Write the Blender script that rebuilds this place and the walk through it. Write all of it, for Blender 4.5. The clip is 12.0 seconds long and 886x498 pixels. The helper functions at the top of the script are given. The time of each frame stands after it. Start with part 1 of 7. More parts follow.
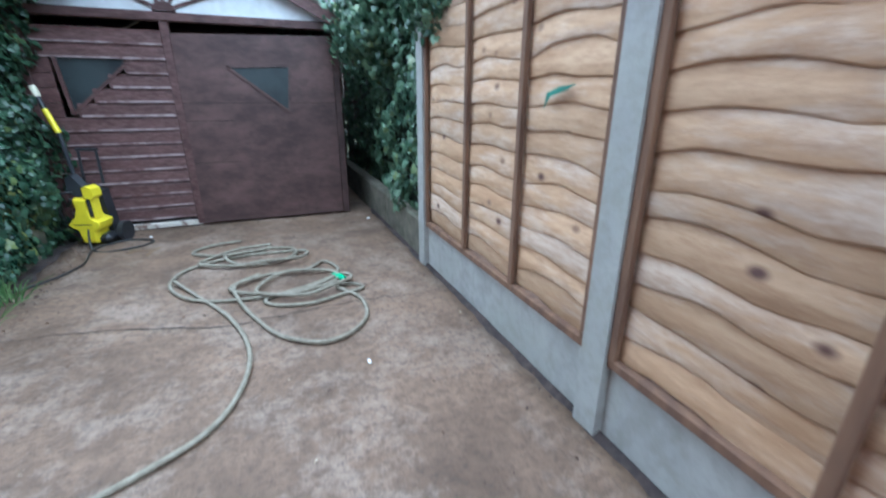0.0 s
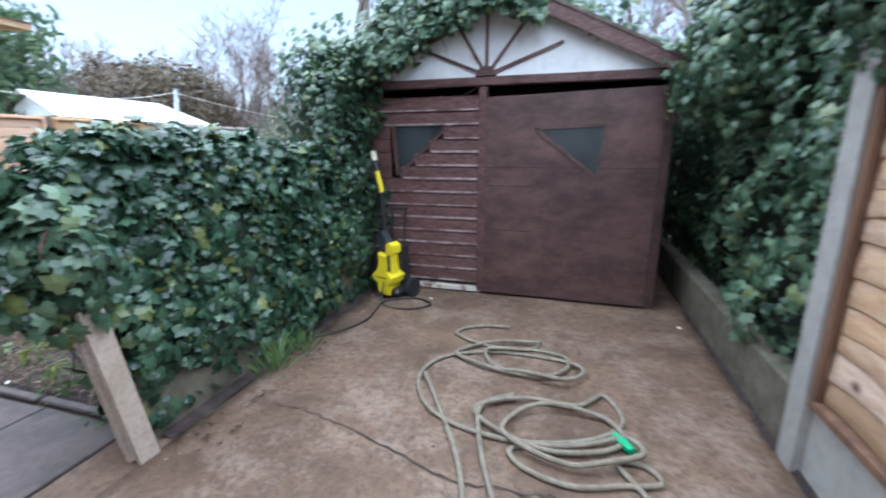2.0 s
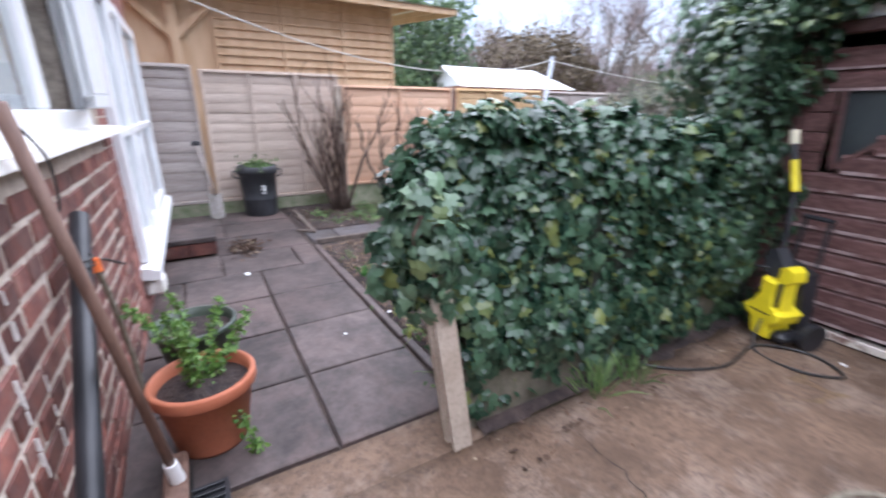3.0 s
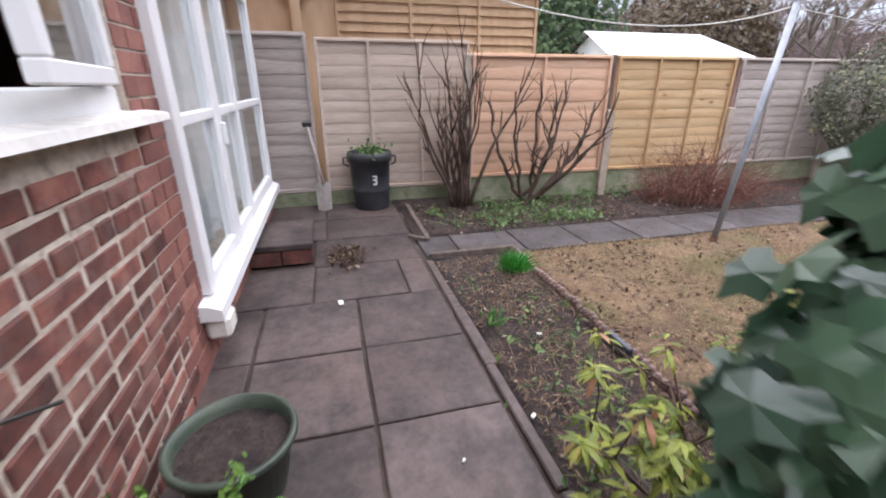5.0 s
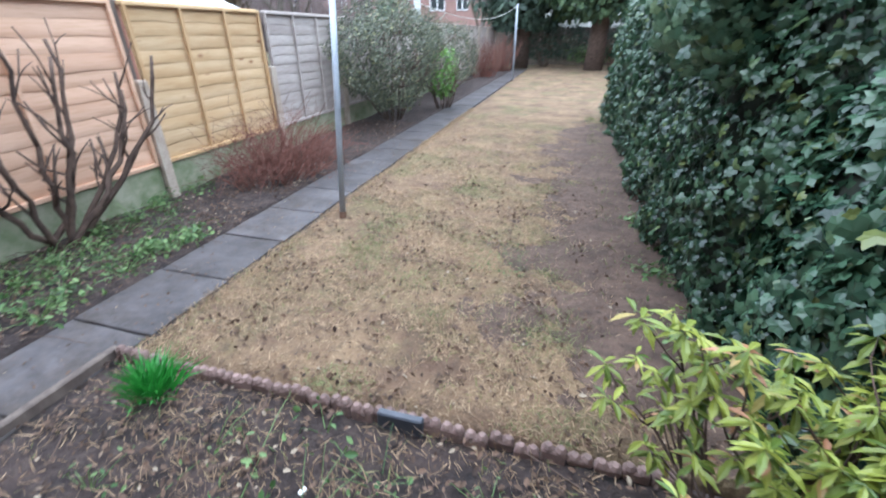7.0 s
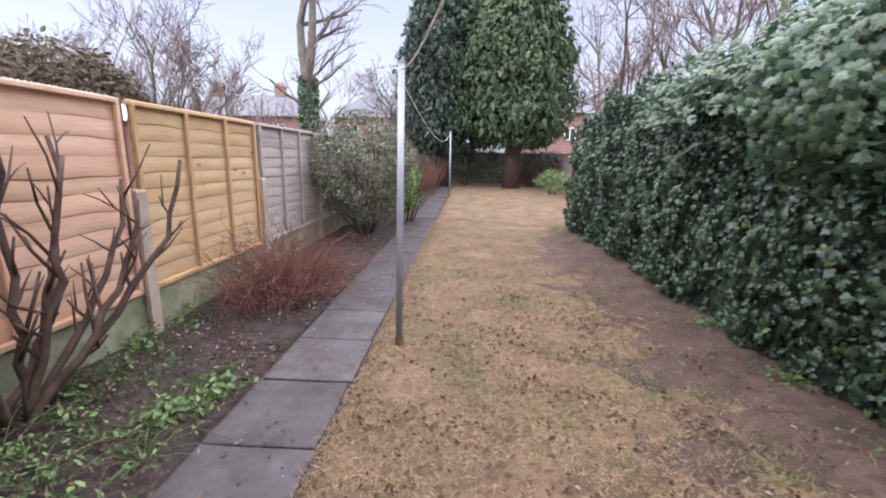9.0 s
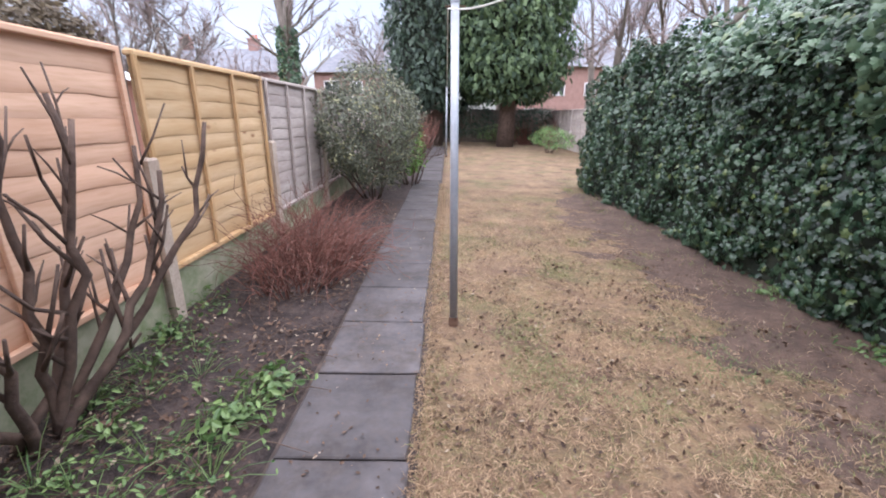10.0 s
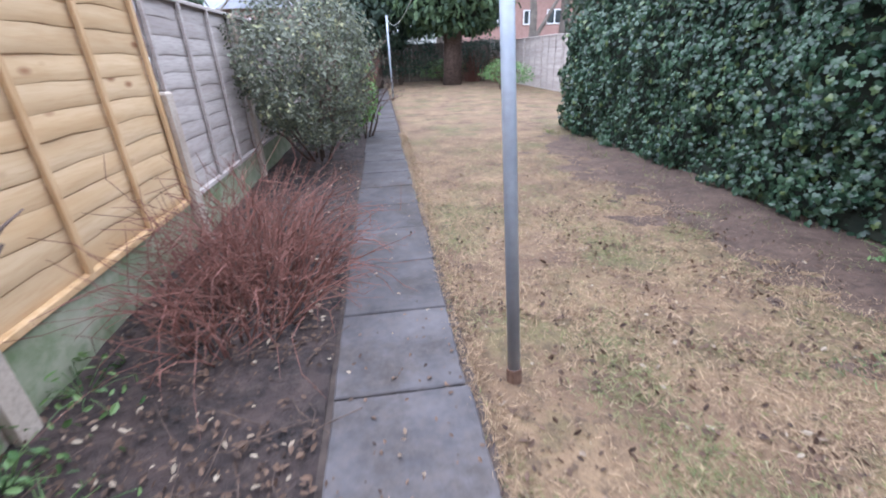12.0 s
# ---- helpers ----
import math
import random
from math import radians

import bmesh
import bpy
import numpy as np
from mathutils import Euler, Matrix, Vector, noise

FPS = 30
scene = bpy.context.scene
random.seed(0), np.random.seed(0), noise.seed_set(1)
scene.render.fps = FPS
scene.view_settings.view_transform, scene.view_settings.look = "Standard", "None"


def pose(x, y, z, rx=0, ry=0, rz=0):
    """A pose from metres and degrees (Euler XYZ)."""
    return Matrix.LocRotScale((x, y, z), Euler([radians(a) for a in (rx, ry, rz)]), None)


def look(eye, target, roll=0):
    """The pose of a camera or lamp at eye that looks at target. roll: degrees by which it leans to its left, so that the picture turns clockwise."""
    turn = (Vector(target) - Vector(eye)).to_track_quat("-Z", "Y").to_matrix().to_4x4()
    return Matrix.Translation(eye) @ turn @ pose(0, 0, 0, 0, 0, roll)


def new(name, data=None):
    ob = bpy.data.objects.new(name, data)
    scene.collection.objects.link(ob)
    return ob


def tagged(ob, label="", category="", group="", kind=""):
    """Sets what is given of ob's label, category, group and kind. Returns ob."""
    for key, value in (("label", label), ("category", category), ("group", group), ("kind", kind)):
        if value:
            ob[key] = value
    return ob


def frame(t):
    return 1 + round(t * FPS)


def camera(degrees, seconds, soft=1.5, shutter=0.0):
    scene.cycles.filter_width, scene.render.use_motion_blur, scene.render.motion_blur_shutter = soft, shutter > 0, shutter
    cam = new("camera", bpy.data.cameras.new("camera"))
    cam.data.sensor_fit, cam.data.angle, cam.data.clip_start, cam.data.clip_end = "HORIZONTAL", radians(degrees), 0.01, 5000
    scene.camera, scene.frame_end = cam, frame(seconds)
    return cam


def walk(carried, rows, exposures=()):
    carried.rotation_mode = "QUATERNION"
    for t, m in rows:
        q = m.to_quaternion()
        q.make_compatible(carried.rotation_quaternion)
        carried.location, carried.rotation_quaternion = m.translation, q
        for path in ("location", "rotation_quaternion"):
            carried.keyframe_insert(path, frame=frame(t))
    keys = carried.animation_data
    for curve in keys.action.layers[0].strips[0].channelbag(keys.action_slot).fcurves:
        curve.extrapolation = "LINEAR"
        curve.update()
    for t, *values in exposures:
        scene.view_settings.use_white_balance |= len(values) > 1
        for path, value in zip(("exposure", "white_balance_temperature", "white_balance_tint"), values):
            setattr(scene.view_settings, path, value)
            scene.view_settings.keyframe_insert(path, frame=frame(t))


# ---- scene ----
cam = camera(92.7, 12.0, soft=1.9, shutter=0.35)
PATH = [
    (0, (0.594, 0.62, 1.209), (1.313, 2.357, 0.527), 0.2),
    (0.5, (0.657, 0.844, 1.281), (1.205, 2.714, 0.833), 1.2),
    (1, (0.734, 1.09, 1.282), (0.991, 3.033, 0.886), 0.6),
    (1.5, (0.756, 1.338, 1.325), (0.605, 3.285, 0.894), -0.5),
    (2, (0.653, 1.594, 1.306), (0.103, 3.458, 0.837), -0.2),
    (2.5, (0.402, 1.754, 1.32), (-0.69, 3.34, 0.78), 0.6),
    (3, (0.206, 1.93, 1.379), (-1.437, 2.883, 0.754), 0.2),
    (3.5, (-0.003, 2.031, 1.395), (-1.837, 2.466, 0.728), 0.3),
    (3.7, (-0.121, 2.056, 1.397), (-1.965, 2.382, 0.694), -0.5),
    (5.3, (-1.237, 2.235, 1.38), (-2.993, 2.833, 0.634), 0.4),
    (5.5, (-1.38, 2.253, 1.381), (-2.951, 3.205, 0.591), 1.1),
    (6, (-1.681, 2.311, 1.394), (-2.793, 3.703, 0.486), 1.0),
    (6.5, (-1.928, 2.456, 1.456), (-2.688, 4.027, 0.48), -0.5),
    (7, (-2.211, 2.524, 1.457), (-2.695, 4.238, 0.548), -0.0),
    (7.5, (-2.561, 2.547, 1.445), (-2.822, 4.433, 0.831), 0.7),
    (9.3, (-3.733, 2.868, 1.33), (-3.829, 4.821, 0.914), 1.0),
    (9.5, (-3.828, 2.962, 1.34), (-3.95, 4.903, 0.871), 0.4),
    (10, (-4.094, 3.063, 1.341), (-4.11, 4.971, 0.743), 0.5),
    (10.5, (-4.247, 3.194, 1.34), (-4.137, 5.056, 0.617), 0.8),
    (11, (-4.374, 3.565, 1.29), (-4.272, 5.389, 0.476), -1.1),
    (11.5, (-4.469, 3.92, 1.217), (-4.336, 5.729, 0.375), -2.4),
    (12, (-4.487, 4.328, 1.245), (-4.266, 6.13, 0.406), -2.4),
]
EXPOSURES = [(0.0, 2.68, 4700, -2), (0.5, 2.65, 4550, 0), (1.0, 2.55, 4500, 0), (1.5, 2.4, 4850, 2), (2.5, 2.65, 5500, 12), (3.5, 2.4, 5800, 19), (5.5, 2.2, 6200, 17), (6.5, 2.65, 5800, 5), (7.5, 2.52, 5000, 11), (9.5, 2.22, 6300, 23), (10.5, 2.57, 5550, 16), (12.0, 2.5, 5350, 15)]
walk(cam, [(t, look(eye, target, roll)) for t, eye, target, roll in PATH], EXPOSURES)

# ---- sky and light: a damp overcast day ----
world = bpy.data.worlds.new("world")
scene.world = world
world.use_nodes = True
wn, wl = world.node_tree.nodes, world.node_tree.links
sky = wn.new("ShaderNodeTexSky")
sky.sky_type, sky.sun_disc = "NISHITA", False
SUN_EL, SUN_AZ = radians(81), radians(225)
sky.sun_elevation, sky.sun_rotation = SUN_EL, SUN_AZ
sky.air_density, sky.dust_density, sky.ozone_density = 1.0, 2.0, 1.5
grey = wn.new("ShaderNodeHueSaturation")
grey.inputs["Saturation"].default_value = 0.5
wl.new(sky.outputs["Color"], grey.inputs["Color"])
wl.new(grey.outputs["Color"], wn["Background"].inputs["Color"])
wn["Background"].inputs["Strength"].default_value = 0.052
sun = new("sun", bpy.data.lights.new("sun", "SUN"))
sun.data.energy, sun.data.angle, sun.data.color = 2.1, radians(140), (1.0, 0.98, 0.95)
sun.matrix_world = look((10 * math.sin(SUN_AZ) * math.cos(SUN_EL), 10 * math.cos(SUN_AZ) * math.cos(SUN_EL), 10 * math.sin(SUN_EL)), (0, 0, 0))


# ---- materials ----
def material(name, c1, c2, rough=0.8, scale=6.0, bump=0.3, c3=None, c3_amount=0.35, fine=60.0, stretch=(1, 1, 1), world_space=False, random_tint=0.0, knots=None, knot_scale=(5, 2.2, 9), metal=0.0, bump_distance=0.01, spec=0.4, island=None, low=0.35, high=0.65, patch=None, patch_scale=0.9, patch_amount=0.7, grit=0.5):
    m = bpy.data.materials.new(name)
    m.use_nodes = True
    n, l = m.node_tree.nodes, m.node_tree.links
    b = n["Principled BSDF"]
    b.inputs["Roughness"].default_value, b.inputs["Metallic"].default_value = rough, metal
    b.inputs["Specular IOR Level"].default_value = spec
    if world_space:
        place = n.new("ShaderNodeNewGeometry").outputs["Position"]
    else:
        place = n.new("ShaderNodeTexCoord").outputs["Object"]
    info = n.new("ShaderNodeObjectInfo")
    add = n.new("ShaderNodeVectorMath")
    add.operation = "MULTIPLY_ADD"
    l.new(place, add.inputs[0])
    add.inputs[1].default_value = stretch
    if world_space:
        add.inputs[2].default_value = (0, 0, 0)
    else:
        big = n.new("ShaderNodeMath")
        big.operation = "MULTIPLY"
        l.new(info.outputs["Random"], big.inputs[0])
        big.inputs[1].default_value = 37.0
        l.new(big.outputs[0], add.inputs[2])

    def noise_at(size, detail=4.0):
        t = n.new("ShaderNodeTexNoise")
        t.inputs["Roughness"].default_value = grit
        t.inputs["Scale"].default_value, t.inputs["Detail"].default_value = size, detail
        l.new(add.outputs[0], t.inputs["Vector"])
        return t.outputs["Fac"]

    def ramp(fac, lo, hi):
        r = n.new("ShaderNodeMapRange")
        l.new(fac, r.inputs["Value"])
        r.inputs["From Min"].default_value, r.inputs["From Max"].default_value = lo, hi
        return r.outputs["Result"]

    def mix(fac, a, c, kind="MIX"):
        x = n.new("ShaderNodeMix")
        x.data_type, x.blend_type = "RGBA", kind
        for socket, value in ((x.inputs["Factor"], fac), (x.inputs[6], a), (x.inputs[7], c)):
            if isinstance(value, bpy.types.NodeSocket):
                l.new(value, socket)
            else:
                socket.default_value = (*value, 1) if isinstance(value, tuple) else value
        return x.outputs[2]

    coarse, small = noise_at(scale), noise_at(fine, 5.0)
    colour = mix(ramp(coarse, low, high), c1, c2)
    if island:
        geo = n.new("ShaderNodeNewGeometry")
        colour = mix(ramp(geo.outputs["Random Per Island"], 0.0, 1.0), colour, island)
    if patch:
        f = n.new("ShaderNodeMath")
        f.operation = "MULTIPLY"
        l.new(ramp(noise_at(patch_scale, 6.0), 0.48, 0.62), f.inputs[0])
        f.inputs[1].default_value = patch_amount
        colour = mix(f.outputs[0], colour, patch)
    if c3:
        f = n.new("ShaderNodeMath")
        f.operation = "MULTIPLY"
        l.new(ramp(small, 0.45, 0.7), f.inputs[0])
        f.inputs[1].default_value = c3_amount
        colour = mix(f.outputs[0], colour, c3)
    if knots:
        k = n.new("ShaderNodeVectorMath")
        k.operation = "MULTIPLY_ADD"
        l.new(place, k.inputs[0])
        k.inputs[1].default_value = knot_scale
        if not world_space:
            l.new(big.outputs[0], k.inputs[2])
        v = n.new("ShaderNodeTexVoronoi")
        v.inputs["Scale"].default_value = 1.0
        l.new(k.outputs[0], v.inputs["Vector"])
        colour = mix(ramp(v.outputs["Distance"], 0.15, 0.05), colour, knots)
    if random_tint:
        h = n.new("ShaderNodeHueSaturation")
        l.new(colour, h.inputs["Color"])
        r = n.new("ShaderNodeMapRange")
        l.new(info.outputs["Random"], r.inputs["Value"])
        r.inputs["To Min"].default_value, r.inputs["To Max"].default_value = 1 - random_tint, 1 + random_tint
        l.new(r.outputs["Result"], h.inputs["Value"])
        colour = h.outputs["Color"]
    l.new(colour, b.inputs["Base Color"])
    if bump:
        bp = n.new("ShaderNodeBump")
        bp.inputs["Strength"].default_value, bp.inputs["Distance"].default_value = bump, bump_distance
        l.new(small, bp.inputs["Height"])
        l.new(bp.outputs["Normal"], b.inputs["Normal"])
    return m


def leaf_material(name, dark, light, rough=0.4, old=None):
    m = bpy.data.materials.new(name)
    m.use_nodes = True
    n, l = m.node_tree.nodes, m.node_tree.links
    b = n["Principled BSDF"]
    geo = n.new("ShaderNodeNewGeometry")
    info = n.new("ShaderNodeObjectInfo")
    add = n.new("ShaderNodeMath")
    add.operation = "ADD"
    l.new(geo.outputs["Random Per Island"], add.inputs[0])
    l.new(info.outputs["Random"], add.inputs[1])
    wrap = n.new("ShaderNodeMath")
    wrap.operation = "FRACT"
    l.new(add.outputs[0], wrap.inputs[0])
    r = n.new("ShaderNodeValToRGB")
    r.color_ramp.elements[0].color, r.color_ramp.elements[1].color = (*dark, 1), (*light, 1)
    if old:
        r.color_ramp.elements[1].position = 0.9
        e = r.color_ramp.elements.new(0.97)
        e.color = (*old, 1)
    l.new(wrap.outputs[0], r.inputs["Fac"])
    l.new(r.outputs["Color"], b.inputs["Base Color"])
    b.inputs["Roughness"].default_value = rough
    b.inputs["Specular IOR Level"].default_value = 0.5
    t = n.new("ShaderNodeBsdfTranslucent")
    l.new(r.outputs["Color"], t.inputs["Color"])
    mx = n.new("ShaderNodeMixShader")
    mx.inputs[0].default_value = 0.25
    l.new(b.outputs[0], mx.inputs[1])
    l.new(t.outputs[0], mx.inputs[2])
    l.new(mx.outputs[0], n["Material Output"].inputs["Surface"])
    return m


def glass_material(name, tint=(0.9, 0.95, 0.95)):
    m = bpy.data.materials.new(name)
    m.use_nodes = True
    b = m.node_tree.nodes["Principled BSDF"]
    b.inputs["Base Color"].default_value = (*tint, 1)
    b.inputs["Transmission Weight"].default_value, b.inputs["Roughness"].default_value, b.inputs["IOR"].default_value = 1.0, 0.02, 1.45
    return m


CONCRETE_DRIVE = material("drive_concrete", (0.088, 0.056, 0.036), (0.195, 0.128, 0.085), 0.66, 1.1, 1.0, (0.05, 0.034, 0.025), 0.85, 26, world_space=True, bump_distance=0.008, patch=(0.28, 0.215, 0.17), patch_scale=2.0, patch_amount=0.6, grit=0.8, spec=0.3)
SLAB = material("patio_slab", (0.036, 0.03, 0.029), (0.11, 0.085, 0.08), 0.6, 2.6, 0.5, (0.035, 0.026, 0.022), 0.6, 13, world_space=True, random_tint=0.18, bump_distance=0.004, patch=(0.115, 0.08, 0.072), patch_scale=1.5, patch_amount=0.6, grit=0.75, spec=0.3)
PATH_SLAB = material("path_slab", (0.042, 0.039, 0.042), (0.098, 0.09, 0.093), 0.65, 2.5, 0.6, (0.09, 0.075, 0.068), 0.6, 14, world_space=True, random_tint=0.18, bump_distance=0.005, patch=(0.042, 0.034, 0.029), patch_scale=2.0, patch_amount=0.75, grit=0.72, spec=0.22)
SOIL = material("soil", (0.016, 0.012, 0.012), (0.055, 0.038, 0.034), 0.9, 5, 1.0, (0.12, 0.088, 0.072), 0.4, 18, world_space=True, bump_distance=0.04, grit=0.7)
JOINT_DIRT = material("joint_dirt", (0.04, 0.03, 0.026), (0.08, 0.06, 0.05), 0.95, 9, 0.6, None, 0, 60, world_space=True)
LAWN = material("worn_lawn", (0.118, 0.072, 0.046), (0.27, 0.185, 0.105), 0.95, 2.0, 1.0, (0.05, 0.033, 0.025), 0.9, 16, world_space=True, bump_distance=0.04, patch=(0.12, 0.115, 0.045), patch_scale=1.1, patch_amount=0.7, grit=0.75)
FAR_GROUND = material("rough_ground", (0.09, 0.085, 0.04), (0.16, 0.13, 0.07), 0.95, 0.3, 0.5, (0.05, 0.05, 0.03), 0.4, 4, world_space=True)
CONCRETE_POST = material("post_concrete", (0.25, 0.24, 0.225), (0.37, 0.355, 0.335), 0.85, 4, 0.5, (0.19, 0.18, 0.15), 0.5, 14, world_space=True, bump_distance=0.005, grit=0.72, patch=(0.2, 0.2, 0.16), patch_scale=2.0, patch_amount=0.4)
CONCRETE_PALE = material("pale_post_concrete", (0.36, 0.29, 0.23), (0.47, 0.4, 0.33), 0.88, 5, 0.5, (0.22, 0.2, 0.15), 0.5, 60, world_space=True, bump_distance=0.005)
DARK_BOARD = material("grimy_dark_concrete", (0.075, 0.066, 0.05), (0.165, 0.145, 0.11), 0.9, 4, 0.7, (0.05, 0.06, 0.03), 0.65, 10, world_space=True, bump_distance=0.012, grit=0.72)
CONCRETE_GREEN = material("algae_concrete", (0.19, 0.215, 0.13), (0.33, 0.325, 0.24), 0.88, 3, 0.5, (0.09, 0.14, 0.045), 0.75, 7, world_space=True, bump_distance=0.006, grit=0.7)
WANEY = material("waney_boards", (0.33, 0.2, 0.108), (0.475, 0.32, 0.195), 0.75, 1.9, 0.5, (0.25, 0.14, 0.075), 0.65, 9, stretch=(2.2, 0.9, 4.5), knots=(0.085, 0.042, 0.033), knot_scale=(2, 4.2, 6.2), random_tint=0.18, bump_distance=0.006, patch=(0.53, 0.44, 0.365), patch_scale=1.3, patch_amount=0.6, grit=0.72)
FENCE_NEW = material("new_fence_boards", (0.49, 0.335, 0.175), (0.60, 0.445, 0.265), 0.75, 1.6, 0.3, (0.42, 0.26, 0.12), 0.4, 12, stretch=(2.2, 0.5, 5), knots=(0.26, 0.13, 0.06), knot_scale=(2, 2.6, 6), random_tint=0.10, bump_distance=0.004)
FENCE_ORANGE = material("orange_fence_boards", (0.61, 0.385, 0.26), (0.70, 0.475, 0.335), 0.75, 1.2, 0.3, (0.48, 0.27, 0.14), 0.35, 12, stretch=(2.2, 0.5, 5), random_tint=0.07, bump_distance=0.004)
FENCE_GREY = material("weathered_fence_boards", (0.36, 0.31, 0.285), (0.47, 0.42, 0.385), 0.82, 1.5, 0.35, (0.22, 0.185, 0.155), 0.4, 14, stretch=(2.2, 0.5, 5), random_tint=0.08, bump_distance=0.004)
FENCE_PALE = material("faded_fence_boards", (0.5, 0.41, 0.34), (0.62, 0.52, 0.44), 0.8, 1.5, 0.35, (0.36, 0.27, 0.2), 0.4, 14, stretch=(2.2, 0.5, 5), random_tint=0.08, bump_distance=0.004)
BATTEN_DARK = material("dark_batten", (0.10, 0.055, 0.035), (0.17, 0.095, 0.055), 0.8, 6, 0.3, None, 0, 40, stretch=(3, 3, 0.6))
BATTEN_NEW = material("new_batten", (0.44, 0.28, 0.13), (0.54, 0.37, 0.2), 0.8, 6, 0.3, None, 0, 40, stretch=(3, 3, 0.6))
TIMBER_DARK = material("old_dark_timber", (0.09, 0.07, 0.06), (0.15, 0.12, 0.1), 0.85, 6, 0.4, None, 0, 40, stretch=(3, 3, 0.6))
TIMBER_PALE = material("shelter_timber", (0.52, 0.36, 0.22), (0.62, 0.46, 0.3), 0.75, 3, 0.3, None, 0, 30, stretch=(3, 3, 0.6))
SHED_BROWN = material("shed_paint", (0.06, 0.028, 0.026), (0.108, 0.054, 0.05), 0.45, 4, 0.4, (0.22, 0.14, 0.12), 0.35, 16, stretch=(1, 1, 3), random_tint=0.12, bump_distance=0.004, grit=0.68)
SHED_DOOR = material("shed_door_paint", (0.052, 0.029, 0.027), (0.112, 0.064, 0.057), 0.45, 2.2, 0.4, (0.03, 0.018, 0.016), 0.55, 8, stretch=(1, 1, 2), bump_distance=0.004, grit=0.68)
SHED_EDGE = material("worn_board_edge", (0.34, 0.27, 0.26), (0.10, 0.05, 0.045), 0.7, 9, 0.3, None, 0, 30)
FLAKED = material("flaked_white_wood", (0.5, 0.46, 0.4), (0.16, 0.1, 0.08), 0.8, 12, 0.4, None, 0, 40, low=0.5, high=0.62)
WHITE_PANEL = material("faded_white_panel", (0.66, 0.68, 0.70), (0.76, 0.77, 0.78), 0.6, 3, 0.1, (0.42, 0.42, 0.4), 0.3, 14)
UPVC = material("white_upvc", (0.76, 0.77, 0.78), (0.82, 0.83, 0.84), 0.3, 2, 0.02, (0.66, 0.66, 0.64), 0.2, 9)
SILL_STONE = material("painted_sill", (0.66, 0.64, 0.6), (0.76, 0.75, 0.72), 0.6, 6, 0.25, (0.42, 0.38, 0.3), 0.4, 16)
BRICK = material("red_brick", (0.085, 0.033, 0.029), (0.225, 0.085, 0.062), 0.8, 7, 0.7, (0.09, 0.05, 0.048), 0.6, 24, random_tint=0.42, bump_distance=0.006, patch=(0.32, 0.2, 0.165), patch_scale=6, patch_amount=0.4, grit=0.7)
BRICK_STUFF = material("red_brick_far", (0.24, 0.10, 0.08), (0.36, 0.16, 0.12), 0.8, 7, 0.6, (0.11, 0.06, 0.055), 0.5, 55, world_space=True, island=(0.17, 0.065, 0.055), bump_distance=0.004)
MORTAR = material("mortar", (0.47, 0.40, 0.33), (0.66, 0.59, 0.5), 0.95, 9, 0.8, (0.2, 0.15, 0.12), 0.6, 22, world_space=True, bump_distance=0.01, patch=(0.3, 0.22, 0.18), patch_scale=2.5, patch_amount=0.6, grit=0.7)
GLASS = glass_material("window_glass")
OLD_GLASS = material("dusty_dark_glass", (0.012, 0.016, 0.018), (0.04, 0.048, 0.05), 0.3, 3, 0.05, None, 0, 20, spec=0.35)
BLIND = material("beige_blind", (0.23, 0.22, 0.2), (0.28, 0.265, 0.245), 0.7, 3, 0.1, None, 0, 20)
CURTAIN = material("white_curtain", (0.6, 0.62, 0.64), (0.72, 0.73, 0.74), 0.9, 3, 0.2, None, 0, 30)
PLASTER = material("room_plaster", (0.5, 0.48, 0.45), (0.56, 0.54, 0.5), 0.9, 3, 0.1, None, 0, 30)
IVY_LEAF = leaf_material("ivy_leaf", (0.009, 0.03, 0.018), (0.074, 0.138, 0.078), 0.27, (0.15, 0.18, 0.055))
# lighter copy of the ivy leaf: its brighter light is put into the colour
IVY_FAR = leaf_material("ivy_leaf_lit", (0.03, 0.07, 0.042), (0.14, 0.22, 0.13), 0.32, (0.16, 0.2, 0.08))
# near-black: the shade deep inside foliage, put into a colour
SHADE_CORE = material("foliage_shade", (0.008, 0.013, 0.008), (0.02, 0.024, 0.014), 0.95, 8, 0.6, None, 0, 30, world_space=True)
SHRUB_LEAF = leaf_material("yellow_green_leaf", (0.07, 0.12, 0.016), (0.33, 0.37, 0.06), 0.42, (0.4, 0.2, 0.11))
BUSH_LEAF = leaf_material("grey_green_leaf", (0.04, 0.046, 0.03), (0.14, 0.155, 0.10), 0.5, (0.28, 0.28, 0.14))
DULL_LEAF = leaf_material("dull_brown_leaf", (0.055, 0.042, 0.028), (0.16, 0.125, 0.078), 0.7)
POT_LEAF = leaf_material("potted_shrub_leaf", (0.05, 0.13, 0.02), (0.17, 0.30, 0.06), 0.4)
WEED_LEAF = leaf_material("weed_leaf", (0.04, 0.10, 0.025), (0.19, 0.29, 0.10), 0.5)
TUFT = leaf_material("bright_grass", (0.02, 0.13, 0.015), (0.06, 0.3, 0.04), 0.5)
STRAW = leaf_material("dry_grass", (0.17, 0.108, 0.066), (0.47, 0.34, 0.21), 0.8, (0.16, 0.19, 0.06))
LITTER = leaf_material("leaf_litter", (0.04, 0.024, 0.018), (0.16, 0.1, 0.066), 0.8, (0.36, 0.3, 0.22))
CONIFER = leaf_material("conifer_spray", (0.022, 0.05, 0.026), (0.1, 0.155, 0.062), 0.65)
# darker copy of CONIFER: shading on the left-hand tree put into its colour
CONIFER_SHADED = leaf_material("shade_toned_spray", (0.016, 0.034, 0.024), (0.06, 0.095, 0.06), 0.6)
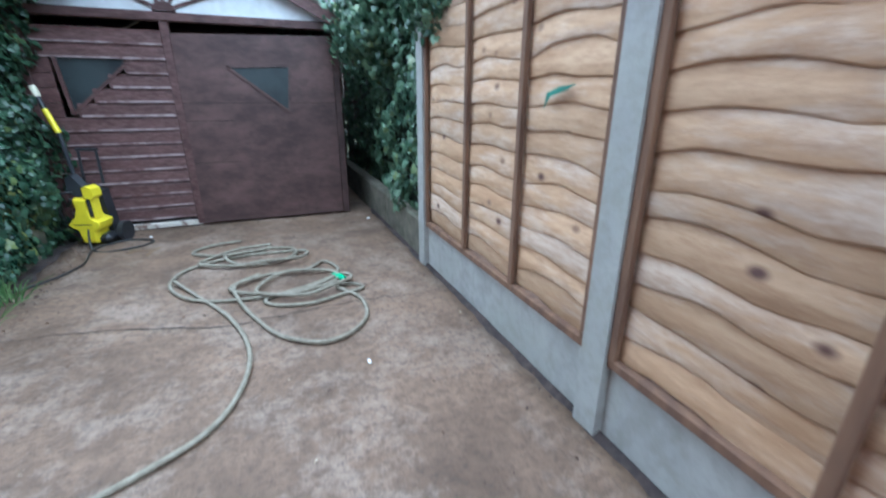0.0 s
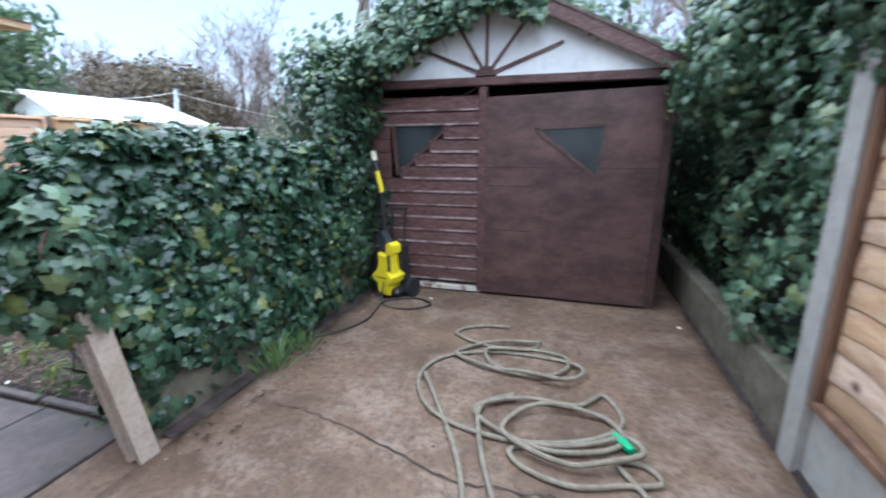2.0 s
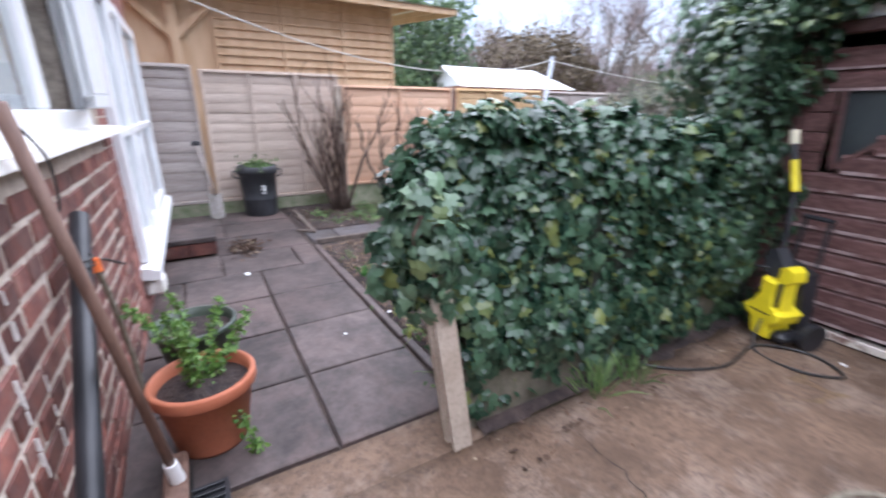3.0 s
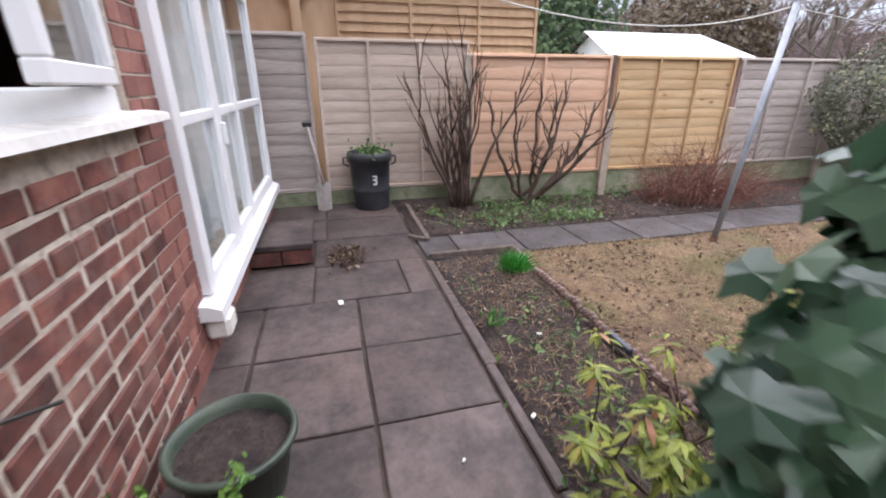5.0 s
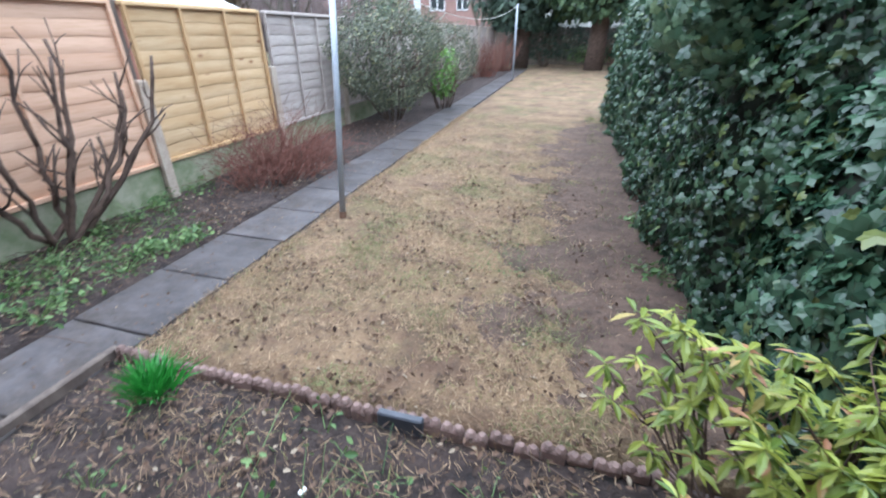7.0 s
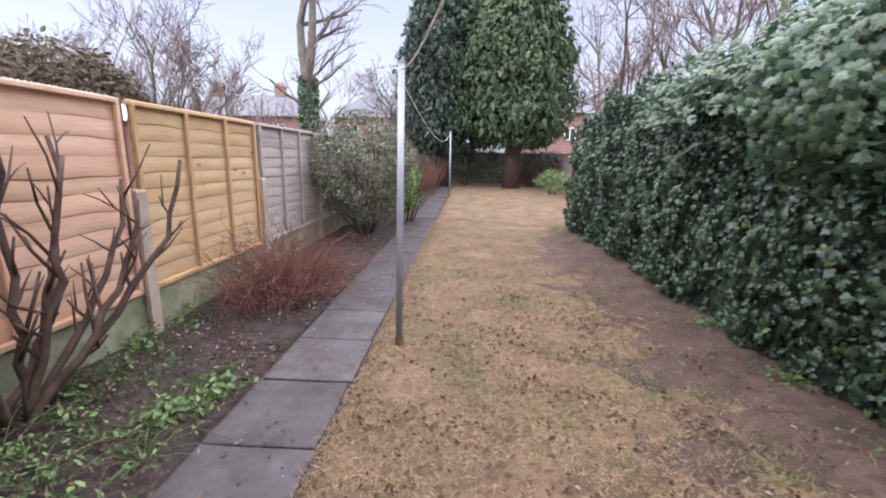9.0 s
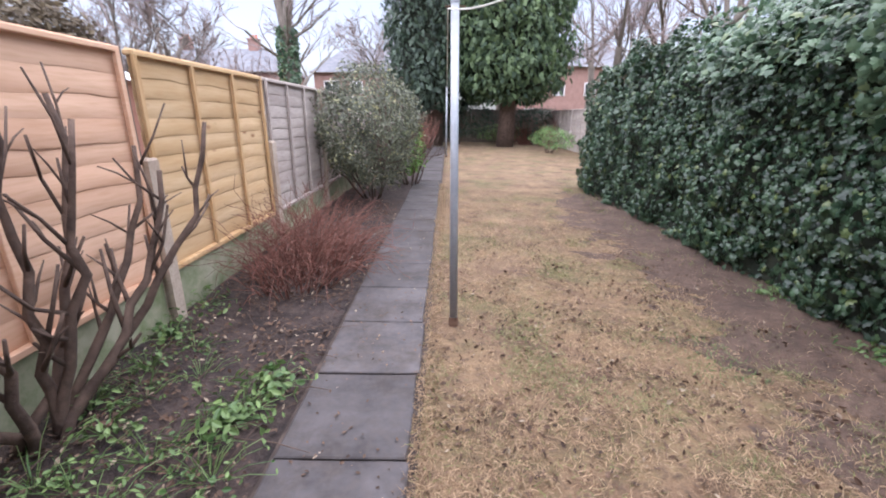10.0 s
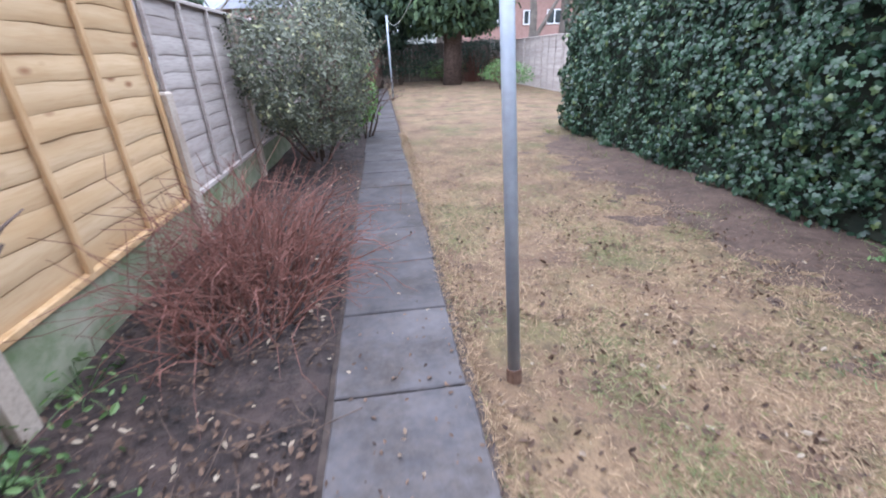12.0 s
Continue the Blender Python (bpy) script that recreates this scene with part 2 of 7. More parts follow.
BARK = material("bark", (0.055, 0.036, 0.028), (0.125, 0.085, 0.065), 0.9, 12, 0.8, (0.07, 0.052, 0.042), 0.5, 50, world_space=True)
BARK_FAR = material("far_bark", (0.11, 0.095, 0.08), (0.17, 0.145, 0.125), 0.95, 3, 0.2, None, 0, 10, world_space=True)
# paler than near twigs: distance haze is put into the colour
TWIG_FAR = material("far_twigs", (0.16, 0.125, 0.12), (0.23, 0.18, 0.17), 0.95, 3, 0.0, None, 0, 10, world_space=True)
RED_TWIG = material("red_twigs", (0.13, 0.055, 0.042), (0.24, 0.105, 0.078), 0.8, 6, 0.1, None, 0, 20, world_space=True, island=(0.13, 0.06, 0.045))
TERRACOTTA = material("terracotta", (0.38, 0.12, 0.06), (0.48, 0.17, 0.09), 0.65, 5, 0.25, (0.3, 0.1, 0.06), 0.4, 40)
DARK_POT = material("dark_green_glaze", (0.03, 0.045, 0.035), (0.07, 0.09, 0.065), 0.4, 5, 0.2, None, 0, 30)
YELLOW = material("yellow_plastic", (0.72, 0.60, 0.012), (0.80, 0.68, 0.02), 0.35, 3, 0.03, (0.5, 0.4, 0.03), 0.25, 20)
BLACK_PLASTIC = material("black_plastic", (0.012, 0.013, 0.015), (0.03, 0.03, 0.034), 0.4, 5, 0.1, None, 0, 30)
PALE_PLASTIC = material("pale_label_plastic", (0.6, 0.56, 0.4), (0.7, 0.66, 0.5), 0.4, 5, 0.05, None, 0, 30)
BIN_PLASTIC = material("bin_plastic", (0.022, 0.024, 0.028), (0.045, 0.047, 0.052), 0.45, 4, 0.15, None, 0, 30)
HOSE = material("hose_sleeve", (0.16, 0.142, 0.108), (0.24, 0.215, 0.165), 0.8, 30, 0.5, (0.14, 0.12, 0.09), 0.5, 160, bump_distance=0.003, spec=0.2)
CABLE = material("black_cable", (0.02, 0.02, 0.02), (0.035, 0.033, 0.03), 0.45, 8, 0.1, None, 0, 30)
GREEN_FIT = material("green_fitting", (0.01, 0.28, 0.11), (0.02, 0.36, 0.15), 0.35, 5, 0.05, None, 0, 30)
ORANGE_FIT = material("orange_fitting", (0.6, 0.12, 0.03), (0.7, 0.17, 0.05), 0.35, 5, 0.05, None, 0, 30)
POLE_METAL = material("grey_painted_metal", (0.27, 0.30, 0.34), (0.34, 0.37, 0.41), 0.45, 6, 0.1, (0.22, 0.22, 0.23), 0.3, 30, metal=0.3)
RUST = material("rusty_collar", (0.09, 0.05, 0.035), (0.15, 0.09, 0.06), 0.85, 20, 0.5, None, 0, 60)
ROPE = material("clothes_line", (0.5, 0.5, 0.46), (0.6, 0.6, 0.56), 0.7, 20, 0.2, None, 0, 60)
HANDLE_WOOD = material("grimy_handle_wood", (0.13, 0.075, 0.055), (0.2, 0.125, 0.095), 0.6, 8, 0.25, (0.09, 0.055, 0.045), 0.4, 30, stretch=(3, 3, 0.5))
STEEL = material("dull_steel", (0.28, 0.26, 0.24), (0.36, 0.34, 0.32), 0.5, 8, 0.2, (0.2, 0.13, 0.08), 0.4, 30, metal=0.6)
WHITE_SCRAP = material("white_plastic", (0.75, 0.76, 0.76), (0.82, 0.83, 0.83), 0.4, 6, 0.05, None, 0, 30)
EDGING = material("clay_edging", (0.13, 0.085, 0.075), (0.22, 0.15, 0.13), 0.85, 9, 0.5, (0.09, 0.07, 0.06), 0.5, 50, random_tint=0.15)
SLATE = material("slate_roof", (0.13, 0.135, 0.155), (0.18, 0.185, 0.205), 0.95, 2, 0.3, (0.11, 0.115, 0.13), 0.4, 9, world_space=True)
# muted red: the haze over the far houses is mixed into the brick colour
FAR_BRICK = material("far_brick", (0.24, 0.15, 0.13), (0.30, 0.19, 0.165), 0.9, 2, 0.2, (0.24, 0.11, 0.08), 0.4, 12, world_space=True)
ROOF_SHEET = material("white_roof_sheet", (0.66, 0.69, 0.70), (0.76, 0.79, 0.8), 0.45, 2, 0.1, (0.55, 0.57, 0.57), 0.35, 8)
RED_SHED = material("reddish_boards", (0.24, 0.11, 0.08), (0.32, 0.16, 0.12), 0.85, 3, 0.2, None, 0, 20, world_space=True)
NET = material("green_netting", (0.015, 0.09, 0.06), (0.03, 0.15, 0.10), 0.6, 20, 0.4, None, 0, 60)
CRACK = material("crack_shadow", (0.03, 0.022, 0.018), (0.06, 0.045, 0.036), 0.95, 20, 0.2, None, 0, 60)
OLIVE = leaf_material("tired_green_grass", (0.085, 0.10, 0.035), (0.25, 0.27, 0.11), 0.7, (0.4, 0.34, 0.2))
# darker copy of the ivy leaf: garden-side shade is put into the colour
IVY_SHADED = leaf_material("ivy_leaf_shaded", (0.009, 0.029, 0.016), (0.066, 0.12, 0.064), 0.3, (0.11, 0.15, 0.05))
STRAW_BIT = leaf_material("straw_bit", (0.2, 0.13, 0.075), (0.44, 0.34, 0.22), 0.8)
WET_SLATE = material("wet_slate", (0.035, 0.04, 0.052), (0.06, 0.066, 0.082), 0.45, 8, 0.3, None, 0, 30)
BARE_EARTH = material("bare_earth", (0.062, 0.040, 0.031), (0.135, 0.09, 0.066), 0.95, 3.0, 1.0, (0.04, 0.028, 0.022), 0.8, 16, world_space=True, bump_distance=0.03, grit=0.75)


# ---- mesh helpers ----
class Geo:
    """Collects vertices and faces of one mesh."""

    def __init__(self):
        self.v, self.f = [], []

    def add(self, verts, faces):
        k = len(self.v)
        self.v.extend(verts)
        self.f.extend([tuple(i + k for i in face) for face in faces])
        return self

    def box(self, x0, x1, y0, y1, z0, z1, bevel=0.0):
        lo, hi = (min(x0, x1), min(y0, y1), min(z0, z1)), (max(x0, x1), max(y0, y1), max(z0, z1))
        if not bevel:
            v = [(a, b, c) for a in (lo[0], hi[0]) for b in (lo[1], hi[1]) for c in (lo[2], hi[2])]
            return self.add(v, [(0, 1, 3, 2), (4, 6, 7, 5), (0, 4, 5, 1), (2, 3, 7, 6), (0, 2, 6, 4), (1, 5, 7, 3)])
        v, at = [], {}
        for s in [(a, b, c) for a in (0, 1) for b in (0, 1) for c in (0, 1)]:
            for axis in range(3):
                at[s, axis] = len(v)
                v.append(tuple((hi[i] if s[i] else lo[i]) + (0 if i == axis else (-bevel if s[i] else bevel)) for i in range(3)))
        faces, mid = [], Vector([(a + b) / 2 for a, b in zip(lo, hi)])
        for axis in range(3):
            p, q = [i for i in range(3) if i != axis]
            for side in (0, 1):
                ring = []
                for a, b in ((0, 0), (1, 0), (1, 1), (0, 1)):
                    s = [0, 0, 0]
                    s[axis], s[p], s[q] = side, a, b
                    ring.append(at[tuple(s), axis])
                faces.append(ring)
            for a in (0, 1):
                for b in (0, 1):
                    s0, s1 = [0, 0, 0], [0, 0, 0]
                    s0[p], s0[q], s1[p], s1[q], s0[axis], s1[axis] = a, b, a, b, 0, 1
                    faces.append([at[tuple(s0), p], at[tuple(s1), p], at[tuple(s1), q], at[tuple(s0), q]])
        for s in [(a, b, c) for a in (0, 1) for b in (0, 1) for c in (0, 1)]:
            faces.append([at[s, 0], at[s, 1], at[s, 2]])
        for ring in faces:
            a, b, c = (Vector(v[i]) for i in ring[:3])
            if (b - a).cross(c - a).dot((a + b + c) / 3 - mid) < 0:
                ring.reverse()
        return self.add(v, faces)

    def tube(self, points, radii, sides=6, cap=True):
        pts = [Vector(p) for p in points]
        if not isinstance(radii, (list, tuple)):
            radii = [radii] * len(pts)
        rings, up = [], None
        for i, p in enumerate(pts):
            way = (pts[min(i + 1, len(pts) - 1)] - pts[max(i - 1, 0)])
            if way.length < 1e-9:
                way = Vector((0, 0, 1))
            way.normalize()
            if up is None:
                up = way.orthogonal().normalized()
            else:
                up = up - way * up.dot(way)
                up = up.normalized() if up.length > 1e-6 else way.orthogonal().normalized()
            side = way.cross(up)
            rings.append([tuple(p + (up * math.cos(a) + side * math.sin(a)) * radii[i]) for a in [2 * math.pi * k / sides for k in range(sides)]])
        v = [q for r in rings for q in r]
        f = [(i * sides + k, i * sides + (k + 1) % sides, (i + 1) * sides + (k + 1) % sides, (i + 1) * sides + k) for i in range(len(rings) - 1) for k in range(sides)]
        if cap:
            f += [tuple(reversed(range(sides))), tuple(range((len(rings) - 1) * sides, len(rings) * sides))]
        return self.add(v, f)

    def lathe(self, profile, sides=24, at=(0, 0, 0), wobble=0.0):
        """profile: pairs of radius and height, from the bottom up."""
        v, n = [], len(profile)
        for r, z in profile:
            for k in range(sides):
                a = 2 * math.pi * k / sides
                w = 1 + wobble * math.sin(3 * a + z * 9)
                v.append((at[0] + r * w * math.cos(a), at[1] + r * w * math.sin(a), at[2] + z))
        f = [(i * sides + k, i * sides + (k + 1) % sides, (i + 1) * sides + (k + 1) % sides, (i + 1) * sides + k) for i in range(n - 1) for k in range(sides)]
        f += [tuple(reversed(range(sides))), tuple(range((n - 1) * sides, n * sides))]
        return self.add(v, f)

    def prism(self, outline, axis, lo, hi):
        """A flat outline of pairs in the plane across an axis, pulled from lo to hi along it."""
        def place(p, d):
            return {"x": (d, p[0], p[1]), "y": (p[0], d, p[1]), "z": (p[0], p[1], d)}[axis]
        n = len(outline)
        v = [place(p, lo) for p in outline] + [place(p, hi) for p in outline]
        f = [tuple(range(n)), tuple(reversed(range(n, 2 * n)))] + [(i, n + i, n + (i + 1) % n, (i + 1) % n) for i in range(n)]
        return self.add(v, f)

    def mesh(self, name, mat, smooth=False):
        me = bpy.data.meshes.new(name)
        me.from_pydata([tuple(p) for p in self.v], [], self.f)
        me.update()
        if mat:
            me.materials.append(mat)
        if smooth:
            me.polygons.foreach_set("use_smooth", [True] * len(me.polygons))
        return me


def part(name, geo, mat, parent, label="", smooth=False, kind=""):
    ob = new(name, geo.mesh(name, mat, smooth) if isinstance(geo, Geo) else geo)
    ob.parent = parent
    return tagged(ob, label, kind=kind)


def thing(name, at, label, category, group="", turn=0.0, kind=""):
    ob = new(name)
    ob.empty_display_size = 0.1
    ob.matrix_world = pose(*at, 0, 0, turn)
    return tagged(ob, label, category, group, kind)


def solid(name, geo, mat, label="", category="", kind="", smooth=False, group=""):
    return tagged(new(name, geo.mesh(name, mat, smooth)), label, category, group, kind)


def sway(i, seed, scale=1.0):
    return noise.noise((i * scale, seed * 7.31, 1.7))


def grid_sheet(x0, x1, y0, y1, step, z, rough, seed, skirt=0.06):
    """An uneven sheet of ground with a skirt down its edge."""
    g = Geo()
    nx, ny = max(2, int((x1 - x0) / step)), max(2, int((y1 - y0) / step))
    v = []
    for j in range(ny + 1):
        for i in range(nx + 1):
            x, y = x0 + (x1 - x0) * i / nx, y0 + (y1 - y0) * j / ny
            v.append((x, y, z + rough * (noise.noise((x * 1.3, y * 1.3, seed)) + 0.6 * noise.noise((x * 5, y * 5, seed + 3)))))
    f = [(j * (nx + 1) + i, j * (nx + 1) + i + 1, (j + 1) * (nx + 1) + i + 1, (j + 1) * (nx + 1) + i) for j in range(ny) for i in range(nx)]
    rim = list(range(nx + 1)) + [j * (nx + 1) + nx for j in range(1, ny + 1)] + [ny * (nx + 1) + i for i in range(nx - 1, -1, -1)] + [j * (nx + 1) for j in range(ny - 1, 0, -1)]
    k = len(v)
    v += [(v[r][0], v[r][1], z - skirt) for r in rim]
    f += [(rim[(i + 1) % len(rim)], rim[i], k + i, k + (i + 1) % len(rim)) for i in range(len(rim))]
    return g.add(v, f)


LEAF_SHAPES = {
    "ivy": ([(0, 0.04, 0.02), (0.30, -0.10, -0.03), (0.50, 0.10, -0.06), (0.37, 0.30, 0.0), (0.45, 0.52, -0.06), (0.20, 0.64, 0.0), (0, 0.95, -0.1), (-0.20, 0.64, 0.0), (-0.45, 0.52, -0.06), (-0.37, 0.30, 0.0), (-0.50, 0.10, -0.06), (-0.30, -0.10, -0.03), (0, 0.36, 0.07)],
            [(12, i, i + 1) for i in range(11)] + [(12, 11, 0)]),
    "oval": ([(0, 0, 0), (0.25, 0.35, 0.05), (0.2, 0.75, 0.03), (0, 1, -0.06), (-0.2, 0.75, 0.03), (-0.25, 0.35, 0.05), (0, 0.5, -0.03)],
             [(6, i, i + 1) for i in range(5)] + [(6, 5, 0)]),
    "long": ([(0, 0, 0), (0.10, 0.3, 0.05), (0.13, 0.62, 0.02), (0, 1, -0.16), (-0.13, 0.62, 0.02), (-0.10, 0.3, 0.05), (0, 0.35, 0.0), (0, 0.65, -0.03)],
             [(0, 1, 6), (1, 2, 7, 6), (2, 3, 7), (3, 4, 7), (4, 5, 6, 7), (5, 0, 6)]),
    "blade": ([(-0.04, 0, 0), (0.04, 0, 0), (0.03, 0.5, 0.06), (0, 1, 0.0), (-0.03, 0.5, 0.06)], [(0, 1, 2, 4), (4, 2, 3)]),
    "spray": ([(0, 0, 0), (0.28, 0.45, -0.05), (0.12, 0.5, 0.0), (0.2, 0.8, -0.1), (0, 1, -0.2), (-0.2, 0.8, -0.1), (-0.12, 0.5, 0.0), (-0.28, 0.45, -0.05)],
              [(0, 1, 2), (0, 2, 6), (0, 6, 7), (2, 3, 4), (2, 4, 6), (6, 4, 5)]),
}


def leaves(places, normals, sizes, shape, seed, droop=0.5, tilt=0.5):
    """Many small leaves, one at each place, its face turned roughly along the normal and its tip hanging."""
    rng = np.random.default_rng(seed)
    p, nrm, s = np.asarray(places, float), np.asarray(normals, float), np.asarray(sizes, float)
    n = len(p)
    nrm = nrm + rng.normal(0, tilt, (n, 3))
    nrm /= np.linalg.norm(nrm, axis=1)[:, None] + 1e-9
    tip = rng.normal(0, 1, (n, 3)) + np.array((0, 0, -2.0 * droop))
    tip -= nrm * np.sum(tip * nrm, axis=1)[:, None]
    tip /= np.linalg.norm(tip, axis=1)[:, None] + 1e-9
    side = np.cross(tip, nrm)
    shape_v, shape_f = LEAF_SHAPES[shape]
    t = np.array(shape_v)
    v = p[:, None, :] + s[:, None, None] * (t[None, :, 0:1] * side[:, None, :] + t[None, :, 1:2] * tip[:, None, :] + t[None, :, 2:3] * nrm[:, None, :])
    g = Geo()
    g.v = [tuple(q) for q in v.reshape(-1, 3).tolist()]
    k = len(shape_v)
    g.f = [tuple(i + b * k for i in face) for b in range(n) for face in shape_f]
    return g


def leaf_mesh(shape, mat):
    g = Geo()
    g.add(*LEAF_SHAPES[shape])
    return g.mesh("leaf", mat)


def scatter_leaf_parts(parent, mesh, places, normals, sizes, seed, droop=0.5, tilt=0.4):
    """Single leaves as parts that share one mesh."""
    rng = random.Random(seed)
    back = parent.matrix_world.inverted()
    for p, nrm, s in zip(places, normals, sizes):
        nv = (Vector(nrm) + Vector((rng.gauss(0, tilt), rng.gauss(0, tilt), rng.gauss(0, tilt)))).normalized()
        tip = Vector((rng.gauss(0, 1), rng.gauss(0, 1), rng.gauss(0, 1) - 2 * droop))
        tip = (tip - nv * tip.dot(nv)).normalized()
        side = tip.cross(nv)
        m = Matrix(((side.x * s, tip.x * s, nv.x * s, p[0]), (side.y * s, tip.y * s, nv.y * s, p[1]), (side.z * s, tip.z * s, nv.z * s, p[2]), (0, 0, 0, 1)))
        ob = new("leaf", mesh)
        ob.parent = parent
        ob.matrix_basis = back @ m


def mound_points(n, seed, y0, y1, centre, half, top, base=0.1, lump=0.12, ends=True, power=2.6):
    """Places and outward normals on an uneven hedge that runs along y; centre, half and top are functions of y."""
    rng = np.random.default_rng(seed)
    places, normals = [], []
    while len(places) < n:
        y = rng.uniform(y0, y1)
        e, h = 1.0, top(y)
        if ends:
            d = min(y - y0, y1 - y)
            e = min(1.0, math.sqrt(max(0.02, 1 - (1 - min(1, d / 0.45)) ** 2)))
        w, crown = half(y) * e, base + (h - base) * (0.6 + 0.4 * e)
        if rng.random() < (crown - base) / (crown - base + w):
            u = rng.uniform(0, 1)
            s = 1 if rng.random() < 0.5 else -1
            x, zz = s * (1 - 0.45 * u ** power) * (0.85 + 0.15 * min(1, u / 0.25)), base + (crown - base) * u * 0.97
            nv = Vector((s * 1.1, 0, 0.15 + 0.9 * u ** 3))
        else:
            x = rng.uniform(-0.75, 0.75)
            zz = crown * (1 - 0.08 * x * x)
            nv = Vector((x * 0.8, 0, 1.0))
        b = lump * (noise.noise((x * 2.2, y * 2.1, zz * 2.1)) + 0.5 * noise.noise((x * 5, y * 5.3, zz * 5.1)))
        b = max(b, -0.06)
        if ends and y - y0 < 0.4:
            nv.y -= 1.2 * (1 - (y - y0) / 0.4)
        if ends and y1 - y < 0.4:
            nv.y += 1.2 * (1 - (y1 - y) / 0.4)
        nv.normalize()
        deep = -abs(rng.normal(0, 0.05))
        places.append((centre(y) + x * w + nv.x * (b + deep), y + nv.y * (b + deep), max(0.02, zz + nv.z * (b + deep))))
        normals.append(tuple(nv))
    return places, normals


# closed hull that stops see-through and paints the shade between leaves
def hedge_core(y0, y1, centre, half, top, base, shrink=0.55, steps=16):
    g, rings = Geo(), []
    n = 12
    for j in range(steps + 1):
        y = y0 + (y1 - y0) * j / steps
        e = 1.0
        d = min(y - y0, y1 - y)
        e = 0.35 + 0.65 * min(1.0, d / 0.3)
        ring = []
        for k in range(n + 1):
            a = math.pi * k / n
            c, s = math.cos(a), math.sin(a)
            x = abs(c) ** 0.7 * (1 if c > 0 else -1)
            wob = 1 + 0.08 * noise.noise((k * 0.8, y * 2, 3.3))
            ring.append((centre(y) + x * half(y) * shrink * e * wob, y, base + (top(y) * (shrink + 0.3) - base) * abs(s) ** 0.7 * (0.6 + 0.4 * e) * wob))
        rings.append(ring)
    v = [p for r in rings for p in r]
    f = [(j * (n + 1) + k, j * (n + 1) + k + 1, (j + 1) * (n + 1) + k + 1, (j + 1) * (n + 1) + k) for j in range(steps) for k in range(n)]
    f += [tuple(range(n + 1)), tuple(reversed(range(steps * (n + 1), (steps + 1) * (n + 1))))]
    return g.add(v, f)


# ---- ground, drive, patio, path, lawn and beds ----
ground = solid("ground", Geo().add([(-400, -300, -0.07), (400, -300, -0.07), (400, 600, -0.07), (-400, 600, -0.07)], [(0, 1, 2, 3)]), FAR_GROUND, "rough brown and green open ground", "ground", "structure")

drive = solid("driveway", grid_sheet(-1.02, 1.62, -6, 7.6, 0.11, 0.0, 0.006, 2.0, 0.08), CONCRETE_DRIVE, "pinkish brown worn concrete drive, damp and cracked", "driveway", "structure", smooth=True)
apron = solid("driveway", grid_sheet(-1.27, -1.02, -6, 2.87, 0.06, -0.004, 0.012, 5.0, 0.07), CONCRETE_DRIVE, "crumbling concrete edge of the drive", "driveway", "structure", smooth=True)


def crack(points, width, seed):
    g, rng = Geo(), random.Random(seed)
    fine = []
    for (ax, ay), (bx, by) in zip(points, points[1:]):
        n = max(2, int(math.hypot(bx - ax, by - ay) / 0.035))
        for i in range(n):
            t = i / n
            fine.append((ax + (bx - ax) * t + rng.gauss(0, 0.007), ay + (by - ay) * t + rng.gauss(0, 0.007)))
    v, f = [], []
    for i, (x, y) in enumerate(fine):
        w = width * (0.5 + rng.random()) * (0.3 + 0.7 * math.sin(math.pi * min(1, (i + 1) / len(fine))))
        z = 0.006 * (noise.noise((x * 1.3, y * 1.3, 2.0)) + 0.6 * noise.noise((x * 5, y * 5, 5.0))) + 0.0035
        v += [(x, y - w, z), (x, y + w, z)]
    f = [(2 * i, 2 * i + 2, 2 * i + 3, 2 * i + 1) for i in range(len(fine) - 1)]
    return g.add(v, f)


part("crack", crack([(-0.83, 3.23), (-0.55, 3.22), (-0.25, 3.15), (-0.05, 3.08), (0.27, 2.97), (0.6, 3.0), (1.0, 3.02), (1.5, 2.96)], 0.005, 4), CRACK, drive)

patio_bed = solid("patio_bed", grid_sheet(-6.32, -1.27, 1.40, 2.95, 0.2, -0.022, 0.003, 8.0, 0.05), JOINT_DIRT, "dark dirt in the joints between paving", "ground", "structure")


def slab_mesh(w, d, seed, mat, thick=0.05):
    """A worn slab, centred, with its top at 0."""
    g, rng = Geo(), random.Random(seed)
    e = 0.007
    ring = []
    for (ax, ay), (bx, by) in (((-w / 2, -d / 2), (w / 2, -d / 2)), ((w / 2, -d / 2), (w / 2, d / 2)), ((w / 2, d / 2), (-w / 2, d / 2)), ((-w / 2, d / 2), (-w / 2, -d / 2))):
        for i in range(4):
            t = i / 4
            ring.append((ax + (bx - ax) * t + rng.uniform(-0.003, 0.003), ay + (by - ay) * t + rng.uniform(-0.003, 0.003)))
    n = len(ring)
    v = [(x, y, -thick) for x, y in ring] + [(x, y, -e * 0.7) for x, y in ring] + [(x * (1 - 2 * e / w), y * (1 - 2 * e / d), rng.uniform(-0.002, 0.001)) for x, y in ring]
    f = [(r * n + i, r * n + (i + 1) % n, (r + 1) * n + (i + 1) % n, (r + 1) * n + i) for r in (0, 1) for i in range(n)] + [tuple(range(2 * n, 3 * n))]
    return g.add(v, f).mesh("paving_slab", mat)


patio = thing("patio", (-3.0, 2.2, 0), "damp grey-brown concrete paving slabs with dirty joints", "patio", kind="structure")


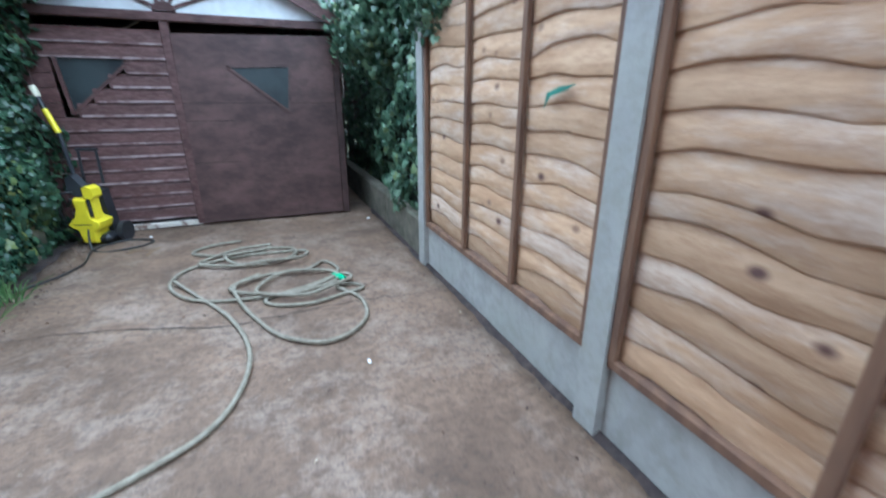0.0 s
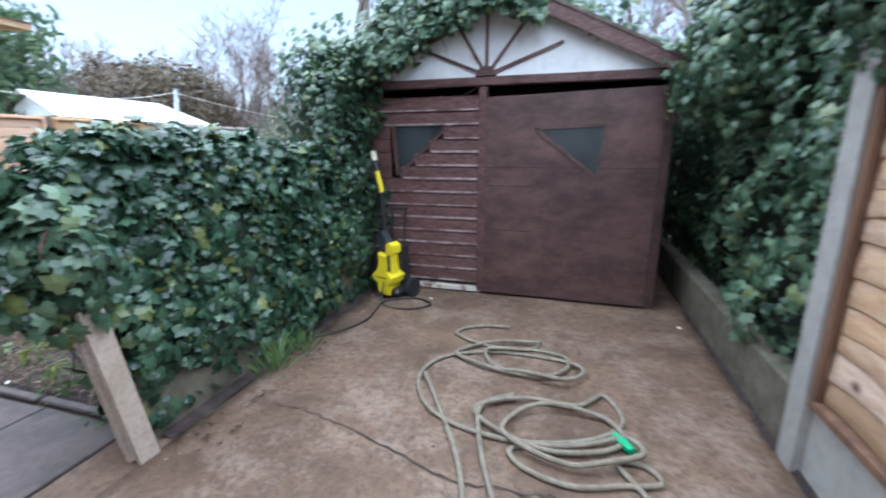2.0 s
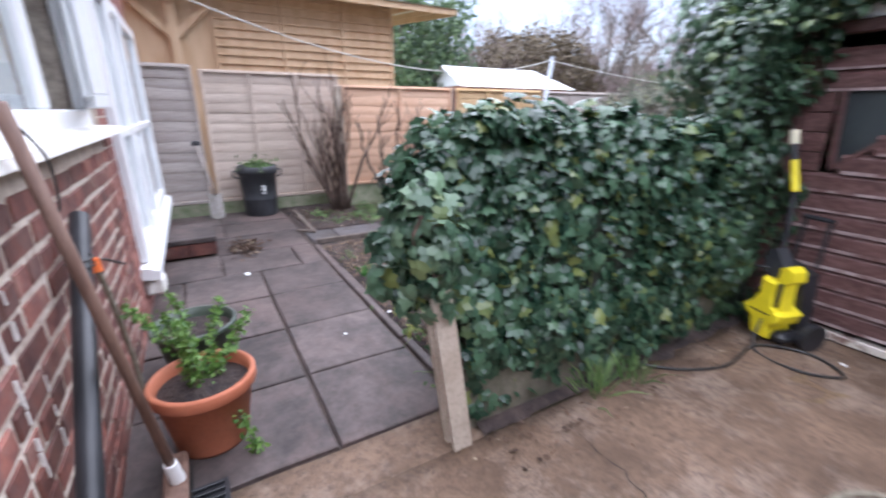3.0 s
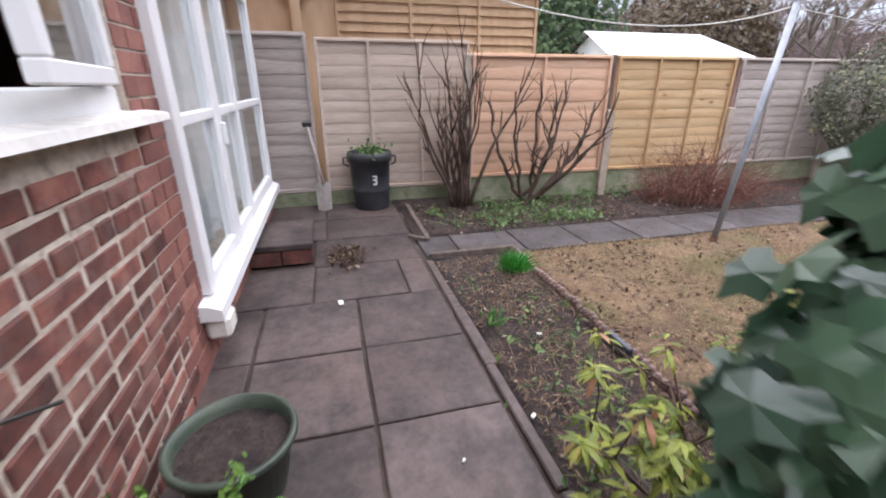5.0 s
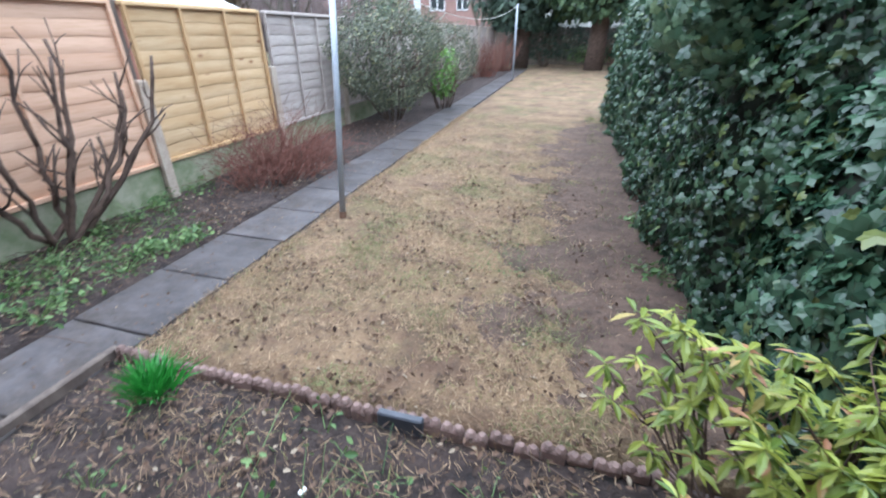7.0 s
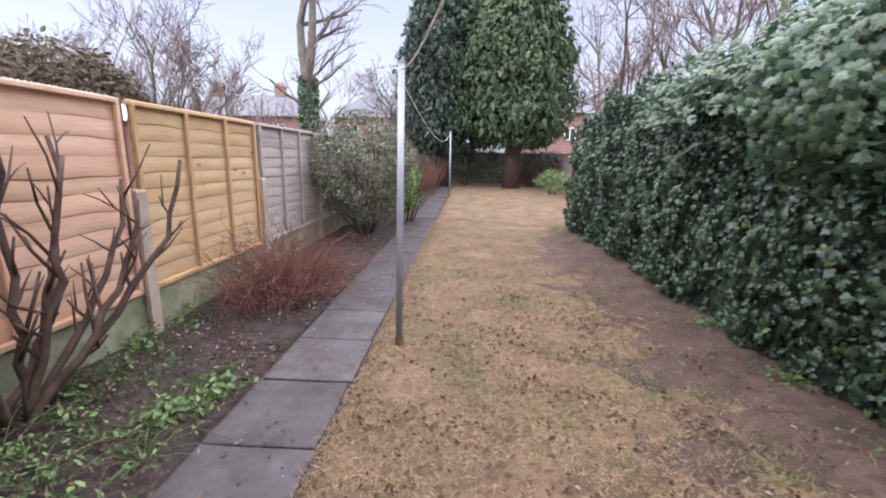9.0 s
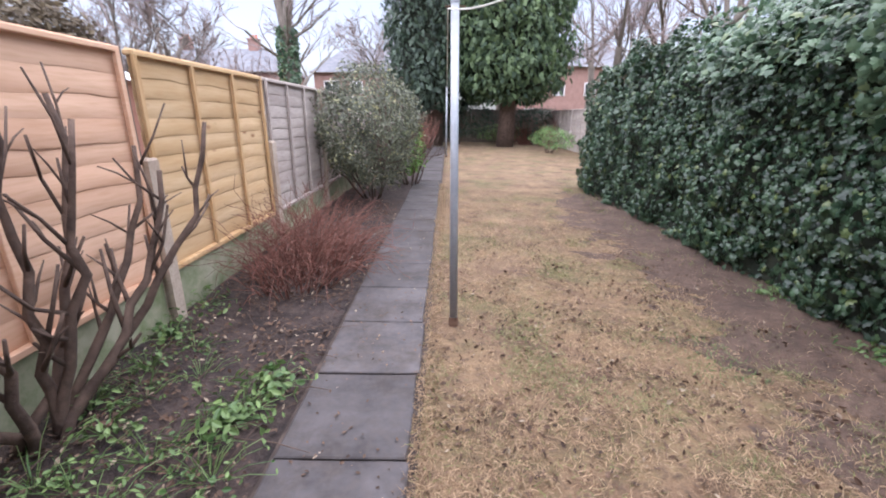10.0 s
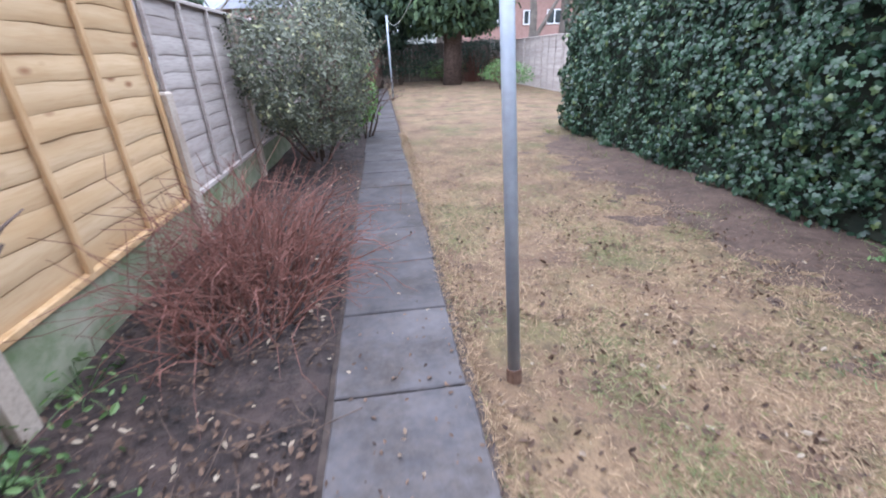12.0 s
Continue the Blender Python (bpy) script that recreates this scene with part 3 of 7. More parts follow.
def lay(parent, x0, x1, y0, y1, mat, seed, gap=0.014, z=0.0):
    rng = random.Random(seed)
    ob = new("paving_slab", slab_mesh(abs(x1 - x0) - gap, abs(y1 - y0) - gap, seed, mat))
    ob.parent = parent
    px, py, pz = parent.location
    ob.matrix_basis = pose((x0 + x1) / 2 - px, (y0 + y1) / 2 - py, z + rng.uniform(-0.004, 0.003) - pz, rng.uniform(-0.3, 0.3), rng.uniform(-0.3, 0.3), rng.uniform(-0.3, 0.3))


XS = [-1.28, -1.884, -2.483, -3.084, -3.69]
for k, (xa, xb) in enumerate(zip(XS, XS[1:])):
    lay(patio, xb, xa, 2.29, 2.875, SLAB, 10 + k)
    lay(patio, xb, xa, 1.70, 2.285, SLAB, 30 + k, 0.016)
    lay(patio, xb, xa, 1.465, 1.695, SLAB, 50 + k)
for k, (xa, xb, ya, yb) in enumerate(((-3.69, -4.32, 1.465, 2.0), (-3.69, -4.32, 2.0, 2.665), (-3.69, -4.32, 2.665, 2.875), (-4.32, -4.95, 1.99, 2.875), (-4.95, -5.6, 1.465, 2.1), (-4.95, -5.6, 2.1, 2.9), (-5.6, -6.28, 1.465, 2.1), (-5.6, -6.28, 2.1, 2.9))):
    lay(patio, xb, xa, ya, yb, SLAB, 70 + k)

kerb = thing("patio_kerb", (-3.0, 2.93, 0), "narrow grey concrete kerb strip beside the soil bed", "kerb", kind="structure")
rng = random.Random(3)
x = -1.35
while x > -4.2:
    length = rng.uniform(0.55, 0.9)
    part("kerb_strip", Geo().box(max(x - length, -4.26) + 3.0, x - 0.01 + 3.0, -0.032 + rng.uniform(-0.008, 0.008), 0.026 + rng.uniform(-0.012, 0.012), -0.05, 0.004 + rng.uniform(-0.008, 0.006), 0.008), SLAB, kerb)
    x -= length

path_bed = solid("path_bed", grid_sheet(-4.83, -4.2, 2.9, 24, 0.3, -0.022, 0.003, 9.0, 0.04), JOINT_DIRT, "dark dirt between path slabs", "ground", "structure")
path = thing("garden_path", (-4.5, 10, 0), "straight garden path of wet grey concrete slabs", "path", kind="structure")
y, k = 5.665 - 0.605 * 4, 0
lay(path, -4.80, -4.235, 2.92, y, PATH_SLAB, 99, 0.012)
while y < 23:
    lay(path, -4.80 + 0.02 * sway(k * 1.7, 2), -4.235 + 0.024 * sway(k * 1.7, 5), y, y + 0.605, PATH_SLAB, 100 + k, 0.012)
    y, k = y + 0.605, k + 1

lawn = solid("lawn", grid_sheet(-4.2, 1.6, 3.74, 27.5, 0.14, -0.012, 0.018, 11.0, 0.06), LAWN, "worn straw-coloured winter lawn with bare patches", "lawn", "structure", smooth=True)
bed_front = solid("flower_bed", grid_sheet(-4.26, -1.25, 2.95, 3.70, 0.09, -0.02, 0.022, 13.0, 0.05), SOIL, "bare dark soil bed with dead leaves and weeds", "flower bed", "structure", smooth=True)
bed_side = solid("flower_bed", grid_sheet(-6.35, -4.82, 2.92, 24, 0.12, -0.012, 0.03, 17.0, 0.05), SOIL, "dark bare soil bed along a wooden fence", "flower bed", "structure", smooth=True)


# dirt washed along the drive's edges
def dirt_strip(side_x, width, y0, y1, seed):
    g, v, n = Geo(), [], int((y1 - y0) / 0.05)
    for i in range(n + 1):
        y = y0 + (y1 - y0) * i / n
        w = width * (0.55 + 0.9 * abs(noise.noise((y * 2.3, seed, 1.0))) + 0.35 * noise.noise((y * 9, seed, 2.0)))
        far = side_x + w
        z = lambda x: 0.006 * (noise.noise((x * 1.3, y * 1.3, 2.0)) + 0.6 * noise.noise((x * 5, y * 5, 5.0)))
        mid = side_x + w * 0.45
        v += [(side_x, y, z(side_x) + 0.022), (mid, y, z(mid) + 0.012), (far, y, z(far) + 0.002)]
    f = [(3 * i + k, 3 * i + k + 1, 3 * i + k + 4, 3 * i + k + 3) for i in range(n) for k in (0, 1)]
    return g.add(v, f)


solid("edge_dirt", dirt_strip(-1.09, 0.10, 2.86, 5.2, 3.1), SOIL, "dark damp dirt along the hedge foot", "dirt", "stuff", smooth=True)
solid("edge_dirt", dirt_strip(1.63, -0.045, -1.0, 5.2, 6.1), SOIL, "dark damp dirt along the fence foot", "dirt", "stuff", smooth=True)

# ---- fences ----
def lap_board(length, height, seed, wave, mat, n=14):
    """A waney lap board along y with its wavy lower edge proud, facing -x; lower edge at 0."""
    rng = random.Random(seed)
    v, f = [], []
    for i in range(n + 1):
        y = length * i / n
        w = wave * (1.3 * noise.noise((y * 2.0, seed * 3.7, 0)) + 0.7 * noise.noise((y * 6, seed * 1.9, 4)) - 0.55 * math.cos(2 * math.pi * (y - 0.02) / 0.6) - 0.2)
        bow = 0.006 * noise.noise((y * 1.4, seed * 2.3, 9)) - wave * 0.3 * abs(math.sin(math.pi * (y - 0.02) / 0.6))
        out = 0.010 if wave > 0.015 else 0.0055
        v += [(-0.001, y, height), (-0.8 * out + bow, y, height * 0.45 + w * 0.5), (-out + bow, y, w + 0.008), (0.003 - out + bow, y, w), (0.006, y, w)]
    for i in range(n):
        for k in range(4):
            f.append((5 * i + k, 5 * i + k + 1, 5 * i + k + 6, 5 * i + k + 5))
    return Geo().add(v, f).mesh("lap_board", mat, True)


BOARD_SETS = {}


def lap_panel(at, turn, length, height, pitch, wave, mat, batten_mat, battens, label, group, top_cap=True, seed=0, n=14):
    """A fence panel: lap boards that face -x, battens and rails before them; local y runs along the fence."""
    p = thing("fence_panel", at, label, "fence panel", group, turn)
    rows = round(height / pitch)
    pitch = height / rows
    for r in range(rows):
        key = (mat.name, length, r % 9, wave, seed % 5)
        if key not in BOARD_SETS:
            BOARD_SETS[key] = lap_board(length, pitch * 1.35, (r % 9) + 1 + 11 * (seed % 5), wave, mat, n)
        ob = new("lap_board", BOARD_SETS[key])
        ob.parent = p
        drift = 1.0 if wave > 0.015 else 0.4
        ob.matrix_basis = pose(0, 0, r * pitch + 0.004 + drift * 0.011 * sway(r * 3.7 + seed * 5.1, 6.0), drift * 0.9 * sway(r * 2.9 + seed * 3.3, 8.0), 0, 0)
    for y in battens:
        part("batten", Geo().box(-0.046, -0.021, y - 0.017, y + 0.017, 0.0, height + 0.01, 0.003), batten_mat, p)
    part("top_rail", Geo().box(-0.045, 0.02, 0.0, length, height + 0.002, height + 0.034, 0.005), batten_mat if not top_cap else mat, p)
    part("bottom_rail", Geo().box(-0.042, 0.02, 0.0, length, -0.036, 0.001, 0.004), batten_mat, p)
    return p


def concrete_post(at, height, mat, label, group, size=0.1, name="concrete_post", turn=0.0):
    p = thing(name, at, label, "fence post", group, turn)
    h = size / 2
    outline = [(-h, -h), (h, -h), (h, -0.02), (h - 0.02, -0.016), (h - 0.02, 0.016), (h, 0.02), (h, h), (-h, h), (-h, 0.02), (-h + 0.02, 0.016), (-h + 0.02, -0.016), (-h, -0.02)]
    outline = [(b, a) for a, b in outline]
    g = Geo().prism(outline, "z", -0.05, height - 0.015)
    g.add([(a, b, height - 0.015) for a, b in outline] + [(a * 0.8, b * 0.8, height) for a, b in outline], [(i, (i + 1) % 12, 12 + (i + 1) % 12, 12 + i) for i in range(12)] + [tuple(range(12, 24))])
    part("shaft", g, mat, p)
    return p


FX = 1.655
for k, y0 in enumerate((-3.91, -2.065, -0.22, 1.625)):
    lap_panel((FX, y0 + 0.055, 0.345), 0, 1.735, 1.55, 0.106, 0.023, WANEY, BATTEN_DARK, (0.02, 0.555, 1.095, 1.715), "rustic wooden lap fence panel with wavy edges and dark battens", "panels of the drive fence", seed=k + 3, n=22)
    board = thing("gravel_board", (FX, y0 + 0.9225, 0), "smooth grey concrete gravel board below a fence", "gravel board", "gravel boards of the drive fence")
    part("plank", Geo().box(-0.02, 0.025, -0.872, 0.872, -0.04, 0.308, 0.006), CONCRETE_POST, board)
for y0 in (-3.91, -2.065, -0.22, 1.625, 3.47):
    concrete_post((FX, y0, 0), 2.0 if y0 < 3 else 1.72, CONCRETE_POST, "grey slotted concrete fence post beside the drive", "posts of the drive fence", 0.115)
netting = thing("netting_scrap", (FX - 0.03, 2.0, 1.22), "torn scrap of green garden netting", "netting")
part("net", Geo().add([(0, -0.10, 0.03), (-0.012, -0.02, 0.022), (-0.015, 0.05, 0.0), (-0.02, 0.06, -0.06), (-0.018, 0.02, -0.012), (-0.01, -0.06, 0.008)], [(0, 1, 5), (1, 2, 4, 5), (2, 3, 4)]), NET, netting)
drive_wall = thing("low_wall", (FX, 4.5, 0), "low mossy concrete wall under hanging ivy", "wall", kind="structure")
for a, b in ((3.56, 4.6), (4.61, 5.6), (5.61, 7.5)):
    part("wall_block", Geo().box(-0.03, 0.09, a - 4.5, b - 4.5, -0.05, 0.31, 0.012), DARK_BOARD, drive_wall)

GX = -6.0
GY = [3.80, 5.71, 7.62, 9.53, 11.44, 13.35, 15.26, 17.17, 19.08, 20.99, 22.9, 24.81]
for k, (ya, yb) in enumerate(zip(GY, GY[1:])):
    mat, bat, lab = (FENCE_ORANGE, FENCE_ORANGE, "fresh orange-stained wooden lap fence panel") if k == 0 else (FENCE_NEW, BATTEN_NEW, "new yellow-brown wooden lap fence panel") if k == 1 else (FENCE_GREY, FENCE_GREY, "weathered grey-brown wooden lap fence panel")
    lap_panel((GX, yb - 0.05, 0.34), 180, 1.81, 1.33, 0.125, 0.010, mat, bat, (0.02, 0.6, 1.2, 1.79) if k else (0.02, 0.9, 1.79), lab, "panels of the garden fence", seed=k, n=14 if k < 3 else 8)
    board = thing("gravel_board", (GX, (ya + yb) / 2, 0), "pale concrete gravel board stained green with algae", "gravel board", "gravel boards of the garden fence")
    part("plank", Geo().box(-0.025, 0.02, -0.91, 0.91, -0.04, 0.302, 0.006), CONCRETE_GREEN, board)
for k, ya in enumerate(GY):
    concrete_post((GX + 0.03, ya, 0), 1.08 if k in (1, 2) else 1.7, CONCRETE_PALE, "pale concrete fence post with a timber post above", "posts of the garden fence", 0.1)
    if k in (1, 2):
        post = thing("timber_post", (GX - 0.045, ya, 0), "dark weathered timber fence post", "fence post", "timber posts")
        part("post_shaft", Geo().box(-0.035, 0.035, -0.04, 0.04, -0.05, 1.72, 0.006), TIMBER_DARK, post)

OX = -6.33
lap_panel((OX, 2.06, 0.2), 180, 0.95, 1.66, 0.128, 0.006, FENCE_GREY, FENCE_GREY, (0.02, 0.93), "old grey weathered fence panel by the house", "old panels by the patio", seed=2)
lap_panel((OX, 3.92, 0.2), 180, 1.78, 1.62, 0.128, 0.006, FENCE_PALE, FENCE_PALE, (0.02, 0.6, 1.2, 1.76), "faded pale brown wooden fence panel by the patio", "old panels by the patio", seed=4)
board = thing("gravel_board", (OX, 2.5, 0), "dirty concrete gravel board below old panels", "gravel board")
part("plank", Geo().box(-0.03, 0.03, -1.4, 1.4, -0.04, 0.16, 0.006), CONCRETE_GREEN, board)


# ---- the house ----
WY, HX, HW = 1.50, -0.45, -6.12
WIN = (-2.92, -0.98, 1.24, 2.2)
BAY = (-6.05, -3.22, 0.36, 2.2)
wall_front = thing("wall_house", (-3.3, WY, 0), "old red brick house wall with pale uneven mortar", "wall", kind="structure")
g = Geo()
back = -0.26
for x0, x1, z0, z1 in ((WIN[1], HX, 0, 5.3), (BAY[1], WIN[0], 0, 5.3), (WIN[0], WIN[1], 0, WIN[2]), (WIN[0], WIN[1], WIN[3], 5.3), (HW, BAY[0], 0, 5.3), (BAY[0], BAY[1], 0, BAY[2]), (BAY[0], BAY[1], BAY[3], 5.3)):
    g.box(x0 + 3.3, x1 + 3.3, back, -0.007, z0 - (0.05 if z0 == 0 else 0), z1)
part("mortar_face", g, MORTAR, wall_front)
wall_side = thing("wall_house", (HX, -2.2, 0), "red brick side wall of the house", "wall", kind="structure")
part("mortar_face", Geo().box(-0.26, -0.012, -3.8, 3.38, -0.05, 5.3), MORTAR, wall_side)
wall_back = solid("wall_house", Geo().box(HW, HX, -6.2, -6.0, -0.05, 5.3), BRICK_STUFF, "red brick back wall of the house", "wall", "structure")
wall_west = solid("wall_house", Geo().box(HW - 0.02, HW + 0.2, -6.0, 1.19, -0.05, 5.3), BRICK_STUFF, "red brick west wall of the house", "wall", "structure")
solid("floor", Geo().box(HW + 0.2, HX - 0.27, -6.0, 1.19, 0.1, 0.2), PLASTER, "plain floor inside the house", "floor", "structure")
solid("ceiling", Geo().box(HW + 0.2, HX - 0.27, -6.0, 1.19, 2.45, 2.6), PLASTER, "plain ceiling inside the house", "ceiling", "structure")
solid("wall_inner", Geo().box(HW + 0.2, HX - 0.27, -1.3, -1.2, 0.2, 2.45), PLASTER, "plain plastered inner wall", "wall", "structure")
roof = thing("roof_house", (-3.3, -2.3, 5.3), "grey slate hipped house roof", "roof", kind="structure")
part("slope", Geo().add([(-3.1, -4.1, 0), (3.15, -4.1, 0), (3.15, 4.05, 0), (-3.1, 4.05, 0), (0, -1.3, 2.3), (0, 1.3, 2.3)], [(0, 1, 4), (1, 2, 5, 4), (2, 3, 5), (3, 0, 4, 5), (3, 2, 1, 0)]), SLATE, roof)

brick_long = Geo().box(-0.109, 0.109, -0.06, 0.0, 0.0, 0.070, 0.006).mesh("brick", BRICK)
brick_short = Geo().box(-0.053, 0.053, -0.06, 0.0, 0.0, 0.070, 0.006).mesh("brick", BRICK)
brick_plan, rng = [], random.Random(21)
COURSE = 0.085
for row in range(62):
    z, short = row * COURSE - 0.02, row % 4 == 3
    step = 0.118 if short else 0.236
    x = HX - 0.003
    if row % 2 and not short:
        brick_plan.append((x - 0.106, x, z))
        x -= 0.118
    while x > HW:
        brick_plan.append((max(x - step + 0.012, HW), x, z))
        x -= step
rest, near = Geo(), 0
for x0, x1, z in brick_plan:
    pieces = [(x0, x1)]
    for a, b_, c, d in (WIN, BAY):
        if c - 0.07 < z < d:
            pieces = [q for p0, p1 in pieces for q in ((p0, min(p1, a - 0.004)), (max(p0, b_ + 0.004), p1)) if q[1] - q[0] > 0.03]
    for p0, p1 in pieces:
        whole = abs(p1 - p0 - 0.224) < 0.004 or abs(p1 - p0 - 0.106) < 0.004
        if z + 0.073 > 5.3:
            continue
        if whole and near < 300 and z < 1.5 and p0 > -3.0:
            near += 1
            ob = new("brick", brick_short if p1 - p0 < 0.15 else brick_long)
            ob.parent = wall_front
            ob.matrix_basis = pose((p0 + p1) / 2 + 3.3, rng.uniform(-0.006, 0.003), z + rng.uniform(-0.004, 0.004), rng.uniform(-1.5, 1.5), rng.uniform(-1.1, 1.1), rng.uniform(-1.2, 1.2))
        else:
            rest.box(p0 + 3.3, p1 + 3.3, -0.05, rng.uniform(-0.003, 0.003), z, z + 0.073)
part("bricks", rest, BRICK_STUFF, wall_front, kind="stuff")
side = Geo()
for row in range(62):
    y = 3.64 - (0.118 if row % 2 else 0)
    while y > -3.7:
        if row * COURSE + 0.06 < 5.3:
            side.box(-0.05, rng.uniform(-0.003, 0.003), y - 0.224, y - 0.0, row * COURSE - 0.02, row * COURSE + 0.053)
        y -= 0.236
part("bricks", side, BRICK_STUFF, wall_side, kind="stuff")


for x, z0, z1 in ((-0.978, 0.55, 1.15), (-1.06, 0.9, 1.06), (-1.13, 0.48, 0.72)):
    run, k, z = Geo(), 0, z1
    while z > z0:
        h, w = 0.03 + 0.05 * abs(sway(k * 1.3, x)), 0.0012 + 0.0035 * abs(sway(k * 2.1, x + 2))
        dx = 0.006 * sway(k * 0.9, x + 5)
        run.box(x + 3.3 + dx - w, x + 3.3 + dx + w, -0.002, 0.0075, z - h, z, 0.0015)
        z, k = z - h - (0.04 if sway(k * 3.1, 4) > 0.0 else 0.002), k + 1
    part("paint_run", run, SILL_STONE, wall_front, "white paint run down the bricks")


def bar(g, x0, x1, z0, z1, y0=-0.09, y1=-0.03, bevel=0.008):
    return g.box(x0, x1, y0, y1, z0, z1, bevel)


window = thing("window_1", (-1.89, WY, 0), "white plastic casement window with one sash ajar", "window", kind="structure")
a, b, c, d = WIN[0] + 1.89, WIN[1] + 1.89, WIN[2] + 0.045, WIN[3]
for x0, x1, z0, z1 in ((a, b, c, c + 0.09), (a, b, d - 0.07, d), (a, a + 0.06, c + 0.09, d - 0.07), (b - 0.06, b, c + 0.09, d - 0.07), (-0.22, -0.12, c + 0.09, d - 0.07)):
    part("window_frame", bar(Geo(), x0, x1, z0, z1), UPVC, window)
pane = part("pane", Geo().box(-0.12, b - 0.06, -0.064, -0.056, c + 0.09, d - 0.07), GLASS, window)
pane.visible_shadow = False
sg = Geo()
for x0, x1, z0, z1 in ((0, 0.72, 0, 0.055), (0, 0.72, 0.72, 0.775), (0, 0.055, 0.055, 0.72), (0.665, 0.72, 0.055, 0.72)):
    sg.box(x0, x1, -0.025, 0.025, z0, z1, 0.006)
sash = part("sash", sg, UPVC, window)
sash.matrix_basis = pose(a + 0.06, -0.02, c + 0.095, 0, 0, 12)
pane = part("pane", Geo().box(0.055, 0.665, -0.004, 0.004, 0.055, 0.72), GLASS, sash)
pane.visible_shadow = False
part("window_sill", Geo().prism([(-0.1, 0.0), (0.055, -0.018), (0.085, -0.022), (0.09, -0.05), (0.075, -0.055), (0.07, -0.045), (0.0, -0.045), (-0.1, -0.045)], "x", a - 0.12, b + 0.15), SILL_STONE, window, "thick white painted sill")
for v in window.children[-1].data.vertices:
    v.co.z += WIN[2] + 0.06
blind = thing("roller_blind", (-1.45, WY - 0.17, 0), "beige slatted blind behind the window glass", "blind")
for k in range(20):
    part("slat", Geo().box(-0.55, 0.45, -0.006, 0.006, 1.34 + k * 0.043, 1.34 + k * 0.043 + 0.039, 0.002), BLIND, blind)
curtain = thing("curtain", (-2.2, WY - 0.2, 0), "white gathered curtain at the window's side", "curtain")
part("cloth", Geo().add([(-0.15 + 0.02 * i, 0.03 * math.sin(i * 1.3), z) for z in (1.3, 2.25) for i in range(15)], [(i, i + 1, 16 + i, 15 + i) for i in range(14)]), CURTAIN, curtain, smooth=True)

bay = thing("window_2", (-4.6, WY, 0), "tall white plastic glazed frame with crossbars", "window", kind="structure")
for x0, x1 in ((-6.05, -5.97), (-4.74, -4.66), (-4.12, -3.96), (-3.32, -3.22)):
    part("mullion", bar(Geo(), x0 + 4.6, x1 + 4.6, 0.36, 2.2, -0.03, 0.05), UPVC, bay)
for z0, z1 in ((0.36, 0.45), (1.19, 1.25), (2.1, 2.2)):
    for x0, x1 in ((-5.97, -4.74), (-4.66, -4.12), (-3.96, -3.32)):
        part("crossbar", bar(Geo(), x0 + 4.6, x1 + 4.6, z0, z1, -0.02, 0.042), UPVC, bay)
for x0, x1 in ((-5.97, -4.74), (-4.66, -4.12), (-3.96, -3.32)):
    for z0, z1 in ((0.45, 1.19), (1.25, 2.1)):
        pane = part("pane", Geo().box(x0 + 4.6, x1 + 4.6, 0.006, 0.014, z0, z1), GLASS, bay)
        pane.visible_shadow = False
part("door_handle", Geo().box(0.52, 0.545, 0.05, 0.08, 1.02, 1.16, 0.008), UPVC, bay)
part("window_sill", Geo().prism([(-0.1, 0.36), (0.04, 0.352), (0.105, 0.325), (0.11, 0.27), (0.09, 0.262), (0.02, 0.27), (-0.1, 0.27)], "x", -1.52, 1.5), UPVC, bay, "deep white sill")
part("sill_block", Geo().box(1.30, 1.47, 0.0, 0.12, 0.14, 0.262, 0.02), SILL_STONE, bay, "rough mortar block below the sill end")
net_curtain = thing("curtain", (-4.6, WY - 0.16, 0), "pale net curtain behind the tall window", "curtain")
part("cloth", Geo().add([(-1.4 + 0.04 * i, 0.025 * math.sin(i * 1.1), z) for z in (0.38, 2.25) for i in range(70)], [(i, i + 1, 71 + i, 70 + i) for i in range(69)]), CURTAIN, net_curtain, smooth=True)

step = thing("door_step", (-4.44, 1.72, 0), "low brick step capped with a concrete slab", "step", kind="structure")
for k in range(2):
    part("brick", Geo().box(-0.03, 0.03, -0.22 + k * 0.25, 0.02 + k * 0.25, 0.0, 0.13, 0.006), BRICK, step)
part("riser", Geo().box(-0.6, -0.04, -0.21, 0.24, -0.04, 0.13, 0.004), BRICK, step)
part("capping_slab", Geo().box(-0.62, 0.045, -0.215, 0.275, 0.13, 0.185, 0.008), SLAB, step)

# ---- the shed ----
SY = 5.24
shed = thing("garden_shed", (0.12, SY, 0), "small dark brown painted wooden shed with ivy over its roof", "shed")
rng = random.Random(5)
for k in range(15):
    z = 0.1 + k * 0.116
    if z > 1.72:
        break
    x0, x1 = -1.19, -0.2
    if 1.07 < z + 0.06 < 1.5:
        x0 = -0.98 + 0.5 * (z + 0.06 - 1.07) / 0.44 + 0.03
        board = part("shiplap_board", Geo().box(-1.19, -1.03, -0.014, 0.02, z, z + 0.112, 0.004), SHED_BROWN, shed)
    board = part("shiplap_board", Geo().add([(x0, 0.02, z), (x1, 0.02, z), (x1, -0.018, z), (x0, -0.018, z), (x1, -0.016, z + 0.09), (x0, -0.016, z + 0.09), (x1, 0.004, z + 0.115), (x0, 0.004, z + 0.115)], [(0, 1, 2, 3), (3, 2, 4, 5), (5, 4, 6, 7)]), SHED_BROWN, shed)
    part("worn_edge", Geo().box(x0 + 0.02, x1 - 0.02, -0.0225, -0.012, z - 0.002, z + rng.uniform(0.010, 0.018)), SHED_EDGE, board)
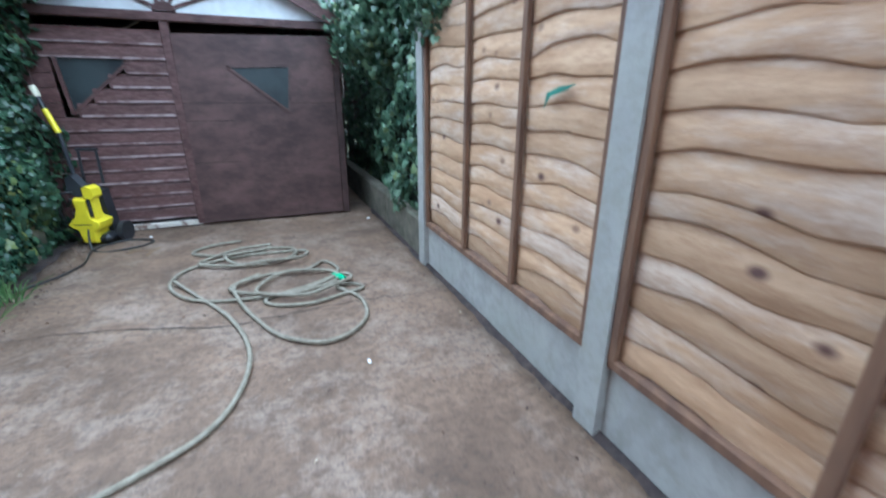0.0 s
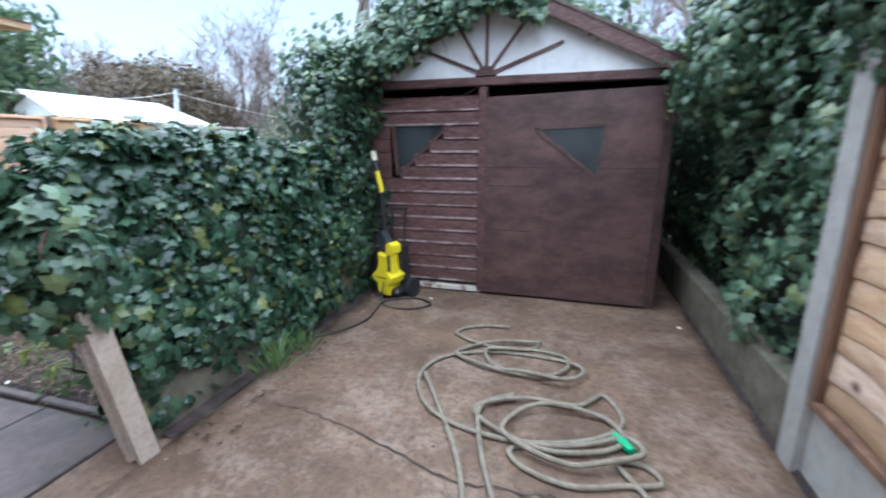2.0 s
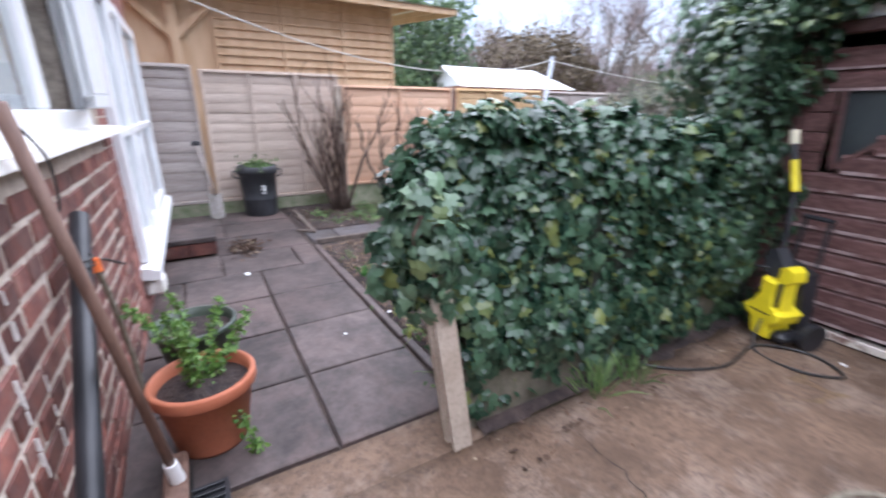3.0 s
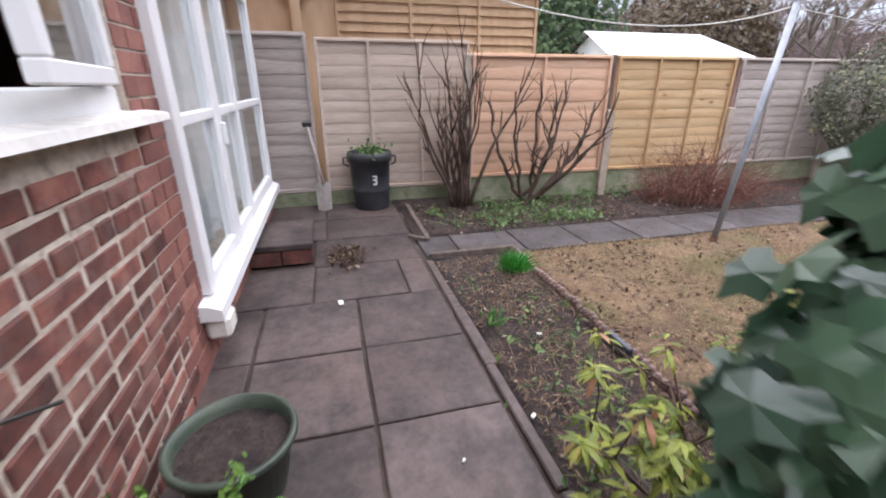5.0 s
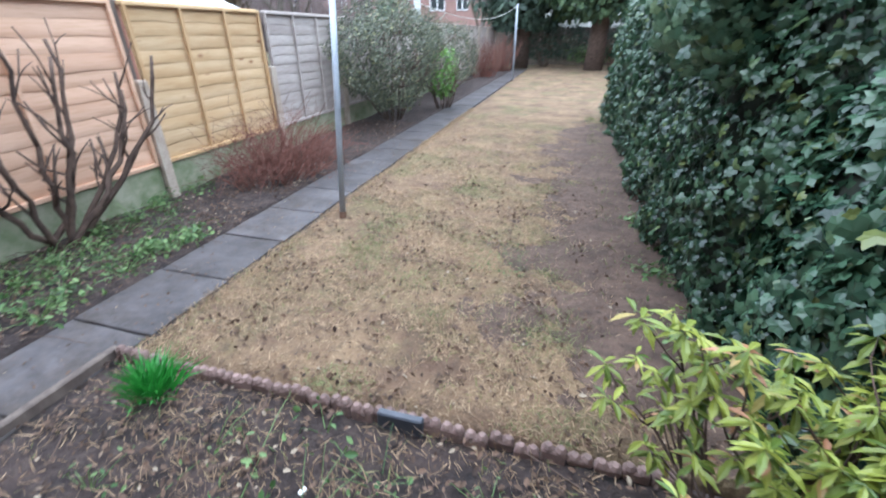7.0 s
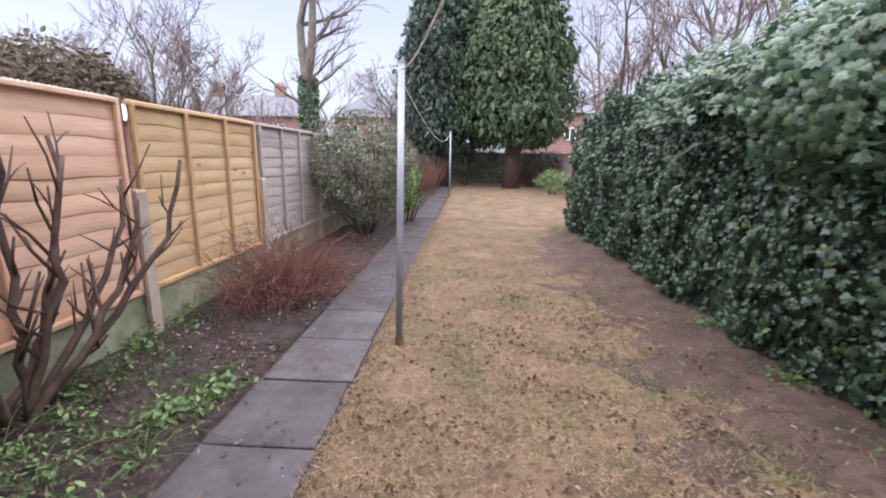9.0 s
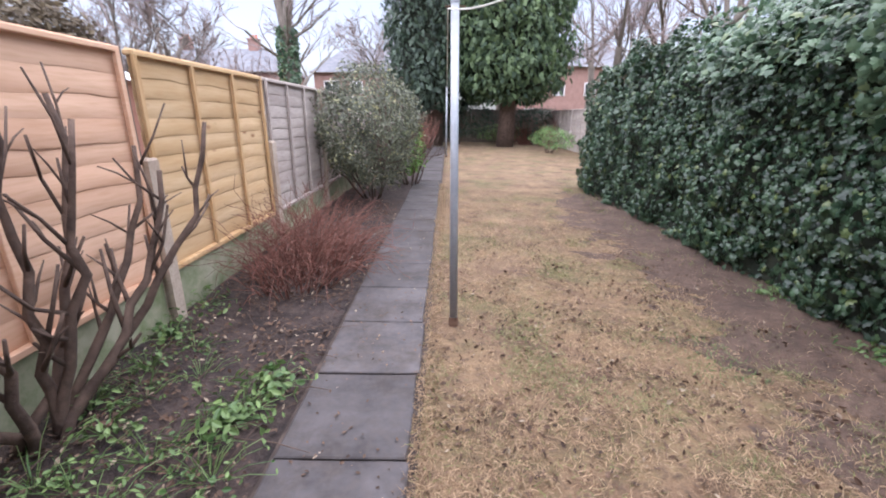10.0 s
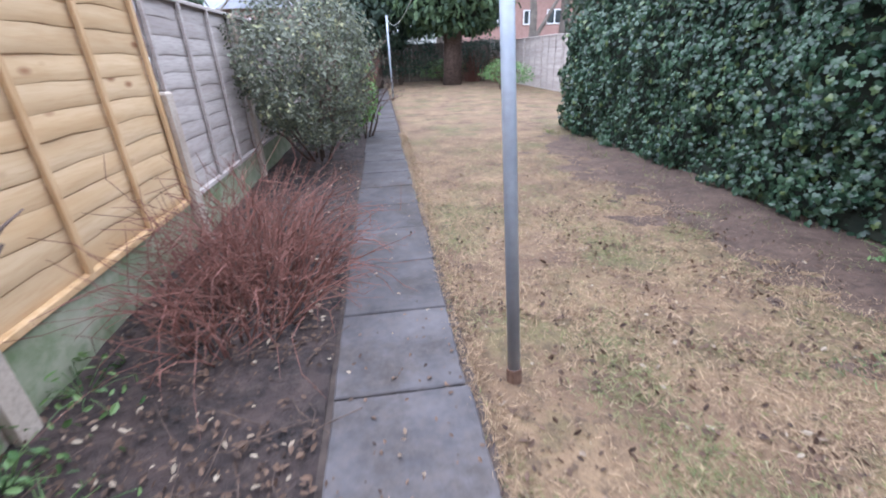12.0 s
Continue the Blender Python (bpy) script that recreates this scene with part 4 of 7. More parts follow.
part("sole_plate", Geo().box(-1.18, -0.18, -0.03, 0.04, 0.012, 0.062, 0.006), FLAKED, shed, "flaking white sole plate")
part("corner_post", Geo().box(-1.24, -1.17, -0.03, 0.05, 0.0, 1.8, 0.006), SHED_BROWN, shed)
part("corner_post", Geo().box(1.19, 1.26, -0.02, 0.05, 0.0, 1.78, 0.006), SHED_DOOR, shed)
part("mid_post", Geo().box(-0.22, -0.15, -0.032, 0.03, 0.02, 1.8, 0.006), SHED_BROWN, shed)
part("lintel", Geo().box(-1.24, 1.26, -0.05, 0.03, 1.79, 1.86, 0.008), SHED_BROWN, shed)
side_w = part("side_wall", Geo().box(-1.24, -1.2, 0.05, 2.6, 0.0, 1.9), SHED_BROWN, shed)
part("side_wall", Geo().box(1.22, 1.26, 0.05, 2.6, 0.0, 1.9), SHED_BROWN, shed)
part("back_wall", Geo().prism([(-1.24, 0), (1.26, 0), (1.26, 1.9), (0.0, 2.5), (-1.24, 1.9)], "y", 2.6, 2.64), SHED_BROWN, shed)
win = part("shed_window", Geo().prism([(-0.99, 1.50), (-0.46, 1.51), (-0.96, 1.07)], "y", 0.0, 0.02), OLD_GLASS, shed, "dusty triangular window")
door = part("shed_door", Geo().prism([(-0.155, 0.03), (1.185, 0.02), (1.19, 1.74), (-0.15, 1.70)], "y", -0.045, -0.005), SHED_DOOR, shed, "flat brown plank door hanging slightly askew")
for z in (1.135, 0.98, 0.6):
    part("plank_gap", Geo().box(-0.15, 0.25 if z < 1.1 else 1.18, -0.0475, -0.044, z, z + 0.006), CRACK, door)
part("door_window", Geo().prism([(0.27, 1.44), (0.78, 1.46), (0.74, 1.08)], "y", -0.05, -0.0462), OLD_GLASS, door, "dark triangular pane")
for (ax, az), (bx, bz) in (((0.25, 1.45), (0.79, 1.47)), ((0.79, 1.47), (0.745, 1.06)), ((0.745, 1.06), (0.25, 1.45))):
    d = Vector((bx - ax, 0, bz - az)).normalized()
    q = Vector((-d.z, 0, d.x)) * 0.012
    part("glazing_bead", Geo().prism([(ax - q.x, az - q.z), (bx - q.x, bz - q.z), (bx + q.x, bz + q.z), (ax + q.x, az + q.z)], "y", -0.058, -0.046), SHED_DOOR, door)
for (ax, az), (bx, bz) in (((-1.0, 1.515), (-0.44, 1.52)), ((-1.0, 1.515), (-0.965, 1.05)), ((-0.965, 1.05), (-0.44, 1.52))):
    d = Vector((bx - ax, 0, bz - az)).normalized()
    q = Vector((-d.z, 0, d.x)) * 0.013
    part("glazing_bead", Geo().prism([(ax - q.x, az - q.z), (bx - q.x, bz - q.z), (bx + q.x, bz + q.z), (ax + q.x, az + q.z)], "y", -0.022, 0.0), SHED_BROWN, win)
gable = part("gable_panel", Geo().prism([(-1.2, 1.86), (1.22, 1.86), (0.0, 2.44)], "y", -0.02, 0.02), WHITE_PANEL, shed, "faded white gable panel with sunburst spokes")
for ang in (20, 52, 90, 122, 158):
    ca, sa = math.cos(radians(ang)), math.sin(radians(ang))
    r0, r1 = 0.07, {20: 0.85, 52: 0.5, 90: 0.47, 122: 0.45, 158: 0.8}[ang]
    r1 = min(r1, 0.5 / max(0.2, sa + 0.48 * abs(ca)))
    q = (-sa * 0.013, ca * 0.013)
    c0 = (-0.16, 1.87)
    part("spoke", Geo().prism([(c0[0] + ca * r0 - q[0], c0[1] + sa * r0 - q[1]), (c0[0] + ca * r1 - q[0], c0[1] + sa * r1 - q[1]), (c0[0] + ca * r1 + q[0], c0[1] + sa * r1 + q[1]), (c0[0] + ca * r0 + q[0], c0[1] + sa * r0 + q[1])], "y", -0.036, -0.021), SHED_BROWN, gable)
part("hub", Geo().prism([(-0.16 + 0.085 * math.cos(a * math.pi / 8), 1.865 + 0.075 * math.sin(a * math.pi / 8)) for a in range(9)], "y", -0.06, -0.02), SHED_BROWN, gable)
for s in (-1, 1):
    part("bargeboard", Geo().prism([(0.0, 2.52), (s * 1.42, 1.83), (s * 1.42, 1.72), (0.0, 2.41)], "y", -0.12, -0.09), SHED_BROWN, shed)
    part("roof_sheet", Geo().prism([(0.0, 2.54), (s * 1.45, 1.84), (s * 1.45, 1.815), (0.0, 2.515)], "y", -0.13, 2.7), TIMBER_DARK, shed)

# ---- ivy ----
def wavy(base, amp, seed, scale=1.1):
    return lambda y: base + amp * noise.noise((y * scale, seed, 0.3))


def ivy_hedge(name, label, y0, y1, centre, half, top, base, n, size, seed, mat, near_n=0, near_y=None, lump=0.14, open_end=None, core_from=0.1):
    h = thing(name, (centre((y0 + y1) / 2), (y0 + y1) / 2, 0), label, "hedge")
    back = h.matrix_world.inverted()
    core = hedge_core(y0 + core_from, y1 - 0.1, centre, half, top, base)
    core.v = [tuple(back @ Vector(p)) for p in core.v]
    part("inner_tangle", core, SHADE_CORE, h, "near-black hull that paints the shade inside the hedge", smooth=True)
    p, nv = mound_points(n, seed, y0, y1, centre, half, top, base, lump)
    if open_end:
        kept = [i for i in range(n) if p[i][1] > open_end[0] or p[i][2] > open_end[1] + 0.12 * noise.noise((p[i][0] * 6, p[i][1] * 6, 1))]
        p, nv = [p[i] for i in kept], [nv[i] for i in kept]
        n = len(p)
    rng = np.random.default_rng(seed + 1)
    s = rng.uniform(0.4, 1.4, n) * size
    picked = []
    if near_n:
        picked = [i for i in range(n) if near_y[0] < p[i][1] < near_y[1] and p[i][0] > centre(p[i][1])][:near_n]
        scatter_leaf_parts(h, leaf_mesh("ivy", mat), [p[i] for i in picked], [nv[i] for i in picked], [s[i] for i in picked], seed)
    chosen = set(picked)
    keep = [i for i in range(n) if i not in chosen]
    lg = leaves([p[i] for i in keep], [nv[i] for i in keep], [s[i] for i in keep], "ivy", seed + 2, 0.55, 0.45)
    lg.v = [tuple(back @ Vector(q)) for q in lg.v]
    part("foliage", lg, mat, h, "dense glossy dark green ivy leaves", kind="stuff")
    return h


ivy_hedge("ivy_hedge", "low ivy-covered fence with glossy dark green leaves", 2.47, 4.75, wavy(-1.20, 0.03, 3), wavy(0.17, 0.03, 4), wavy(1.40, 0.10, 6), 0.1, 13500, 0.066, 31, IVY_LEAF, 300, (2.4, 3.7), 0.1, (2.8, 0.66), 0.38)
ivy_hedge("ivy_hedge", "tall dense ivy hedge between lawn and shed", 4.45, 11.8, wavy(-1.24, 0.08, 8), wavy(0.26, 0.06, 9, 0.8), lambda y: 1.95 + 0.22 * noise.noise((y * 0.8, 2.2, 0.4)) + 0.25 * min(1, max(0, (y - 4.45) / 1.5)), 0.03, 42000, 0.054, 41, IVY_SHADED, 200, (4.3, 6.5), 0.24)
ivy_hedge("ivy_mass", "thick ivy climbing over the low wall and shed side", 3.3, 8.0, lambda y: 2.12 + 0.05 * noise.noise((y * 1.1, 12, 0.3)) + 0.16 * min(1, max(0, (y - 4.4) / 0.5)), wavy(0.5, 0.08, 13), lambda y: 2.55 + 0.35 * noise.noise((y * 0.9, 5.2, 0.4)) + 0.3 * min(1, max(0, (y - 3.3) / 1.2)) - 0.6 * max(0, 1 - (y - 3.3) / 0.5), 0.12, 16000, 0.062, 51, IVY_FAR, 0, None, 0.22)


def roof_ivy():
    """Ivy over the shed roof, hanging past the bargeboards."""
    h = thing("roof_ivy", (0.12, SY + 1.2, 1.9), "untidy ivy spilling over the shed roof", "ivy")
    rng = np.random.default_rng(77)
    p, nv = [], []
    while len(p) < 11000:
        x, y = rng.uniform(-1.75, 1.75), rng.uniform(-0.25, 2.7)
        edge = 2.5 - 0.485 * abs(x)
        thick = 0.30 + 0.34 * noise.noise((x * 1.6, y * 1.6, 4.4)) + 0.16 * (1 if x < -0.1 else 0.2)
        if y < 0.1 and (x > 0.3 or rng.random() < 0.1):
            continue
        low = -0.12 if (x < 0.0 and y < 0.25) else 0.0
        z = edge + rng.uniform(low, max(0.04, thick))
        if y < 0.1 and x < 0.2 and rng.random() < 0.5:
            z = edge - rng.uniform(-0.05, 0.26) * (0.75 + noise.noise((x * 4, 1, 1)))
        p.append((x, SY + y - 0.12, z))
        nv.append((x * 0.4, -1.0 if y < 0.4 else -0.1, 0.8))
    for _ in range(2600):
        x = rng.uniform(-1.65, 0.4)
        p.append((x, SY - 0.17 + rng.normal(0, 0.05), 2.5 - 0.485 * abs(x) + rng.uniform(-0.16, 0.34) * (0.8 + noise.noise((x * 3, 2, 5)))))
        nv.append((0, -1.0, 0.5))
    for _ in range(2400):
        a, r = rng.uniform(0, 2 * math.pi), rng.uniform(0, 1) ** 0.5
        b = rng.uniform(-1, 1)
        p.append((-1.5 + 0.36 * r * math.cos(a), SY + 0.0 + 0.4 * b, 1.75 + 0.5 * r * math.sin(a)))
        nv.append((math.cos(a), -0.9, math.sin(a)))
    lg = leaves([(q[0] - 0.12, q[1] - SY - 1.2, q[2] - 1.9) for q in p], nv, rng.uniform(0.04, 0.085, len(p)), "ivy", 78, 0.6, 0.5)
    part("foliage", lg, IVY_FAR, h, "dense ivy leaves", kind="stuff")
    stems = Geo()
    r2 = random.Random(9)
    for _ in range(26):
        x = r2.uniform(-1.4, 0.3)
        q = [Vector((x - 0.12, -1.35, 2.5 - 0.485 * abs(x) - 1.9))]
        for _ in range(4):
            q.append(q[-1] + Vector((r2.uniform(-0.06, 0.06), r2.uniform(-0.02, 0.02), r2.uniform(-0.09, 0.02))))
        stems.tube(q, 0.003, 4)
    part("stems", stems, BARK, h, kind="stuff")


roof_ivy()


def ivy_blob(at, radii, n, size, seed, label):
    """A loose hanging clump of ivy."""
    h = thing("ivy_clump", at, label, "ivy", "hanging ivy clumps")
    rng = np.random.default_rng(seed)
    p, nv = [], []
    for _ in range(n):
        d = rng.normal(0, 1, 3)
        d /= np.linalg.norm(d)
        r = rng.uniform(0.3, 1.0) ** 0.5 * (1 + 0.4 * noise.noise((d[0] * 2, d[1] * 2, d[2] * 2 + seed)))
        p.append((d[0] * r * radii[0], d[1] * r * radii[1], d[2] * r * radii[2] - (0.25 * radii[2] * rng.random() if d[2] < 0 else 0)))
        nv.append((d[0], d[1], d[2] + 0.2))
    part("foliage", leaves(p, nv, rng.uniform(0.6, 1.3, n) * size, "ivy", seed + 1, 0.6, 0.5), IVY_FAR, h, "ivy leaves", kind="stuff")
    r2 = random.Random(seed)
    for _ in range(4):
        q = [Vector((r2.uniform(-0.5, 0.5) * radii[0], r2.uniform(-0.5, 0.5) * radii[1], 0.5 * radii[2]))]
        for _ in range(5):
            q.append(q[-1] + Vector((r2.uniform(-0.05, 0.05), r2.uniform(-0.05, 0.05), -0.26 * radii[2])))
        part("stem", Geo().tube(q, [0.006, 0.006, 0.005, 0.004, 0.003, 0.002], 5), BARK, h, "thin brown trailing stem")


ivy_blob((1.66, 3.35, 1.98), (0.2, 0.40, 0.36), 1900, 0.055, 301, "ivy spilling over the fence panel's corner")
ivy_blob((1.62, 4.9, 1.95), (0.36, 0.5, 0.5), 2600, 0.055, 302, "ivy hanging over the shed's eave")
ivy_blob((-1.10, 2.62, 0.92), (0.17, 0.13, 0.24), 280, 0.07, 304, "ivy hanging over the short post")
ivy_blob((1.9, 4.2, 2.5), (0.4, 0.9, 0.5), 3000, 0.06, 303, "ivy spilling over the low wall")

low_post = concrete_post((-1.06, 2.72, 0), 0.80, CONCRETE_PALE, "short pale concrete post at the end of the ivy hedge", "", 0.088)
low_post.matrix_world = pose(-1.05, 2.74, 0, 7, -3, 0)
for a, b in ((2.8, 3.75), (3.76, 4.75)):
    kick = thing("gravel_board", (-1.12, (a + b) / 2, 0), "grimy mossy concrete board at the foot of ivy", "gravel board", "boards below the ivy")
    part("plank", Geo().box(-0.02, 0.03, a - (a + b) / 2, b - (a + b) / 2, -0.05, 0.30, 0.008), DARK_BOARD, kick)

# added backing: stands in for the darkness in the gap, no known fence
screen = thing("board_screen", (1.85, SY + 2.2, 0), "added dark backing that fills the shaded gap beside the shed", "fence")
for k in range(9):
    part("board", Geo().box(-0.55 + 0.125 * k, -0.435 + 0.125 * k, -0.012, 0.012, -0.05, 2.35, 0.003), TIMBER_DARK, screen)


# ---- shrubs and garden plants ----
def woody(g, rng, start, way, length, radius, depth, bend=0.35, fork=(2, 3), shrink=0.68, sides=6, tips=None, lift=0.15, spread=0.55):
    pts, rad, p, d = [Vector(start)], [radius], Vector(start), Vector(way).normalized()
    n = 4 if depth > 1 else 3
    for i in range(n):
        d = (d + Vector((rng.gauss(0, bend), rng.gauss(0, bend), rng.gauss(0, bend) + lift)) * 0.35).normalized()
        p = p + d * length / n
        pts.append(p.copy())
        rad.append(radius * (1 - 0.4 * (i + 1) / n))
    g.tube(pts, rad, sides if depth > 1 else 4)
    if depth <= 0:
        if tips is not None:
            tips.append((p.copy(), d.copy()))
        return
    for _ in range(rng.randint(*fork)):
        k = rng.randint(2, n)
        nd = (d + Vector((rng.gauss(0, spread), rng.gauss(0, spread), rng.gauss(0, spread * 0.7) + lift))).normalized()
        woody(g, rng, pts[k], nd, length * shrink * rng.uniform(0.75, 1.15), rad[k] * 0.82, depth - 1, bend, fork, shrink, sides, tips, lift, spread)


def bare_shrub(at, height, stems, seed, label, lean=(0, 0), thick=0.02, open_out=(0.15, 0.5), depth=2, spread=0.5):
    s = thing("bare_shrub", at, label, "shrub", "pruned shrubs")
    rng = random.Random(seed)
    for k in range(stems):
        a = 2 * math.pi * k / stems + rng.uniform(-0.4, 0.4)
        g = Geo()
        out = rng.uniform(*open_out)
        woody(g, rng, (0.09 * math.cos(a), 0.09 * math.sin(a), -0.04), (math.cos(a) * out + lean[0], math.sin(a) * out + lean[1], 1), height * rng.uniform(0.5, 0.75), thick * rng.uniform(0.7, 1.15), depth, 0.4, (2, 3), 0.55, 7, None, 0.3, spread)
        part("stem", g, BARK, s, smooth=True)
    return s


bare_shrub((-5.78, 3.68, 0), 1.6, 15, 4, "tall bare pruned shrub with cut brown stems", (0.0, 0), 0.024, (0.03, 0.26), 2, 0.26)

def pruned_shrub(at, tips, seed, label):
    """A hard-pruned shrub: low bent limbs that turn upwards, with short cut side shoots."""
    s = thing("bare_shrub", at, label, "shrub", "pruned shrubs")
    rng = random.Random(seed)
    for tx, ty, tz in tips:
        g, end = Geo(), Vector((tx, ty, tz))
        base = Vector((0.07 * rng.uniform(-1, 1), 0.09 * rng.uniform(-1, 1), -0.04))
        c1, c2 = Vector((tx * 0.35, ty * 0.45, tz * 0.22)), Vector((tx * 0.85, ty * 0.95, tz * 0.55))
        pts = []
        for k in range(11):
            t = k / 10
            q = base * (1 - t) ** 3 + c1 * 3 * t * (1 - t) ** 2 + c2 * 3 * t * t * (1 - t) + end * t ** 3
            pts.append(q + Vector((rng.gauss(0, 0.013), rng.gauss(0, 0.013), rng.gauss(0, 0.01))))
        rad = [0.025 - 0.015 * k / 10 + 0.003 * rng.random() for k in range(11)]
        g.tube(pts, rad, 8)
        limb = part("stem", g, BARK, s, smooth=True)
        for k in (3, 4, 5, 6, 7, 8, 9):
            if rng.random() < 0.9:
                d = (pts[k] - pts[k - 1]).normalized()
                w = (d * 0.6 + Vector((rng.gauss(0, 0.5), rng.gauss(0, 0.7), rng.uniform(0.1, 0.9)))).normalized()
                length = rng.uniform(0.1, 0.42)
                m = pts[k] + w * length * 0.5
                e = m + (w + Vector((0, rng.gauss(0, 0.25), 0.45))).normalized() * length * 0.5
                sg = Geo().tube([pts[k], m, e], [rad[k] * 0.55, rad[k] * 0.42, rad[k] * 0.3], 6)
                if rng.random() < 0.7:
                    f = m + (w + Vector((rng.gauss(0, 0.5), rng.gauss(0, 0.8), 0.3))).normalized() * rng.uniform(0.08, 0.25)
                    sg.tube([m, m.lerp(f, 0.5) + Vector((0, 0, 0.01)), f], [rad[k] * 0.4, rad[k] * 0.3, 0.0025], 5)
                part("shoot", sg, BARK, limb, smooth=True)
    return s


pruned_shrub((-5.8, 4.54, 0), ((0.4, 0.86, 1.3), (0.02, 0.42, 1.42), (0.1, 0.05, 1.42), (0.2, -0.3, 1.3), (0.3, 0.62, 1.08), (-0.02, -0.5, 1.2), (0.22, 0.22, 1.3), (0.05, 0.8, 1.2)), 8, "bare pruned shrub with thick forked brown branches")

red = thing("red_twig_shrub", (-5.35, 6.75, 0), "low tangled shrub of fine reddish-brown bare twigs", "shrub")
rest_twigs, rng = Geo(), random.Random(12)
for k in range(420):
    g = Geo() if k < 160 else rest_twigs
    a, r = rng.uniform(0, 2 * math.pi), rng.random() ** 0.6
    bx, by = 0.42 * r * math.cos(a), 0.75 * r * math.sin(a)
    p, q = Vector((bx, by, -0.03)), [Vector((bx, by, -0.03))]
    d = Vector((math.cos(a) * 0.6 * r + 0.1, math.sin(a) * 0.5 * r, 1))
    length = rng.uniform(0.4, 0.95) * (1.1 - 0.35 * r)
    for i in range(4):
        d = (d + Vector((rng.gauss(0, 0.3), rng.gauss(0, 0.3), rng.gauss(0, 0.2) - 0.12 * i))).normalized()
        p = p + d * length / 4
        q.append(p.copy())
        if i > 0 and rng.random() < 0.7:
            e = (d + Vector((rng.gauss(0, 0.7), rng.gauss(0, 0.7), rng.gauss(0, 0.5)))).normalized()
            g.tube([p, p + e * rng.uniform(0.08, 0.22)], [0.0022, 0.001], 3, False)
    g.tube(q, [0.005, 0.004, 0.0032, 0.0024, 0.0014], 4, False)
    if k < 160:
        part("twig", g, RED_TWIG, red)
part("twigs", rest_twigs, RED_TWIG, red, kind="stuff")


def leafy_bush(at, rx, ry, height, n, size, seed, mat, label, shape="oval", bare_low=0.25):
    s = thing("garden_bush", at, label, "bush")
    rng = np.random.default_rng(seed)
    g, r2, tips = Geo(), random.Random(seed), []
    for k in range(9):
        a = 2 * math.pi * k / 9
        woody(g, r2, (0.12 * math.cos(a), 0.12 * math.sin(a), -0.05), (math.cos(a) * 0.5, math.sin(a) * 0.5, 1), height * 0.5, 0.02, 2, 0.4, (2, 4), 0.65, 5, tips, 0.2, 0.6)
    part("branches", g, BARK, s, "grey-brown bare branches", smooth=True)
    p, nv = [], []
    while len(p) < n:
        d = rng.normal(0, 1, 3)
        d /= np.linalg.norm(d)
        r = rng.uniform(0.55, 1.0) ** 0.5 * (1 + 0.35 * noise.noise((d[0] * 2.3, d[1] * 2.3, d[2] * 2.3 + seed)))
        q = (d[0] * r * rx, d[1] * r * ry, height * (0.55 + 0.45 * d[2] * r))
        if q[2] < bare_low * (0.6 + 0.6 * rng.random()) or noise.noise((q[0] * 4, q[1] * 4, q[2] * 4)) < -0.25:
            continue
        p.append(q)
        nv.append((d[0], d[1], d[2] + 0.3))
    part("foliage", leaves(p, nv, rng.uniform(0.6, 1.3, n) * size, shape, seed + 1, 0.2, 0.7), mat, s, "small grey-green leaves", kind="stuff")
    return s


leafy_bush((-5.38, 10.3, 0), 0.85, 1.7, 2.05, 20000, 0.046, 61, BUSH_LEAF, "rounded grey-green bush with a bare dark base")
leafy_bush((-4.85, 11.9, 0), 0.3, 0.6, 1.25, 900, 0.065, 62, POT_LEAF, "small bright green bush beside the path")
leafy_bush((-5.5, 14.6, 0), 0.7, 2.2, 1.75, 8000, 0.05, 63, BUSH_LEAF, "straggly green-brown bush against the fence")


def whorl_shrub(at, label):
    """A rhododendron-like shrub: forked stems, each tip with a whorl of long drooping leaves."""
    s = thing("rhododendron", at, label, "shrub")
    rng, g, tips = random.Random(16), Geo(), []
    for k in range(9):
        a = 2 * math.pi * k / 9 + 0.3
        woody(g, rng, (0.05 * math.cos(a), 0.05 * math.sin(a), -0.04), (math.cos(a) * (0.5 if math.cos(a) < 0 else 0.62), math.sin(a) * 0.75, 1.3), 0.48, 0.012, 2, 0.3, (4, 5), 0.64, 6, tips, 0.2, 0.6)
    part("stems", g, BARK, s, "thin brown forked stems", smooth=True, kind="stuff")
    mesh, count = leaf_mesh("long", SHRUB_LEAF), 0
    p, nv, sz, more = [], [], [], []
    for tip, d in tips:
        if tip.x > 0.32:
            continue
        n = rng.randint(11, 16)
        for k in range(n):
            a = 2 * math.pi * k / n + rng.uniform(-0.25, 0.25)
            out = Vector((math.cos(a), math.sin(a), rng.uniform(-0.9, 0.2)))
            more.append((tip + d * rng.uniform(-0.03, 0.03), out.normalized(), rng.uniform(0.042, 0.08)))
    rng.shuffle(more)
    big = Geo()
    shape_v, shape_f = LEAF_SHAPES["long"]
    for i, (p0, out, size) in enumerate(more):
        up = Vector((0, 0, 1))
        nrm = (up - out * up.dot(out)).normalized()
        sd = out.cross(nrm)
        w = size * 1.0
        m = Matrix(((sd.x * w, out.x * size, nrm.x * size, p0.x), (sd.y * w, out.y * size, nrm.y * size, p0.y), (sd.z * w, out.z * size, nrm.z * size, p0.z), (0, 0, 0, 1)))
        if i < 300:
            ob = new("leaf", mesh)
            ob.parent = s
            ob.matrix_basis = m
        else:
            big.add([tuple(m @ Vector(q)) for q in shape_v], shape_f)
    if big.v:
        part("leaves", big, SHRUB_LEAF, s, kind="stuff")
    return s


whorl_shrub((-1.52, 3.22, -0.01), "yellow-green rhododendron-like shrub with drooping leaf whorls")


